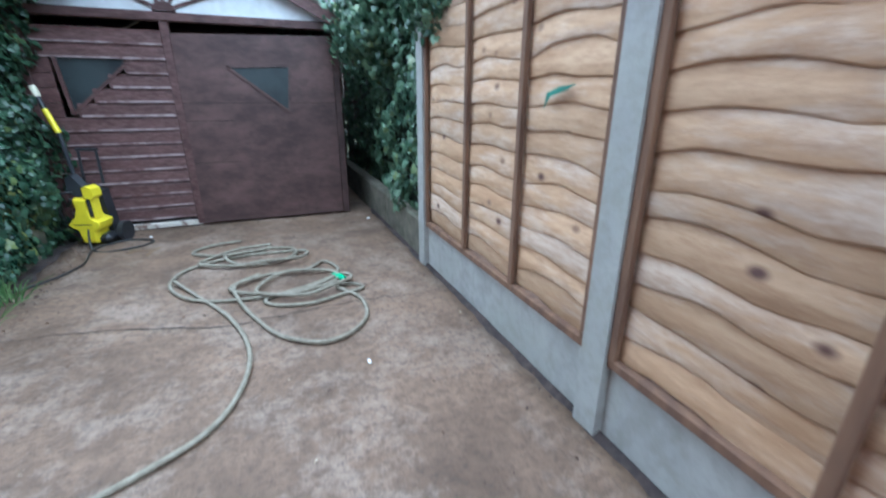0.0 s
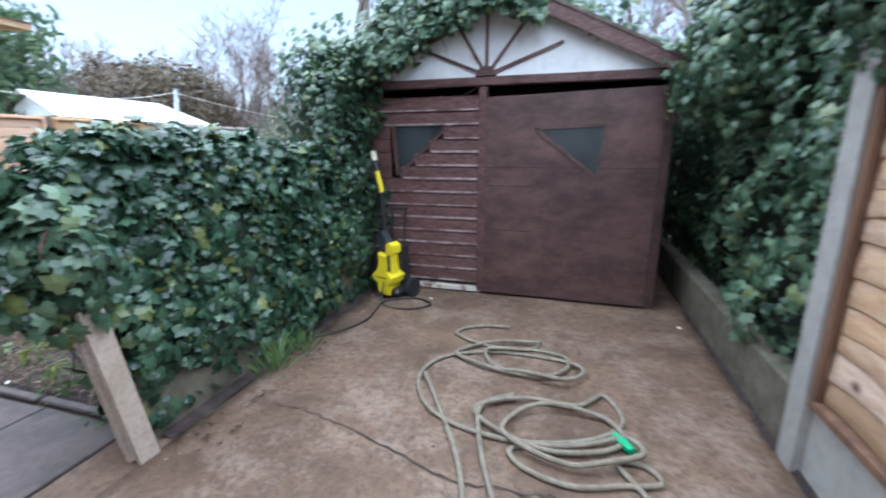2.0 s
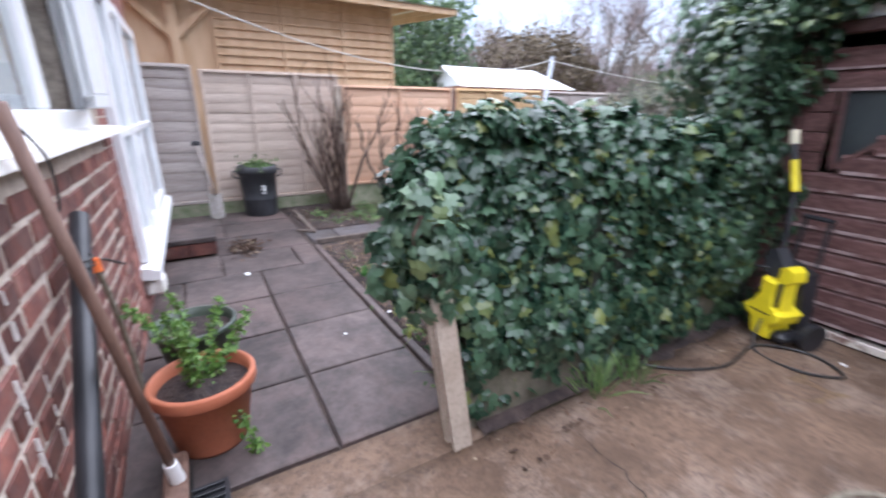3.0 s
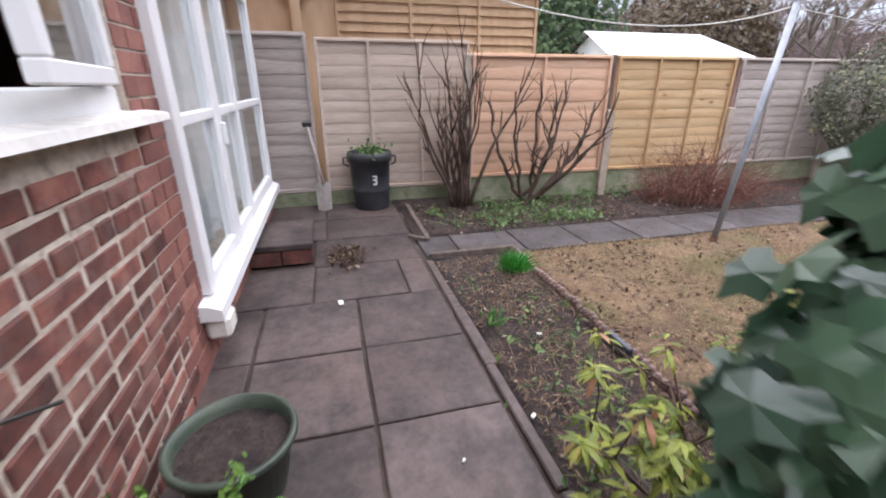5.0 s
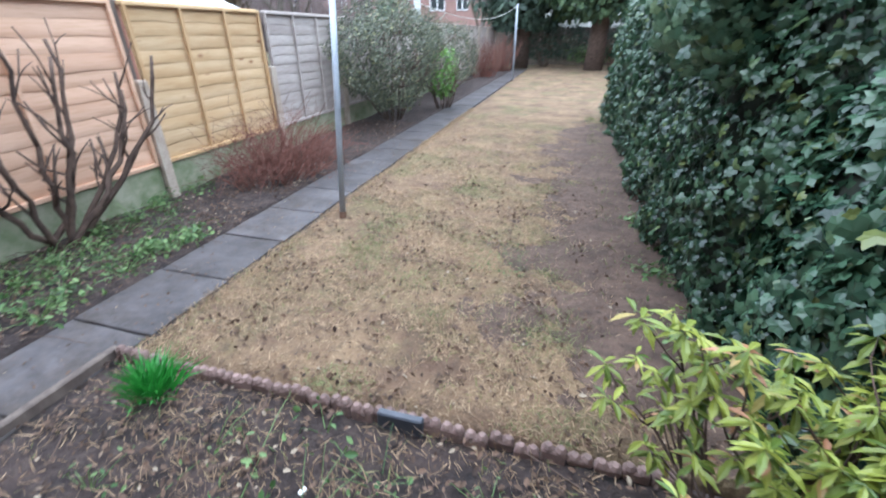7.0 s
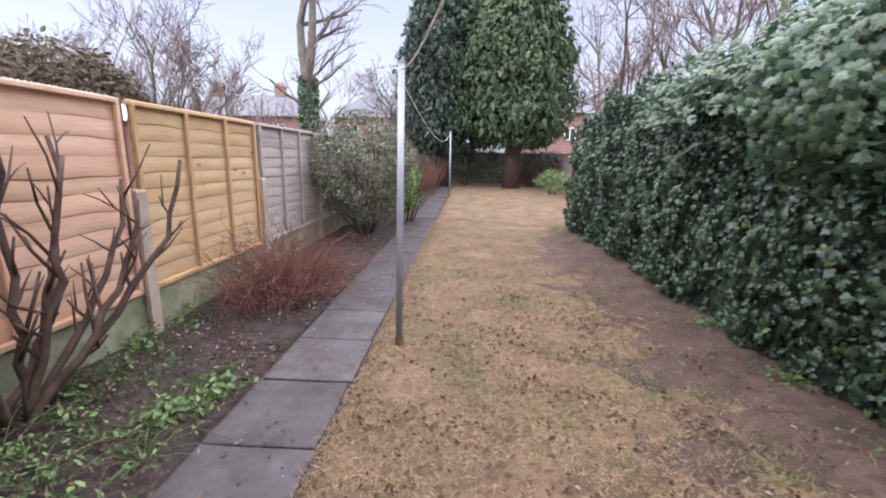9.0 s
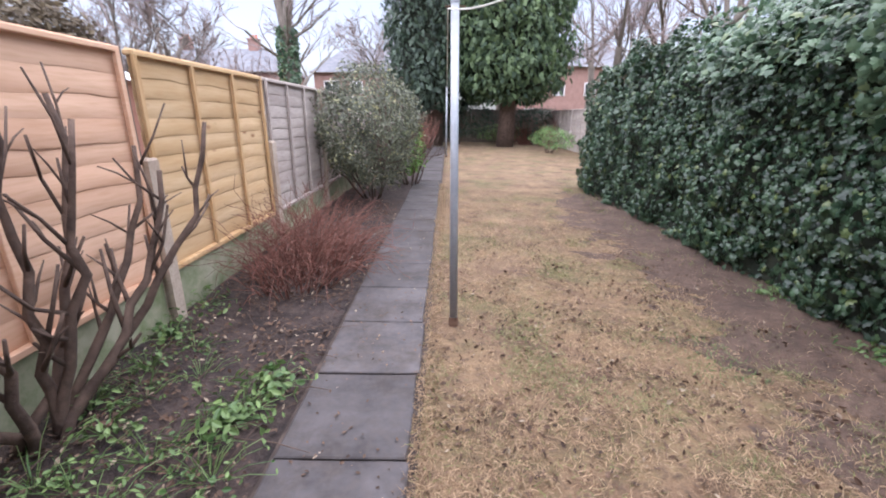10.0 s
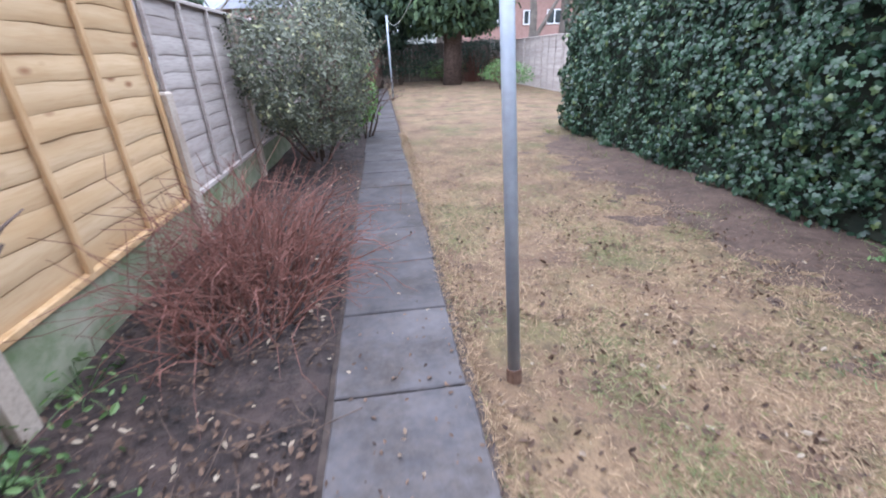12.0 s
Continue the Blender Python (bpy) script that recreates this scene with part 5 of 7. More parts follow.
def scatter_on(n, seed, x0, x1, y0, y1, dens=None):
    rng = np.random.default_rng(seed)
    out = []
    while len(out) < n:
        x, y = rng.uniform(x0, x1), rng.uniform(y0, y1)
        if dens is None or rng.random() < dens(x, y):
            out.append((x, y))
    return out, rng


def tuft(at, n, size, mat, label, seed, spread=0.05, name="grass_tuft"):
    t = thing(name, at, label, "grass tuft")
    rng = np.random.default_rng(seed)
    p = np.column_stack((rng.normal(0, spread, n), rng.normal(0, spread, n), np.zeros(n) - 0.005))
    g, r = Geo(), random.Random(seed)
    for q in p:
        d = Vector((q[0] * 9 + r.gauss(0, 0.35), q[1] * 9 + r.gauss(0, 0.35), 1.1)).normalized()
        length = size * r.uniform(0.6, 1.2)
        side = d.orthogonal().normalized() * 0.0035
        b, m, e = Vector(q), Vector(q) + d * length * 0.55, Vector(q) + d * length + Vector((d.x, d.y, -0.5)) * length * 0.25
        g.add([tuple(b - side), tuple(b + side), tuple(m + side), tuple(e), tuple(m - side)], [(0, 1, 2, 4), (4, 2, 3)])
    part("grass_clump", g, mat, t, kind="stuff")


tuft((-3.87, 3.54, 0), 240, 0.17, TUFT, "bright green tuft of bulb leaves in bare soil", 5, 0.04)
tuft((-3.15, 3.08, 0), 30, 0.10, TUFT, "small green grass tuft at the bed's edge", 6, 0.03)
tuft((-1.0, 3.55, 0), 50, 0.26, WEED_LEAF, "arching grassy weed at the foot of ivy", 7, 0.05)
tuft((-0.98, 3.8, 0), 34, 0.22, WEED_LEAF, "arching grassy weed at the foot of ivy", 8, 0.04)


def weed(at, n, size, seed, spread=0.12):
    w = thing("weed_clump", at, "leafy green weed growing in dark soil", "weed", "weeds in the beds")
    rng = np.random.default_rng(seed)
    p = [(rng.normal(0, spread), rng.normal(0, spread), abs(rng.normal(0.03, 0.035))) for _ in range(n)]
    part("foliage", leaves(p, [(q[0] * 3, q[1] * 3, 1) for q in p], rng.uniform(0.6, 1.3, n) * size, "oval", seed, 0.1, 0.6), WEED_LEAF, w, kind="stuff")
    st, r = Geo(), random.Random(seed)
    for q in p[: n // 2]:
        st.tube([(q[0] * 0.2, q[1] * 0.2, -0.01), (q[0] * 0.6, q[1] * 0.6, q[2] * 0.8), q], [0.0025, 0.002, 0.0015], 3, False)
    part("stalks", st, WEED_LEAF, w, kind="stuff")


rng = random.Random(40)
for k, (x, y, n) in enumerate(((-5.0, 4.35, 60), (-5.05, 4.75, 50), (-5.1, 4.0, 55), (-5.75, 5.1, 70), (-5.85, 5.45, 80), (-5.6, 4.85, 50), (-5.5, 4.3, 50), (-5.3, 4.15, 40), (-5.72, 4.0, 60), (-5.25, 3.75, 50), (-5.5, 3.3, 50), (-5.05, 3.4, 40), (-5.6, 4.6, 40), (-2.9, 3.2, 30), (-2.5, 3.15, 40), (-2.3, 3.4, 40), (-3.4, 3.35, 20), (-2.0, 3.05, 40), (-3.0, 3.55, 20), (-1.45, 2.98, 45), (-5.4, 5.0, 40), (-5.8, 4.75, 60), (-5.65, 4.3, 60), (-5.15, 4.55, 40), (-5.45, 4.0, 60), (-5.85, 5.9, 40), (-5.3, 4.45, 40), (-5.6, 5.3, 40), (-5.0, 3.8, 40), (-3.7, 3.1, 25), (-2.7, 3.4, 30), (-3.2, 3.35, 25), (-2.15, 3.2, 40), (-1.3, 4.0, 40), (-1.45, 4.6, 50), (-1.5, 5.3, 50), (-1.5, 6.2, 50))):
    weed((x, y, 0.0), int(n * (1.1 if x < -4.6 or x > -1.6 else 0.6)), rng.uniform(0.024, 0.046), 200 + k, rng.uniform(0.07, 0.13))

for k, (x, y) in enumerate(((-4.97, 4.92), (-5.06, 4.66))):
    weed((x, y, 0.02), 90, 0.05, 260 + k, 0.08)

# dry grass over the lawn
def lawn_z(x, y):
    return -0.012 + 0.018 * (noise.noise((x * 1.3, y * 1.3, 11.0)) + 0.6 * noise.noise((x * 5, y * 5, 14.0)))


def worn_strip(x0, width, y0, y1, seed):
    """Bare earth along the hedge foot that dips into the turf at its ragged edge."""
    n, m, v = int((y1 - y0) / 0.1), 12, []
    for j in range(n + 1):
        y = y0 + (y1 - y0) * j / n
        fade = min(1.0, (y - y0) / 0.6, (y1 - y) / 1.5)
        for i in range(m + 1):
            t = i / m
            x = x0 - width * t
            v.append((x, y, lawn_z(x, y) + 0.03 - 0.042 * t + 0.022 * noise.noise((x * 3.1, y * 2.3, seed)) + 0.012 * noise.noise((x * 11, y * 11, seed)) - 0.03 * (1 - fade)))
    return Geo().add(v, [(j * (m + 1) + i, (j + 1) * (m + 1) + i, (j + 1) * (m + 1) + i + 1, j * (m + 1) + i + 1) for j in range(n) for i in range(m)])


solid("bare_earth", worn_strip(-1.3, 1.5, 3.78, 11.5, 21.0), BARE_EARTH, "worn dark bare earth along the hedge foot", "earth", "stuff", smooth=True)


def turf(n, seed, x0, x1, y0, y1, dens, size, mat, label, name, lift=2.2):
    pts, nrng = scatter_on(n, seed, x0, x1, y0, y1, dens)
    gl = leaves([(x, y, lawn_z(x, y)) for x, y in pts], np.column_stack((nrng.normal(0, 1, n), nrng.normal(0, 1, n), np.full(n, lift))), nrng.uniform(size[0], size[1], n), "blade", seed + 1, 0.0, 0.35)
    solid(name, gl, mat, label, "grass", "stuff")


def straw_cover(x, y):
    worn = min(1.0, max(0.12, (-1.75 + 0.35 * noise.noise((y * 0.9, 3.0, 1.0)) - x) / 0.7))
    clump = 0.5 + 0.8 * noise.noise((x * 1.4, y * 1.4, 2.0)) + 0.9 * noise.noise((x * 6.5, y * 6.5, 5.0))
    return max(0.08, 1.1 - (y - 3.7) / 7.5) * clump * worn


turf(95000, 90, -4.2, -1.05, 3.75, 11.5, straw_cover, (0.015, 0.055), STRAW, "short dry straw-coloured grass blades", "dry_grass")
turf(24000, 94, -4.2, -1.3, 3.75, 10.5, lambda x, y: max(0.0, 1.2 - (y - 3.7) / 6) * (-0.1 + 1.5 * noise.noise((x * 2.1, y * 2.1, 8.0))), (0.02, 0.05), OLIVE, "tired green grass between the straw", "green_grass", 1.4)
turf(9000, 190, -4.25, -4.12, 3.72, 12.0, None, (0.025, 0.06), STRAW, "dry grass overhanging the path edge", "edge_grass", 1.2)
turf(5000, 192, -1.85, -1.35, 3.9, 11.5, lambda x, y: 0.4 + 0.9 * noise.noise((x * 3, y * 1.5, 3.0)), (0.03, 0.08), OLIVE, "straggling grass at the foot of the hedge", "hedge_foot_grass", 0.8)
pts, nrng = scatter_on(3000, 290, -4.2, -1.2, 3.75, 9.5, lambda x, y: max(0.05, 1.1 - (y - 3.7) / 5) * (0.4 + 0.9 * noise.noise((x * 2.6, y * 2.6, 6.0))))
solid("straw_bits", leaves([(x, y, lawn_z(x, y) + 0.012) for x, y in pts], np.tile((0, 0, 1.0), (3000, 1)), nrng.uniform(0.025, 0.055, 3000), "blade", 291, 0.0, 0.5), STRAW_BIT, "pale bits of dead grass strewn over the lawn", "straw", "stuff")
pts, nrng = scatter_on(3600, 296, -4.18, -1.3, 3.75, 9.0, lambda x, y: max(0.05, 1.1 - (y - 3.7) / 5) * (0.35 + 1.2 * noise.noise((x * 3.3, y * 3.3, 9.0))))
solid("leaf_litter", leaves([(x, y, lawn_z(x, y) + 0.006) for x, y in pts], np.tile((0, 0, 1.0), (3600, 1)), nrng.uniform(0.016, 0.042, 3600), "oval", 297, 0.0, 0.9), LITTER, "curled brown leaves caught in the turf", "leaf litter", "stuff")
pts, nrng = scatter_on(420, 292, -4.85, -4.2, 3.0, 9.0)
solid("path_litter", leaves([(x, y, 0.006) for x, y in pts], np.tile((0, 0, 1.0), (420, 1)), nrng.uniform(0.01, 0.03, 420), "oval", 293, 0.0, 0.3), LITTER, "leaf fragments scattered on the path", "leaf litter", "stuff")
pts, nrng = scatter_on(500, 294, -1.0, 1.6, 0.8, 5.2, lambda x, y: 0.12 + (0.8 if x > 1.45 or x < -0.75 or y > 4.95 else 0.0))
solid("drive_litter", leaves([(x, y, 0.01) for x, y in pts], np.tile((0, 0, 1.0), (500, 1)), nrng.uniform(0.008, 0.026, 500), "oval", 295, 0.0, 0.4), LITTER, "crumbs of dead leaves on the drive", "leaf litter", "stuff")
pts, nrng = scatter_on(5000, 96, -4.1, -1.1, 3.8, 9.5, lambda x, y: 0.25 + (0.7 if x > -1.9 else 0.0))
solid("leaf_litter", leaves([(x, y, lawn_z(x, y) + 0.012) for x, y in pts], np.tile((0, 0, 1.0), (5000, 1)), nrng.uniform(0.008, 0.022, 5000), "oval", 98, 0.0, 0.5), LITTER, "dead leaf fragments scattered over the lawn", "leaf litter", "stuff")
pts, nrng = scatter_on(420, 92, -2.75, -2.35, 5.0, 5.55)
gl = leaves([(x, y, 0.0) for x, y in pts], np.column_stack((nrng.normal(0, 1, len(pts)), nrng.normal(0, 1, len(pts)), np.full(len(pts), 0.9))), nrng.uniform(0.02, 0.05, len(pts)), "blade", 93, -0.4, 0.3)
solid("green_grass", gl, WEED_LEAF, "patch of living green grass in the lawn", "grass", "stuff")

pts, nrng = scatter_on(3200, 194, -4.2, -1.35, 2.98, 3.68, lambda x, y: 0.45 + 0.9 * noise.noise((x * 2.5, y * 2.5, 4.0)))
gl = leaves([(x, y, -0.005) for x, y in pts], np.column_stack((nrng.normal(0, 1, len(pts)), nrng.normal(0, 1, len(pts)), np.full(len(pts), 1.2))), nrng.uniform(0.02, 0.07, len(pts)), "blade", 195, -0.1, 0.35)
solid("bed_grass", gl, STRAW, "dry yellow grass growing through the soil", "grass", "stuff")

# dead leaves and twigs on the beds
for (x0, x1, y0, y1, n, seed) in ((-4.24, -1.3, 2.97, 3.68, 1300, 95), (-5.95, -4.82, 3.0, 10, 5200, 97), (-1.0, -0.8, 2.8, 5.1, 160, 99)):
    pts, nrng = scatter_on(n, seed, x0, x1, y0, y1, lambda x, y: 0.5 + 0.6 * noise.noise((x * 2, y * 2, 7.0)))
    gl = leaves([(x, y, 0.012) for x, y in pts], np.tile((0, 0, 1.0), (n, 1)), nrng.uniform(0.014, 0.042, n), "oval", seed + 1, 0.0, 0.35)
    solid("leaf_litter", gl, LITTER, "scattered dead brown leaves on soil", "leaf litter", "stuff")
g, rng = Geo(), random.Random(31)
for _ in range(150):
    x, y = (rng.uniform(-5.9, -4.85), rng.uniform(3.2, 8)) if rng.random() < 0.9 else (rng.uniform(-4.2, -1.9), rng.uniform(3, 3.65))
    a, length = rng.uniform(0, 2 * math.pi), rng.uniform(0.06, 0.4)
    d = Vector((math.cos(a), math.sin(a), 0))
    mid = Vector((x, y, 0.02)) + d * length / 2 + Vector((rng.gauss(0, 0.015), rng.gauss(0, 0.015), 0.01))
    g.tube([(x, y, 0.012), mid, Vector((x, y, 0.014)) + d * length], [0.003, 0.0026, 0.0015], 4)
solid("fallen_twigs", g, BARK, "fallen dry twigs lying on the soil", "twigs", "stuff")

# ---- edging round the front bed ----
edge = thing("bed_edging", (-4.3, 3.69, 0), "low clay edging tiles with a knobbly top", "edging", kind="structure")
rng = random.Random(8)
tile = Geo().box(-0.048, 0.048, -0.02, 0.02, -0.04, 0.035, 0.006).lathe([(0.018, 0.0), (0.024, 0.012), (0.014, 0.026)], 8, (-0.024, 0, 0.03)).lathe([(0.018, 0.0), (0.024, 0.012), (0.014, 0.026)], 8, (0.024, 0, 0.03)).mesh("edging_tile", EDGING)
x = -4.2
while x < -1.6:
    ob = new("edging_tile", tile)
    ob.parent = edge
    ob.matrix_basis = pose(x + 4.3, rng.uniform(-0.012, 0.012), rng.uniform(-0.02, 0.004), rng.uniform(-6, 6), rng.uniform(-4, 4), rng.uniform(-5, 5))
    x += 0.1
slate = thing("slate_edging", (-2.72, 3.675, 0), "dark blue-grey slate piece set in the bed edging", "edging")
part("slate_piece", Geo().box(-0.1, 0.1, -0.018, 0.018, -0.04, 0.05, 0.006), WET_SLATE, slate)
log_edge = thing("bed_edging", (-4.27, 3.3, 0), "dark timber edging between path and bed", "edging", kind="structure")
part("board", Geo().box(-0.02, 0.02, -0.36, 0.4, -0.04, 0.045, 0.006), TIMBER_DARK, log_edge)
rail = thing("timber_edging", (-5.3, 3.035, 0), "low old timber edging at the paving's end", "edging", kind="structure", turn=-1)
part("board", Geo().box(-0.66, 0.6, -0.025, 0.025, -0.03, 0.03, 0.008), TIMBER_DARK, rail)

# ---- clothes poles and line ----
def clothes_pole(at, height, r, label, lean):
    p = thing("clothes_pole", at, label, "clothes pole", "clothes poles")
    p.matrix_world = pose(*at, lean[1], lean[0], 0)
    part("tube", Geo().tube([(0, 0, -0.05), (0, 0, height * 0.5), (0, 0, height)], r, 14), POLE_METAL, p, smooth=True)
    part("ground_socket", Geo().tube([(0, 0, -0.05), (0, 0, 0.035)], r * 1.25, 14), RUST, p)
    part("cap", Geo().tube([(0, 0, height), (0, 0, height + 0.012)], r * 1.12, 14), POLE_METAL, p)
    part("hook", Geo().tube([(-0.06, 0, height - 0.02), (0, 0, height - 0.015), (0.06, 0, height - 0.02), (0.075, 0, height - 0.045)], 0.004, 6), RUST, p)
    return p


clothes_pole((-4.04, 5.68, 0), 2.02, 0.026, "grey painted metal clothes pole leaning slightly in the lawn", (-0.5, -8.0))
clothes_pole((-4.14, 18.1, 0), 2.28, 0.026, "grey metal clothes pole at the lawn's far end", (0.0, 0.0))
line = thing("clothes_line", (-4.1, 5.96, 1.97), "sagging pale clothes line tied to the pole", "clothes line")
for b, sag in ((Vector((1.0, -4.4, 0.22)), 0.33), (Vector((-0.04, 12.1, 0.28)), 0.4)):
    part("cord", Geo().tube([b * t + Vector((0, 0, -sag * 4 * t * (1 - t))) for t in [i / 18 for i in range(19)]], 0.0045, 5), ROPE, line)

# ---- pressure washer ----
pw = thing("pressure_washer", (-0.80, 4.96, 0), "yellow and black pressure washer standing by the shed", "pressure washer", turn=-18)
part("base", Geo().box(-0.13, 0.13, -0.11, 0.14, 0.02, 0.10, 0.03), BLACK_PLASTIC, pw, "black base")
shell = [(-0.055, 0.04), (0.05, 0.04), (0.06, 0.13), (0.10, 0.16), (0.12, 0.22), (0.05, 0.25), (0.035, 0.33), (0.045, 0.41), (-0.055, 0.42), (-0.05, 0.33), (-0.085, 0.26), (-0.15, 0.2), (-0.13, 0.175), (-0.075, 0.145)]
g, n = Geo(), len(shell)
for y, k in ((-0.15, 0.84), (-0.135, 0.96), (-0.11, 1.0), (0.0, 1.0), (0.02, 0.93)):
    g.v += [(0.0 + px * k, y, 0.23 + (pz - 0.23) * (0.5 + 0.5 * k)) for px, pz in shell]
g.f = [tuple(range(n)), tuple(reversed(range(4 * n, 5 * n)))] + [(r * n + i, r * n + n + i, r * n + n + (i + 1) % n, r * n + (i + 1) % n) for r in range(4) for i in range(n)]
part("body", g, YELLOW, pw, "bright yellow moulded shell")
part("shoulder", Geo().prism([(0.03, 0.42), (0.075, 0.405), (0.105, 0.43), (0.1, 0.49), (0.06, 0.515), (0.03, 0.5)], "y", -0.13, -0.02), YELLOW, pw, "yellow top cover")
part("trim_strip", Geo().prism([(0.05, 0.26), (0.065, 0.26), (0.062, 0.41), (0.048, 0.41)], "y", -0.14, -0.05), BLACK_PLASTIC, pw, "black trim")
part("side_arm", Geo().prism([(0.066, 0.24), (0.085, 0.24), (0.08, 0.41), (0.064, 0.41)], "y", -0.12, -0.04), YELLOW, pw)
part("back_frame", Geo().prism([(-0.12, 0.06), (0.1, 0.06), (0.07, 0.45), (-0.1, 0.5)], "y", 0.022, 0.12), BLACK_PLASTIC, pw)
part("gun_hose", Geo().tube([(-0.05, -0.1, 0.47), (-0.13, -0.14, 0.46), (-0.2, -0.12, 0.36), (-0.21, -0.06, 0.2), (-0.17, 0.0, 0.06)], 0.008, 7), BLACK_PLASTIC, pw, smooth=True)
for s in (-1, 1):
    wheel = part("wheel", Geo().add([(s * (0.14 + dx), 0.06 + 0.085 * math.cos(a), 0.087 + 0.085 * math.sin(a)) for dx in (0, 0.045) for a in [k * math.pi / 9 for k in range(18)]], [(k, (k + 1) % 18, 18 + (k + 1) % 18, 18 + k) for k in range(18)] + [tuple(range(18)), tuple(reversed(range(18, 36)))]), BLACK_PLASTIC, pw)
    part("handle_tube", Geo().tube([(s * 0.075, 0.07, 0.5), (s * 0.07, 0.09, 0.78)], 0.011, 8), BLACK_PLASTIC, pw)
part("handle_grip", Geo().tube([(-0.085, 0.09, 0.78), (0.085, 0.09, 0.78)], 0.014, 8), BLACK_PLASTIC, pw)
part("gun", Geo().prism([(-0.1, 0.46), (-0.02, 0.42), (0.035, 0.44), (0.03, 0.5), (-0.01, 0.56), (-0.04, 0.6), (-0.085, 0.58)], "y", -0.11, -0.03), BIN_PLASTIC, pw, "dark blue-black trigger gun")
lance = part("lance", Geo().tube([(-0.04, -0.06, 0.55), (-0.125, 0.02, 0.93)], 0.014, 8), BLACK_PLASTIC, pw)
part("lance_sleeve", Geo().tube([(-0.123, 0.018, 0.92), (-0.185, 0.03, 1.10)], 0.021, 10), YELLOW, lance, "yellow sleeve")
part("lance_tube", Geo().tube([(-0.185, 0.03, 1.10), (-0.215, 0.037, 1.2)], 0.018, 10), BLACK_PLASTIC, lance)
part("nozzle", Geo().tube([(-0.212, 0.036, 1.19), (-0.24, 0.045, 1.27)], [0.026, 0.024], 10), PALE_PLASTIC, lance, "pale yellow nozzle")
part("knob", Geo().add([(0.085 + 0.03 * math.cos(a), -0.145 - dy, 0.2 + 0.03 * math.sin(a)) for dy in (0, 0.02) for a in [k * math.pi / 6 for k in range(12)]], [(k, (k + 1) % 12, 12 + (k + 1) % 12, 12 + k) for k in range(12)] + [tuple(range(12)), tuple(reversed(range(12, 24)))]), YELLOW, pw)
part("seam", Geo().box(-0.085, 0.06, -0.1525, -0.149, 0.197, 0.204), BLACK_PLASTIC, pw)


def curve_points(keys, n=10):
    """A smooth line through the keys."""
    k = [Vector(p) for p in keys]
    out = []
    for i in range(len(k) - 1):
        p0, p1, p2, p3 = k[max(i - 1, 0)], k[i], k[i + 1], k[min(i + 2, len(k) - 1)]
        for j in range(n):
            t = j / n
            out.append(0.5 * ((2 * p1) + (p2 - p0) * t + (2 * p0 - 5 * p1 + 4 * p2 - p3) * t * t + (3 * p1 - p0 - 3 * p2 + p3) * t ** 3))
    return out + [k[-1]]


cable = thing("power_cable", (-0.9, 4.6, 0), "black power cable curling over the drive", "cable")
part("cord", Geo().tube(curve_points([(0.06, 0.25, 0.2), (0.1, 0.1, 0.012), (0.35, 0.05, 0.01), (0.5, 0.2, 0.012), (0.3, 0.3, 0.014), (0.1, 0.12, 0.02), (0.12, -0.25, 0.01), (-0.02, -0.55, 0.01), (-0.25, -0.7, 0.01), (-0.38, -0.6, 0.02)]), 0.008, 7), CABLE, cable, smooth=True)

hose = thing("garden_hose", (0.5, 3.6, 0), "pale sleeved garden hose lying in loose coils", "hose")
rng = random.Random(14)
keys = []
LOOPS = ((-0.30, 0.74, 0.24, 0.16), (-0.12, 0.44, 0.33, 0.21), (-0.03, 0.40, 0.26, 0.14), (-0.06, 0.08, 0.54, 0.42), (0.12, -0.17, 0.34, 0.20), (0.22, -0.24, 0.28, 0.20), (0.26, -0.40, 0.27, 0.13))
for k, (cx, cy, rx, ry) in enumerate(LOOPS):
    nxt = LOOPS[min(k + 1, len(LOOPS) - 1)]
    for m in range(9):
        t, a = m / 9, 1.2 + m * 2 * math.pi / 9
        mx, my, qx, qy = (u + (v - u) * max(0, t - 0.5) for u, v in zip((cx, cy, rx, ry), nxt))
        keys.append((mx + qx * math.cos(a) + rng.gauss(0, 0.016), my + qy * math.sin(a) + rng.gauss(0, 0.016), 0.013 + 0.02 * (k % 3) * rng.uniform(0.4, 1)))
keys += [(0.42, -0.36, 0.02), (0.53, -0.56, 0.013), (0.52, -0.8, 0.013), (0.40, -0.96, 0.013), (0.24, -1.0, 0.013), (0.05, -0.86, 0.013), (-0.08, -0.6, 0.013), (-0.17, -0.34, 0.02), (-0.2, -0.12, 0.03), (-0.05, 0.02, 0.03)]
part("coil", Geo().tube(curve_points(keys, 7), 0.0125, 7), HOSE, hose, smooth=True)
part("loose_end", Geo().tube(curve_points([(-0.58, 0.1, 0.03), (-0.42, -0.16, 0.013), (-0.2, -0.58, 0.013), (-0.1, -1.02, 0.013), (-0.2, -1.42, 0.013), (-0.46, -1.62, 0.013), (-0.95, -1.85, 0.013), (-1.35, -2.3, 0.013)]), 0.0125, 7), HOSE, hose, smooth=True)
part("connector", Geo().tube([(0.42, -0.2, 0.035), (0.46, -0.235, 0.033), (0.49, -0.28, 0.03)], [0.02, 0.023, 0.018], 9), GREEN_FIT, hose, "bright green hose connector")

# ---- things by the house wall ----
def lean_tube(g, a, b, r, sides=10):
    return g.tube([a, Vector(a).lerp(Vector(b), 0.5), b], r, sides)


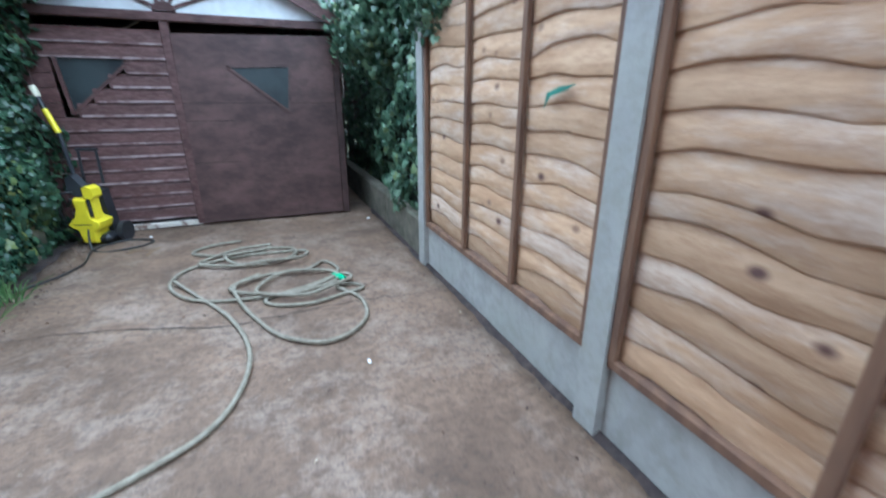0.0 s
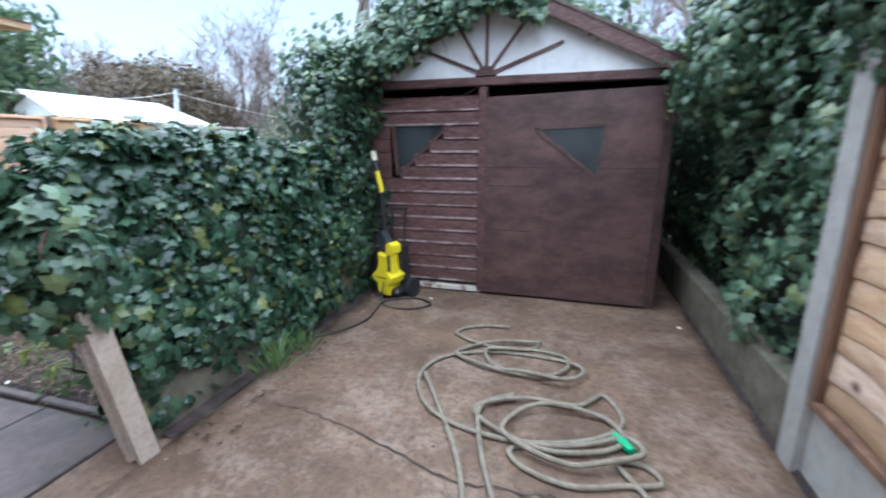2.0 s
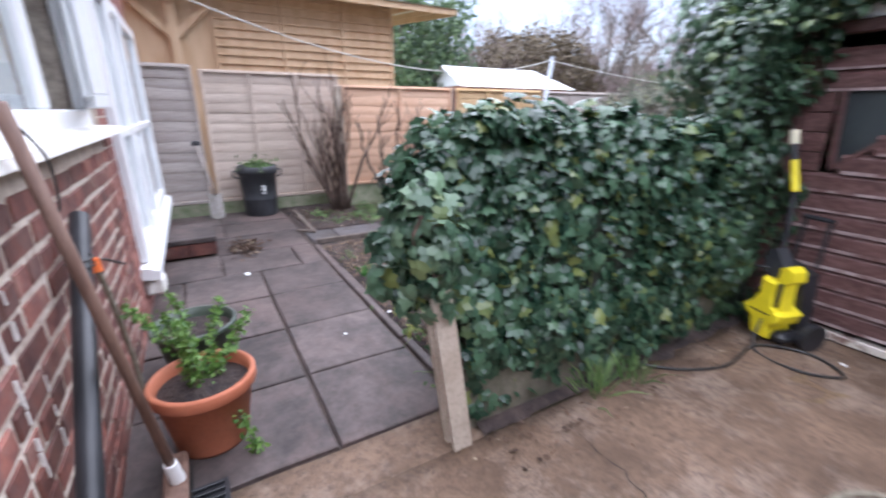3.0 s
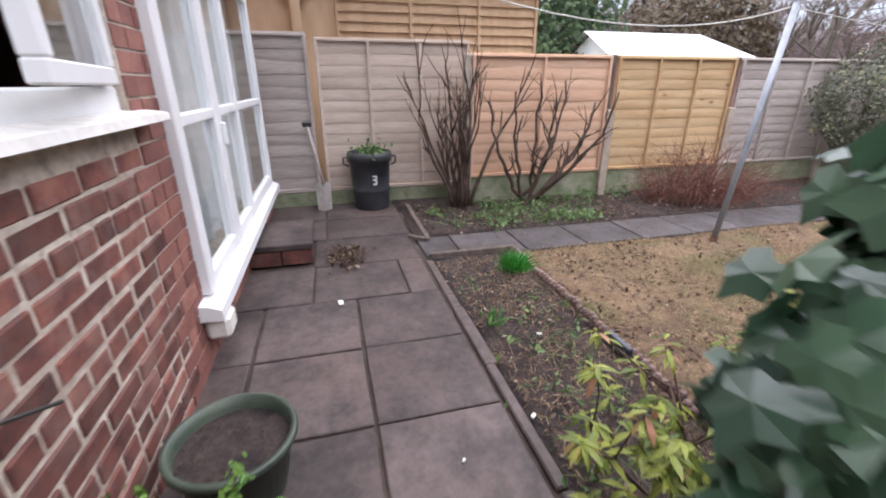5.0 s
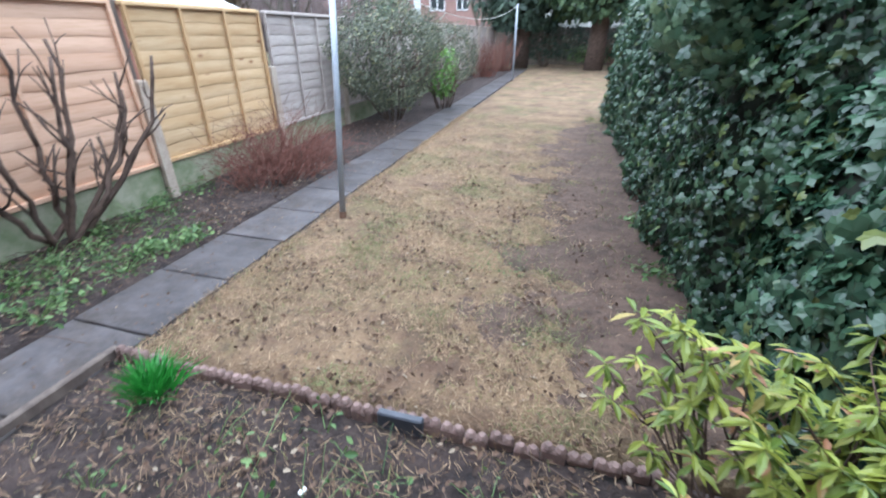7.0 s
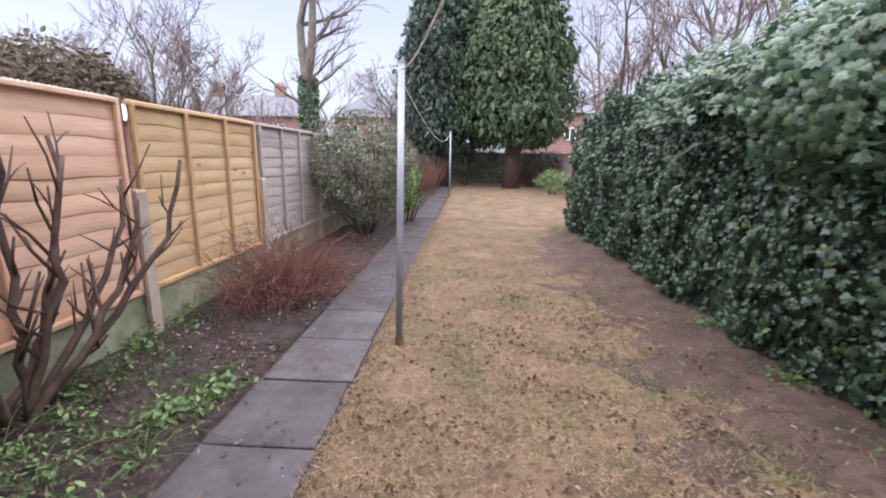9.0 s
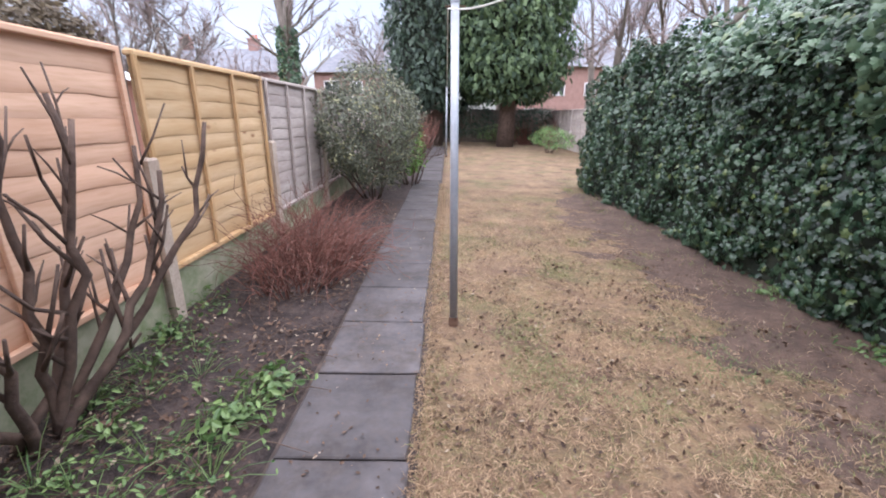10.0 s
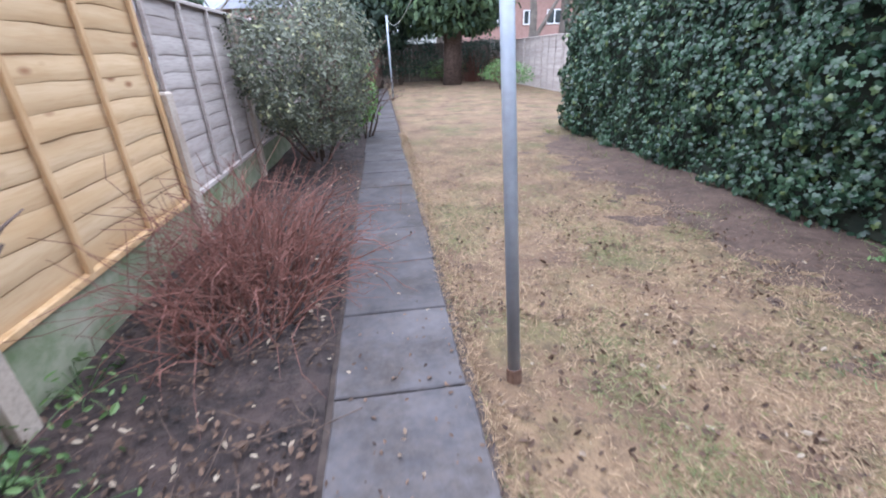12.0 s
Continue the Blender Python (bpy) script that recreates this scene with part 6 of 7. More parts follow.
broom = thing("yard_brush", (-1.31, 1.68, 0), "worn wooden-handled brush leaning on the brick wall", "brush")
part("handle", lean_tube(Geo(), (0, 0.02, 0.1), (0.31, -0.07, 1.39), 0.0155), HANDLE_WOOD, broom, smooth=True)
part("hanging_loop", Geo().tube(curve_points([(0.308, -0.068, 1.37), (0.27, -0.03, 1.28), (0.245, -0.035, 1.17), (0.255, -0.05, 1.14)]), 0.003, 5), CABLE, broom)
part("ferrule", Geo().tube([(0.026, 0.012, 0.2), (0.0, 0.02, 0.1)], [0.021, 0.026], 10), WHITE_SCRAP, broom, "white plastic collar")
part("head", Geo().box(-0.16, 0.14, -0.03, 0.05, 0.05, 0.1, 0.012), HANDLE_WOOD, broom)
bristle = Geo()
for i in range(16):
    for j in range(3):
        x, y = -0.15 + 0.019 * i, -0.02 + 0.03 * j
        bristle.tube([(x, y, 0.055), (x * 1.05, y * 1.2, 0.0)], [0.006, 0.009], 5, False)
part("bristles", bristle, CABLE, broom)
pipe = thing("black_pipe", (-0.2, 1.62, 0), "scuffed black plastic pipe leaning on the brick wall", "pipe")
part("tube", lean_tube(Geo(), (0, 0, 0.0), (-1.43, -0.06, 1.03), 0.029, 14), BLACK_PLASTIC, pipe, smooth=True)
part("wire_tie", Geo().tube([(-1.25 + 0.036 * math.cos(a), -0.052 + 0.036 * math.sin(a), 0.9 + 0.004 * a) for a in [k * 0.7 for k in range(19)]], 0.003, 4), CABLE, pipe)
hosepipe = thing("wall_hose", (-1.66, 1.53, 0), "thin grey hose hanging down the wall with orange fitting", "hose")
part("tube", Geo().tube(curve_points([(0, 0.03, 0.84), (-0.05, 0.04, 0.7), (-0.12, 0.05, 0.4), (-0.1, 0.06, 0.15), (0.0, 0.09, 0.012), (0.2, 0.12, 0.012)]), 0.010, 7), HOSE, hosepipe, smooth=True)
part("fitting", Geo().tube([(0.0, 0.03, 0.87), (0.0, 0.03, 0.82)], [0.016, 0.022], 9), ORANGE_FIT, hosepipe, "orange fitting")
part("lead", Geo().tube(curve_points([(0.02, 0.0, 0.93), (0.0, 0.03, 0.87), (-0.1, 0.05, 0.83), (-0.25, 0.08, 0.76)]), 0.005, 5), CABLE, hosepipe)


def pot(at, r, h, mat, label, rim, name="plant_pot"):
    p = thing(name, at, label, "plant pot")
    part("vessel", Geo().lathe([(r * 0.66, 0.0), (r * 0.70, 0.02), (r * 0.9, h - rim), (r * 0.97, h - rim), (r, h - rim + 0.008), (r * 1.0, h - 0.006), (r * 0.98, h), (r * 0.9, h), (r * 0.88, h - 0.05), (r * 0.86, h - 0.06)], 32), mat, p, smooth=True)
    part("compost", Geo().lathe([(r * 0.8, h - 0.1), (r * 0.865, h - 0.055), (r * 0.5, h - 0.045), (0.01, h - 0.04)], 24), SOIL, p)
    return p


pot((-1.62, 1.82, 0), 0.205, 0.32, TERRACOTTA, "round terracotta pot with dark compost", 0.055)
pot((-2.28, 1.79, 0), 0.215, 0.27, DARK_POT, "wide dark glazed pot behind the terracotta one", 0.03)
sh = thing("potted_shrub", (-1.62, 1.82, 0.28), "small-leaved bright green shrub growing in the pot", "potted plant")
g, rng, lp, ln = Geo(), random.Random(23), [], []
for k, (dx, dy, length, rise) in enumerate(((-0.12, -0.06, 0.42, 1.3), (-0.02, -0.08, 0.36, 1.5), (-0.2, 0.08, 0.34, 1.1), (-0.12, 0.16, 0.3, 0.9), (0.02, -0.12, 0.4, 1.2), (0.1, 0.1, 0.34, -0.3), (-0.25, 0.0, 0.34, 1.0))):
    p, d = Vector((dx * 0.2, dy * 0.2, -0.02)), Vector((dx * 3, dy * 3, rise)).normalized()
    q = [p.copy()]
    for i in range(7):
        d = (d + Vector((rng.gauss(0, 0.12), rng.gauss(0, 0.12), rng.gauss(0, 0.1) - (0.22 if rise < 0 and i > 1 else 0)))).normalized()
        p = p + d * length * 1.0 / 7
        q.append(p.copy())
        for _ in range(30):
            o = Vector((rng.gauss(0, 1), rng.gauss(0, 1), rng.gauss(0, 0.6))).normalized()
            lp.append(tuple(p + o * rng.uniform(0.005, 0.03) + d * rng.uniform(-0.03, 0.03)))
            ln.append(tuple(o + Vector((0, 0, 0.6))))
    g.tube(q, [0.006 - 0.0006 * i for i in range(8)], 5)
part("stems", g, BARK, sh)
part("foliage", leaves(lp, ln, np.random.default_rng(4).uniform(0.018, 0.034, len(lp)), "oval", 24, 0.0, 0.5), POT_LEAF, sh, "tiny bright green leaves", kind="stuff")

drain = thing("drain_grate", (-1.22, 1.74, 0.0), "small black plastic drain grating", "drain grate")
for k in range(7):
    part("grate_bar", Geo().box(-0.11 + 0.034 * k, -0.095 + 0.034 * k, -0.1, 0.1, 0.0, 0.02, 0.003), BLACK_PLASTIC, drain)
part("surround", Geo().box(-0.125, 0.125, -0.115, 0.115, -0.02, 0.004), BLACK_PLASTIC, drain)

bin_ = thing("dustbin", (-6.04, 2.64, 0), "black plastic dustbin full of garden cuttings", "dustbin")
part("tub", Geo().lathe([(0.2, 0.0), (0.205, 0.02), (0.215, 0.2), (0.222, 0.22), (0.222, 0.24), (0.216, 0.25), (0.232, 0.55), (0.26, 0.56), (0.262, 0.62), (0.25, 0.66), (0.235, 0.66), (0.225, 0.56)], 28), BIN_PLASTIC, bin_, smooth=True)
for s in (-1, 1):
    part("bin_handle", Geo().tube([(0.02, s * 0.25, 0.6), (0.02, s * 0.30, 0.6), (0.02, s * 0.30, 0.53), (0.02, s * 0.24, 0.5)], 0.013, 7), BIN_PLASTIC, bin_)
part("number_mark", Geo().box(0.222, 0.226, 0.005, 0.05, 0.31, 0.325).box(0.222, 0.226, 0.035, 0.05, 0.325, 0.36).box(0.222, 0.226, 0.005, 0.05, 0.36, 0.375).box(0.222, 0.226, 0.035, 0.05, 0.375, 0.40).box(0.222, 0.226, 0.005, 0.05, 0.40, 0.415), WHITE_SCRAP, bin_, "painted white number")
nrng = np.random.default_rng(3)
cp = [(nrng.normal(0, 0.1), nrng.normal(0, 0.1), 0.62 + abs(nrng.normal(0, 0.05))) for _ in range(260)]
part("cuttings", leaves(cp, [(0, 0, 1)] * 260, nrng.uniform(0.03, 0.07, 260), "oval", 5, 0, 0.8), WEED_LEAF, bin_, "green and brown garden cuttings", kind="stuff")

spade = thing("spade", (-6.1, 2.08, 0), "old spade leaning on the fence", "spade")
part("shaft", Geo().tube([(0.06, 0.02, 0.3), (-0.1, -0.1, 0.95)], 0.017, 8), FENCE_GREY, spade, smooth=True)
part("grip", Geo().box(-0.13, -0.08, -0.155, -0.05, 0.93, 0.99, 0.012), BLACK_PLASTIC, spade)
part("blade", Geo().add([(0.04, -0.075, 0.32), (0.04, 0.095, 0.32), (0.12, -0.07, 0.02), (0.12, 0.09, 0.02), (0.055, 0.01, 0.32), (0.135, 0.01, 0.0), (0.036, -0.075, 0.32), (0.036, 0.095, 0.32), (0.116, -0.07, 0.02), (0.116, 0.09, 0.02)], [(0, 4, 5, 2), (4, 1, 3, 5), (7, 6, 8, 9)]), STEEL, spade, "dull steel blade")

pile = thing("leaf_pile", (-4.43, 2.25, 0.0), "small heap of dead brown leaves and roots", "leaf pile")
nrng = np.random.default_rng(8)
cp = [(nrng.normal(0, 0.13), nrng.normal(0, 0.07), abs(nrng.normal(0, 0.025))) for _ in range(330)]
part("dead_leaves", leaves(cp, [(0, 0, 1)] * 330, nrng.uniform(0.025, 0.06, 330), "oval", 9, 0, 0.9), LITTER, pile, kind="stuff")
g, rng = Geo(), random.Random(6)
for _ in range(26):
    a = rng.uniform(0, 6.28)
    p = Vector((rng.gauss(0, 0.1), rng.gauss(0, 0.05), 0.01))
    g.tube([p, p + Vector((math.cos(a) * 0.08, math.sin(a) * 0.08, rng.uniform(0.01, 0.06))), p + Vector((math.cos(a) * 0.15, math.sin(a) * 0.12, 0.01))], 0.003, 4)
part("roots", g, BARK, pile, kind="stuff")
stick = thing("broken_stick", (-4.72, 2.95, 0.012), "short dark broken stick on the paving", "stick")
part("wood", Geo().tube([(-0.1, -0.09, 0.01), (0.0, -0.02, 0.02), (0.05, 0.07, 0.012)], [0.018, 0.02, 0.012], 7), TIMBER_DARK, stick)


def scrap(at, w, d, label):
    s = thing("litter_scrap", (*at, 0.0), label, "litter", "white scraps")
    part("chip", Geo().box(-w / 2, w / 2, -d / 2, d / 2, 0.003, 0.012, 0.003), WHITE_SCRAP, s)
    s.matrix_world = pose(*at, 0, 0, 0, at[0] * 97)


for x, y, w in ((-3.64, 2.18, 0.06), (-2.95, 3.3, 0.03), (-2.35, 2.97, 0.03), (0.93, 2.35, 0.025), (-0.45, 4.95, 0.03), (1.5, 4.85, 0.03), (-2.2, 2.6, 0.02)):
    scrap((x, y), w, w * 0.55, "small white scrap lying on the ground")


# ---- neighbour's timber shelter and white-roofed shed ----
shelter = thing("timber_shelter", (-7.25, 3.6, 0), "neighbour's tall pale timber shelter with slatted wall", "shelter")
part("wall_sheet", Geo().box(-0.03, 0.0, -3.0, 1.62, 0.0, 3.1), TIMBER_PALE, shelter)
for k in range(12):
    part("rail", Geo().box(0.0, 0.035, -1.15, 1.6, 1.66 + k * 0.118, 1.682 + k * 0.118, 0.003), TIMBER_PALE, shelter)
for y in (-1.15, -0.2, 0.75, 1.6):
    part("stud", Geo().box(0.0, 0.045, y - 0.02, y + 0.02, 0.0, 3.1, 0.004), TIMBER_PALE, shelter)
for y in (-1.65,):
    post = part("post", Geo().box(0.0, 0.12, y - 0.06, y + 0.06, 0.0, 3.0, 0.008), TIMBER_PALE, shelter)
    for s in (-1, 1):
        part("brace", Geo().prism([(y + s * 0.05, 2.3), (y + s * 0.05, 2.42), (y + s * 0.5, 2.85), (y + s * 0.5, 2.73)], "x", 0.02, 0.1), TIMBER_PALE, shelter)
g = Geo()
for k in range(39):
    y0 = -3.0 + k * 0.145
    for i in range(2):
        g.add([(-2.6, y0 + i * 0.0725, 3.3 + 0.012 * i), (0.5, y0 + i * 0.0725, 3.02 + 0.012 * i), (0.5, y0 + (i + 1) * 0.0725, 3.02 + 0.012 * (1 - i)), (-2.6, y0 + (i + 1) * 0.0725, 3.3 + 0.012 * (1 - i))], [(0, 1, 2, 3)])
part("roof_sheet", g, ROOF_SHEET, shelter)
part("fascia", Geo().box(0.42, 0.46, -3.0, 2.65, 2.93, 3.02, 0.005), TIMBER_PALE, shelter)
for y in (1.7, 2.15, 2.55):
    part("rafter", Geo().prism([(-2.5, 3.26), (0.42, 3.0), (0.42, 2.92), (-2.5, 3.18)], "y", y, y + 0.06), TIMBER_PALE, shelter)

hut = thing("white_roofed_shed", (-12.4, 11.55, 0), "neighbour's shed with a white corrugated roof", "shed")
part("wall", Geo().box(-1.2, 1.0, -2.1, 2.1, 0.0, 2.1), RED_SHED, hut)
g = Geo()
n = 60
for i in range(n + 1):
    y, h = -2.35 + 4.7 * i / n, 0.022 * (i % 2)
    g.v += [(1.2, y, 2.05 + h), (-0.1, -2.35 + (y + 2.35) * 0.82, 2.72 + h), (-1.5, y, 2.05 + h)]
g.f = [(3 * i + k, 3 * i + k + 1, 3 * i + k + 4, 3 * i + k + 3) for i in range(n) for k in (0, 1)]
part("roof", g, ROOF_SHEET, hut, "white corrugated roof")
part("gable", Geo().prism([(-1.2, 2.1), (1.0, 2.1), (-0.1, 2.62)], "y", -2.15, -2.1), ROOF_SHEET, hut)
part("hip_end", Geo().add([(1.2, 2.36, 2.06), (-0.1, 1.51, 2.735), (-1.5, 2.36, 2.06), (-0.1, 2.3, 2.02)], [(0, 1, 2), (0, 2, 3)]), ROOF_SHEET, hut)

# ---- the garden's far end ----
far_fence = thing("far_fence", (-1, 27.5, 0), "dark old boarded fence at the garden's end", "fence")
rng = random.Random(4)
for k in range(90):
    x = -6 + k * 0.2
    part("board", Geo().box(x, x + 0.19, -0.012 + rng.uniform(-0.004, 0.004), 0.012, -0.05, 1.75 + rng.uniform(-0.04, 0.04)), TIMBER_DARK, far_fence)
for k, y in enumerate((14.3, 16.2, 18.1, 20.0, 21.9, 23.8, 25.7)):
    lap_panel((1.2, y, 0.03), 0, 1.81, 1.6, 0.125, 0.010, FENCE_GREY, FENCE_GREY, (0.02, 0.6, 1.2, 1.79), "weathered wooden fence panel past the hedge", "panels past the hedge", seed=k, n=8)
leafy_bush((0.0, 20.5, 0), 0.6, 2.5, 1.0, 1800, 0.07, 64, WEED_LEAF, "low green weeds at the garden's far end")
leafy_bush((-1.4, 26.4, 0), 1.3, 0.6, 1.0, 1800, 0.08, 65, WEED_LEAF, "low green bush by the far fence")
for k, (x, y) in enumerate(((-5.4, 19.5), (-5.2, 22.5), (1.0, 24.5), (-0.2, 25.5))):
    rs = thing("twiggy_shrub", (x, y, 0), "brown twiggy winter shrub at the garden's end", "shrub", "twiggy shrubs")
    g, rng = Geo(), random.Random(300 + k)
    for _ in range(160):
        a, r = rng.uniform(0, 6.28), rng.random()
        p = Vector((0.4 * r * math.cos(a), 0.5 * r * math.sin(a), -0.02))
        d = Vector((math.cos(a) * 0.5 * r, math.sin(a) * 0.5 * r, 1)).normalized()
        e = p + d * rng.uniform(0.7, 1.5)
        g.tube([p, p.lerp(e, 0.5) + Vector((rng.gauss(0, 0.06), rng.gauss(0, 0.06), 0)), e], [0.008, 0.006, 0.003], 3, False)
    part("twigs", g, RED_TWIG, rs, kind="stuff")

def conifer(at, radius, height, low, n, seed, mat, label):
    """A broad evergreen: tapered trunk, a dark cone as inner shade and drooping sprays in uneven tiers."""
    t = thing("conifer_tree", at, label, "tree", "conifers at the garden's end")
    part("trunk", Geo().tube([(0, 0, -0.05), (0.1, 0, 3), (0, 0.1, height * 0.65), (0, 0, height * 0.9)], [0.42, 0.34, 0.18, 0.05], 12), BARK, t, smooth=True)
    nrng = np.random.default_rng(seed)
    p, nv = [], []
    while len(p) < n:
        z, a = nrng.uniform(low, height), nrng.uniform(0, 2 * math.pi)
        prof = radius * min(1, (z - low + 0.5) / 1.6) ** 0.5 * (1 - max(0, (z - height * 0.48) / (height * 0.64)))
        prof *= 1 + 0.28 * noise.noise((math.cos(a) * 2, math.sin(a) * 2, z * 0.7 + seed)) + 0.16 * noise.noise((math.cos(a) * 6, math.sin(a) * 6, z * 2.2 + seed))
        r = prof * nrng.uniform(0.72, 1.04)
        p.append((r * math.cos(a), r * math.sin(a), z + 0.25 * noise.noise((a * 2, z, seed))))
        nv.append((math.cos(a), math.sin(a), 0.35))
    part("foliage", leaves(p, nv, nrng.uniform(0.14, 0.4, n), "spray", seed + 1, 0.9, 0.55), mat, t, "flat drooping evergreen sprays", kind="stuff")
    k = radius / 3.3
    # added cone, coloured as the shade between the branches
    part("inner_shade", Geo().lathe([(0.6 * k, low), (2.0 * k, low + 0.8), (2.4 * k, low + 2.6), (2.2 * k, height * 0.56), (1.2 * k, height * 0.8), (0.1, height * 0.95)], 16, (0, 0, 0), 0.05), SHADE_CORE, t, "dark cone painted as the shade inside the crown")


conifer((-1.35, 24.0, 0), 2.65, 12.5, 2.1, 17000, 19, CONIFER, "huge dense green conifer at the garden's end")
conifer((-4.75, 25.3, 0), 2.3, 13.0, 1.7, 12000, 29, CONIFER_SHADED, "tall conifer in shade-toned green beside the lighter one")

# low shrubs whose colour carries the dark beneath the conifers
leafy_bush((-3.6, 25.8, 0), 2.0, 0.9, 2.3, 5000, 0.09, 68, CONIFER_SHADED, "evergreen shrub with shade-toned leaves under the conifers")
leafy_bush((0.4, 25.9, 0), 1.7, 0.8, 1.9, 4200, 0.09, 69, CONIFER_SHADED, "evergreen shrub with shade-toned leaves under the conifers")


def bare_tree(at, height, seed, radius, depth=5, label="tall bare winter tree with fine twigs", ivy=False, forked=0.0):
    t = thing("bare_tree", at, label, "tree", "bare trees")
    rng, g, tw = random.Random(seed), Geo(), Geo()

    def grow(start, way, length, r, d):
        n, p, w = 3, Vector(start), Vector(way).normalized()
        pts, rad = [p.copy()], [r]
        for i in range(n):
            w = (w + Vector((rng.gauss(0, 0.13), rng.gauss(0, 0.13), rng.gauss(0, 0.08) + 0.05))).normalized()
            p = p + w * length / n
            pts.append(p.copy())
            rad.append(max(0.016, r * (1 - 0.35 * (i + 1) / n)))
        (g if d > 1 else tw).tube(pts, rad, 8 if d == depth else 5 if d > 1 else 3, False)
        if d == 0:
            return
        for _ in range(rng.choice((3, 3, 4)) if d > 1 else rng.choice((3, 4, 5))):
            k = rng.randint(1, n)
            nw = (w + Vector((rng.gauss(0, 0.55), rng.gauss(0, 0.55), rng.gauss(0, 0.35) + 0.12))).normalized()
            grow(pts[k], nw, length * rng.uniform(0.55, 0.8), rad[k] * 0.58, d - 1)

    if forked:
        g.tube([(0, 0, -0.1), (0.05, 0, forked * 0.5), (0, 0, forked)], [radius * 1.15, radius, radius * 0.95], 12, False)
        for lean in (-0.22, 0.3):
            grow((0, 0, forked - 0.3), (lean, 0.0, 1), height * 0.3, radius * 0.66, depth - 1)
        for k in range(5):
            grow((0, 0, forked * (0.6 + 0.09 * k)), (rng.gauss(0, 1), rng.gauss(0, 0.6), 0.5), height * 0.16, radius * 0.2, depth - 3)
    else:
        grow((0, 0, -0.1), (rng.gauss(0, 0.05), rng.gauss(0, 0.05), 1), height * 0.36, radius, depth)
    part("trunk", g, BARK_FAR, t, "grey-brown trunk and limbs", smooth=True)
    part("twigs", tw, TWIG_FAR, t, kind="stuff")
    if ivy:
        r3 = np.random.default_rng(seed)
        q = [(1.25 * radius * math.cos(a) + 0.02, 1.25 * radius * math.sin(a), z) for a, z in zip(r3.uniform(0, 6.28, 1600), r3.uniform(0, height * 0.36, 1600))]
        part("ivy", leaves(q, [(c[0], c[1], 0.1) for c in q], r3.uniform(0.12, 0.25, 1600), "ivy", seed, 0.5, 0.5), IVY_FAR, t, "ivy round the trunk", kind="stuff")
    return t


bare_tree((-13.5, 30, 0), 17, 3, 0.46, 5, "tall bare forked tree with ivy on its trunk", True, 6.2)
bare_tree((-23, 36, 0), 13, 5, 0.2)
bare_tree((-30, 34, 0), 13, 6, 0.25)
bare_tree((-35, 28, 0), 12, 7, 0.25)
bare_tree((-28, 22, 0), 10, 8, 0.25)
bare_tree((5.5, 34, 0), 15, 9, 0.3)
bare_tree((9.5, 30, 0), 15, 10, 0.3)
bare_tree((3.2, 23, 0), 12, 13, 0.22)
bare_tree((4.0, 17, 0), 11, 14, 0.22)
bare_tree((-9.5, 40, 0), 13, 15, 0.22)
bare_tree((-38, 18, 0), 12, 16, 0.3)
bare_tree((-19, 27, 0), 13, 21, 0.22)
bare_tree((-25, 29, 0), 14, 22, 0.25)
bare_tree((-6, 44, 0), 14, 23, 0.25)
bare_tree((-18.5, 43, 0), 15, 24, 0.25)
bare_tree((8, 22, 0), 13, 25, 0.25)
bare_tree((6, 12, 0), 11, 26, 0.2)
bare_tree((-1, 31, 0), 14, 27, 0.25)


def woods(name, x0, x1, y0, y1, n, height, seed, mat, label):
    """Far brushwood: many thin stems and small clumps, one mass nobody could count."""
    g, rng = Geo(), random.Random(seed)
    for _ in range(n):
        x, y = rng.uniform(x0, x1), rng.uniform(y0, y1)
        h = height * rng.uniform(0.45, 1.0) * (0.75 + 0.4 * noise.noise((x * 0.15, y * 0.15, seed)))
        p = Vector((x, y, 0))
        for _ in range(3):
            e = p + Vector((rng.gauss(0, h * 0.16), rng.gauss(0, h * 0.16), h * rng.uniform(0.6, 1)))
            g.tube([p, p.lerp(e, 0.5) + Vector((rng.gauss(0, 0.15), rng.gauss(0, 0.15), 0)), e], [0.06, 0.04, 0.02], 3, False)
            for _ in range(5):
                s = p.lerp(e, rng.uniform(0.35, 0.95))
                g.tube([s, s + Vector((rng.gauss(0, 0.5), rng.gauss(0, 0.5), rng.uniform(0.2, 0.9)))], [0.025, 0.014], 3, False)
    solid(name, g, mat, label, "woods", "stuff")


woods("far_woods", -48, -22, 14, 30, 900, 9.0, 71, TWIG_FAR, "distant tangle of bare trees and brushwood")
woods("far_woods", -60, -22, 36, 46, 800, 10.0, 73, TWIG_FAR, "distant tangle of bare trees and brushwood")
leafy_bush((-22, 21.5, 0), 3.2, 4.5, 6.2, 6500, 0.30, 66, DULL_LEAF, "large dull green-brown tree in a neighbouring garden", "oval", 0.4)
leafy_bush((-30, 26, 0), 4, 5, 7.0, 5200, 0.34, 67, DULL_LEAF, "large dull green-brown tree in a neighbouring garden", "oval", 0.4)
dark = thing("dark_evergreen", (-13.8, 9.6, 0), "tall dark evergreen hedge beyond the shelter", "hedge")
nrng = np.random.default_rng(44)
p = [(nrng.uniform(-1.2, 1.2), nrng.uniform(-1.7, 1.1), nrng.uniform(0, 4.9)) for _ in range(5000)]
part("foliage", leaves(p, [(1, 0, 0.3)] * 5000, nrng.uniform(0.15, 0.3, 5000), "spray", 45, 0.4, 0.6), CONIFER, dark, kind="stuff")
for y in (-1.2, -0.3, 0.6):
    part("trunk", Geo().tube([(0, y, -0.05), (0.05, y, 2.2), (0, y + 0.05, 4.6)], [0.11, 0.08, 0.02], 8), BARK, dark, smooth=True)


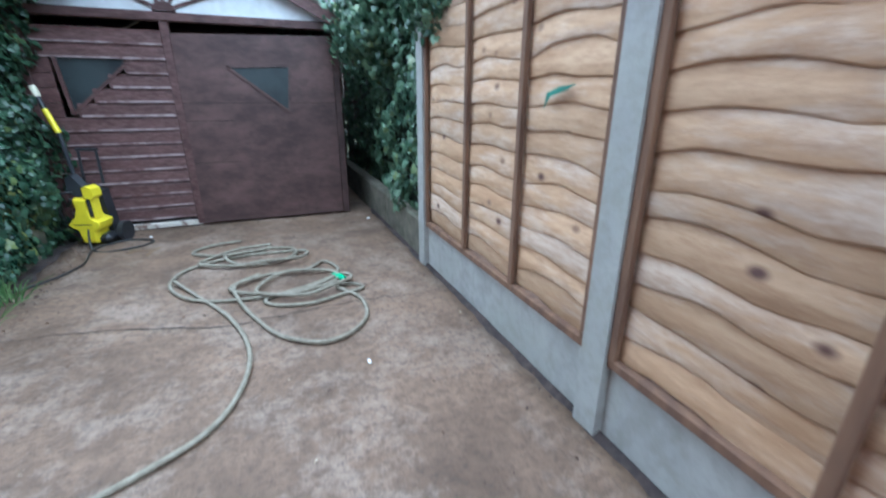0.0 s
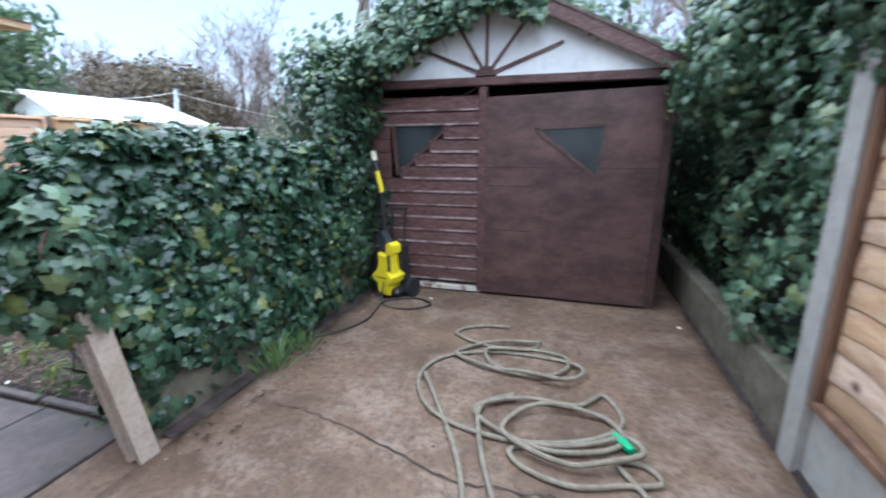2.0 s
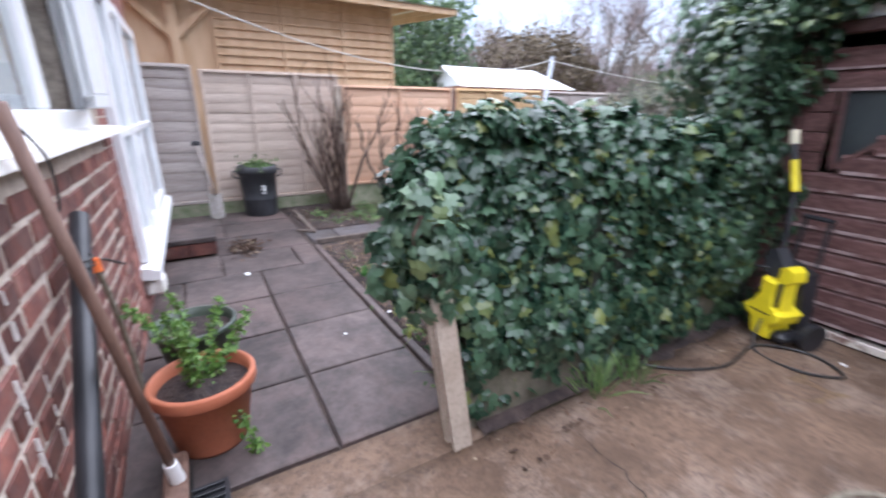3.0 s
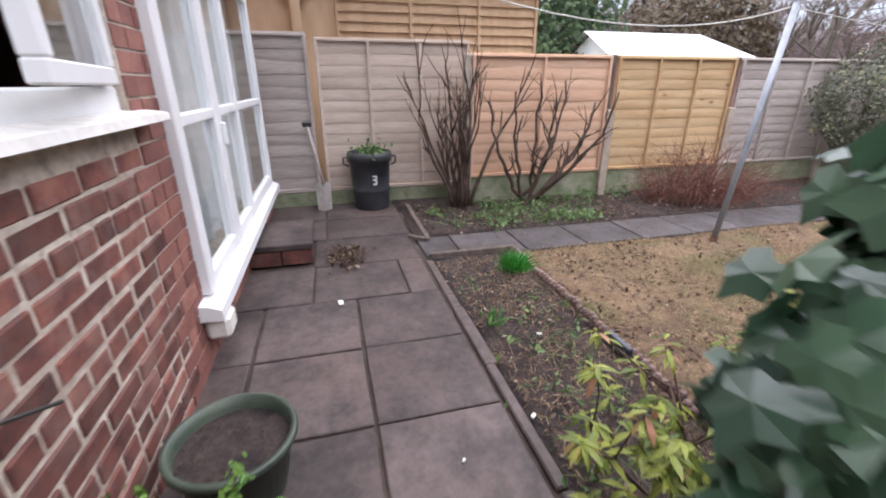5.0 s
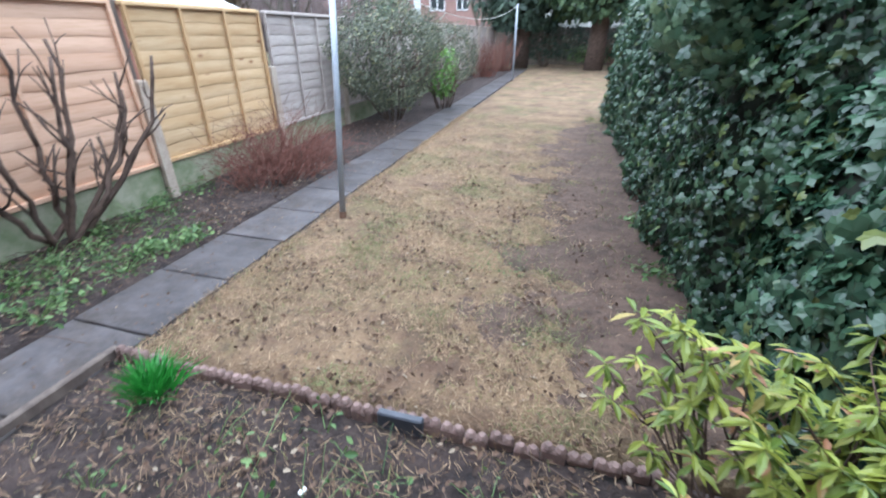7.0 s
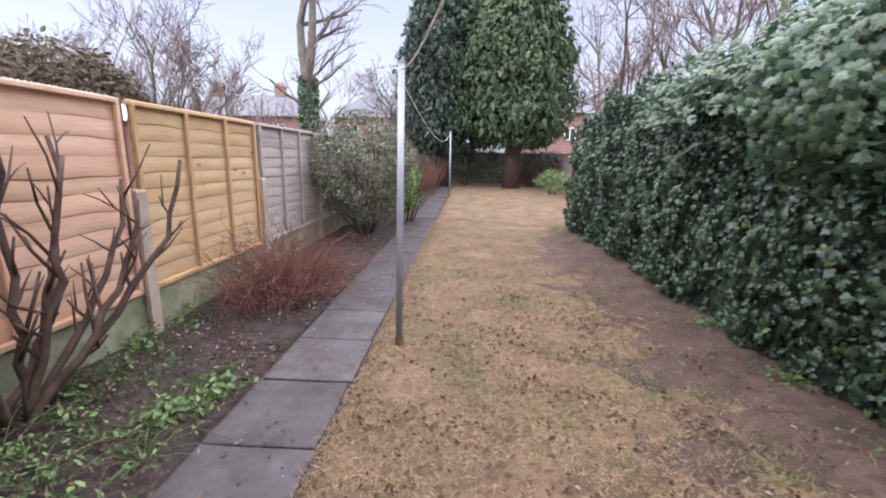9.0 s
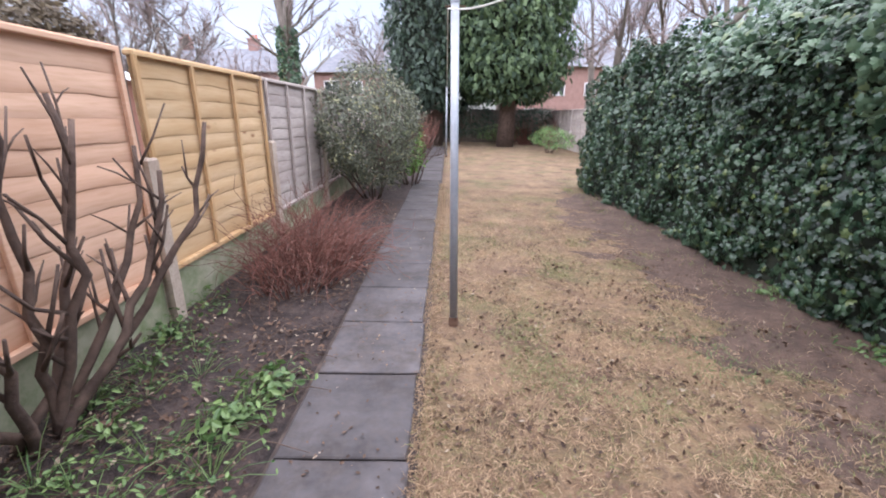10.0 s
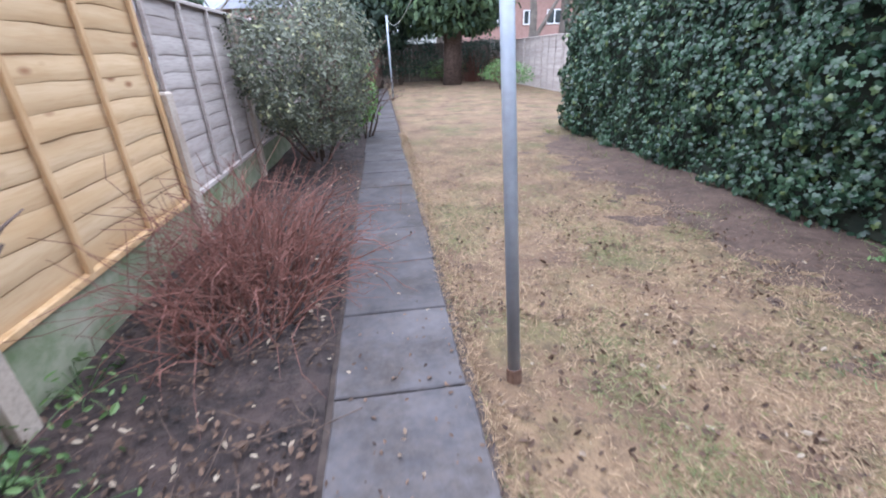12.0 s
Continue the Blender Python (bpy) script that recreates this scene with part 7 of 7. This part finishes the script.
def terrace(at, w, depth, eaves, ridge, label, windows, chimneys, hip=2.4):
    """A brick house with a hipped slate roof, its front towards -y."""
    h = thing("brick_house", at, label, "house", "far houses")
    part("wall", Geo().box(-w / 2, w / 2, 0, depth, -0.05, eaves), FAR_BRICK, h)
    o = 0.35
    part("roof", Geo().add([(-w / 2 - o, -o, eaves), (w / 2 + o, -o, eaves), (w / 2 + o, depth + o, eaves), (-w / 2 - o, depth + o, eaves), (-w / 2 + hip, depth / 2, ridge), (w / 2 - hip, depth / 2, ridge)], [(0, 1, 5, 4), (1, 2, 5), (2, 3, 4, 5), (3, 0, 4), (3, 2, 1, 0)]), SLATE, h)
    part("gutter", Geo().box(-w / 2 - o, w / 2 + o, -o - 0.08, -o + 0.04, eaves - 0.1, eaves, 0.02), TIMBER_DARK, h)
    for x, z, ww, hh in windows:
        win = part("window", Geo().box(x - ww / 2, x + ww / 2, -0.04, 0.02, z, z + hh), OLD_GLASS, h)
        for x0, x1, z0, z1 in ((x - ww / 2, x + ww / 2, z, z + 0.09), (x - ww / 2, x + ww / 2, z + hh - 0.09, z + hh), (x - ww / 2, x - ww / 2 + 0.09, z, z + hh), (x + ww / 2 - 0.09, x + ww / 2, z, z + hh), (x - 0.05, x + 0.05, z, z + hh)):
            part("frame", Geo().box(x0, x1, -0.08, -0.03, z0, z1), UPVC, win)
    for x, y in chimneys:
        c = part("chimney", Geo().box(x - 0.55, x + 0.55, y - 0.4, y + 0.4, ridge - 1.2, ridge + 0.85).box(x - 0.62, x + 0.62, y - 0.47, y + 0.47, ridge + 0.85, ridge + 1.0), FAR_BRICK, h)
        for k in (-0.3, 0.0, 0.3):
            part("chimney_pot", Geo().lathe([(0.13, 0), (0.11, 0.35), (0.13, 0.4)], 10, (x + k, y, ridge + 1.0)), TERRACOTTA, c)
    return h


W2 = [(-4.2, 3.5, 1.6, 1.3), (-1.6, 3.5, 1.2, 1.3), (1.6, 3.5, 1.2, 1.3), (4.2, 3.5, 1.6, 1.3), (-4.2, 0.8, 1.8, 1.4), (4.2, 0.8, 1.8, 1.4)]
terrace((-28.5, 50, 0), 14.0, 8, 5.6, 8.3, "far red brick house with slate hipped roof and chimneys", W2, [(3.0, 4), (-4.5, 4)])
terrace((-12.0, 50, 0), 12.0, 8, 5.6, 8.4, "far red brick house with slate hipped roof and chimneys", W2, [(2.8, 4)])
terrace((9.0, 50, 0), 13.0, 8, 6.3, 9.0, "far red brick house with slate hipped roof and chimneys", W2, [(-2.5, 4)])
terrace((26.0, 52, 0), 13.0, 8, 6.0, 8.8, "far red brick house with slate hipped roof and chimneys", W2, [(2.5, 4)])
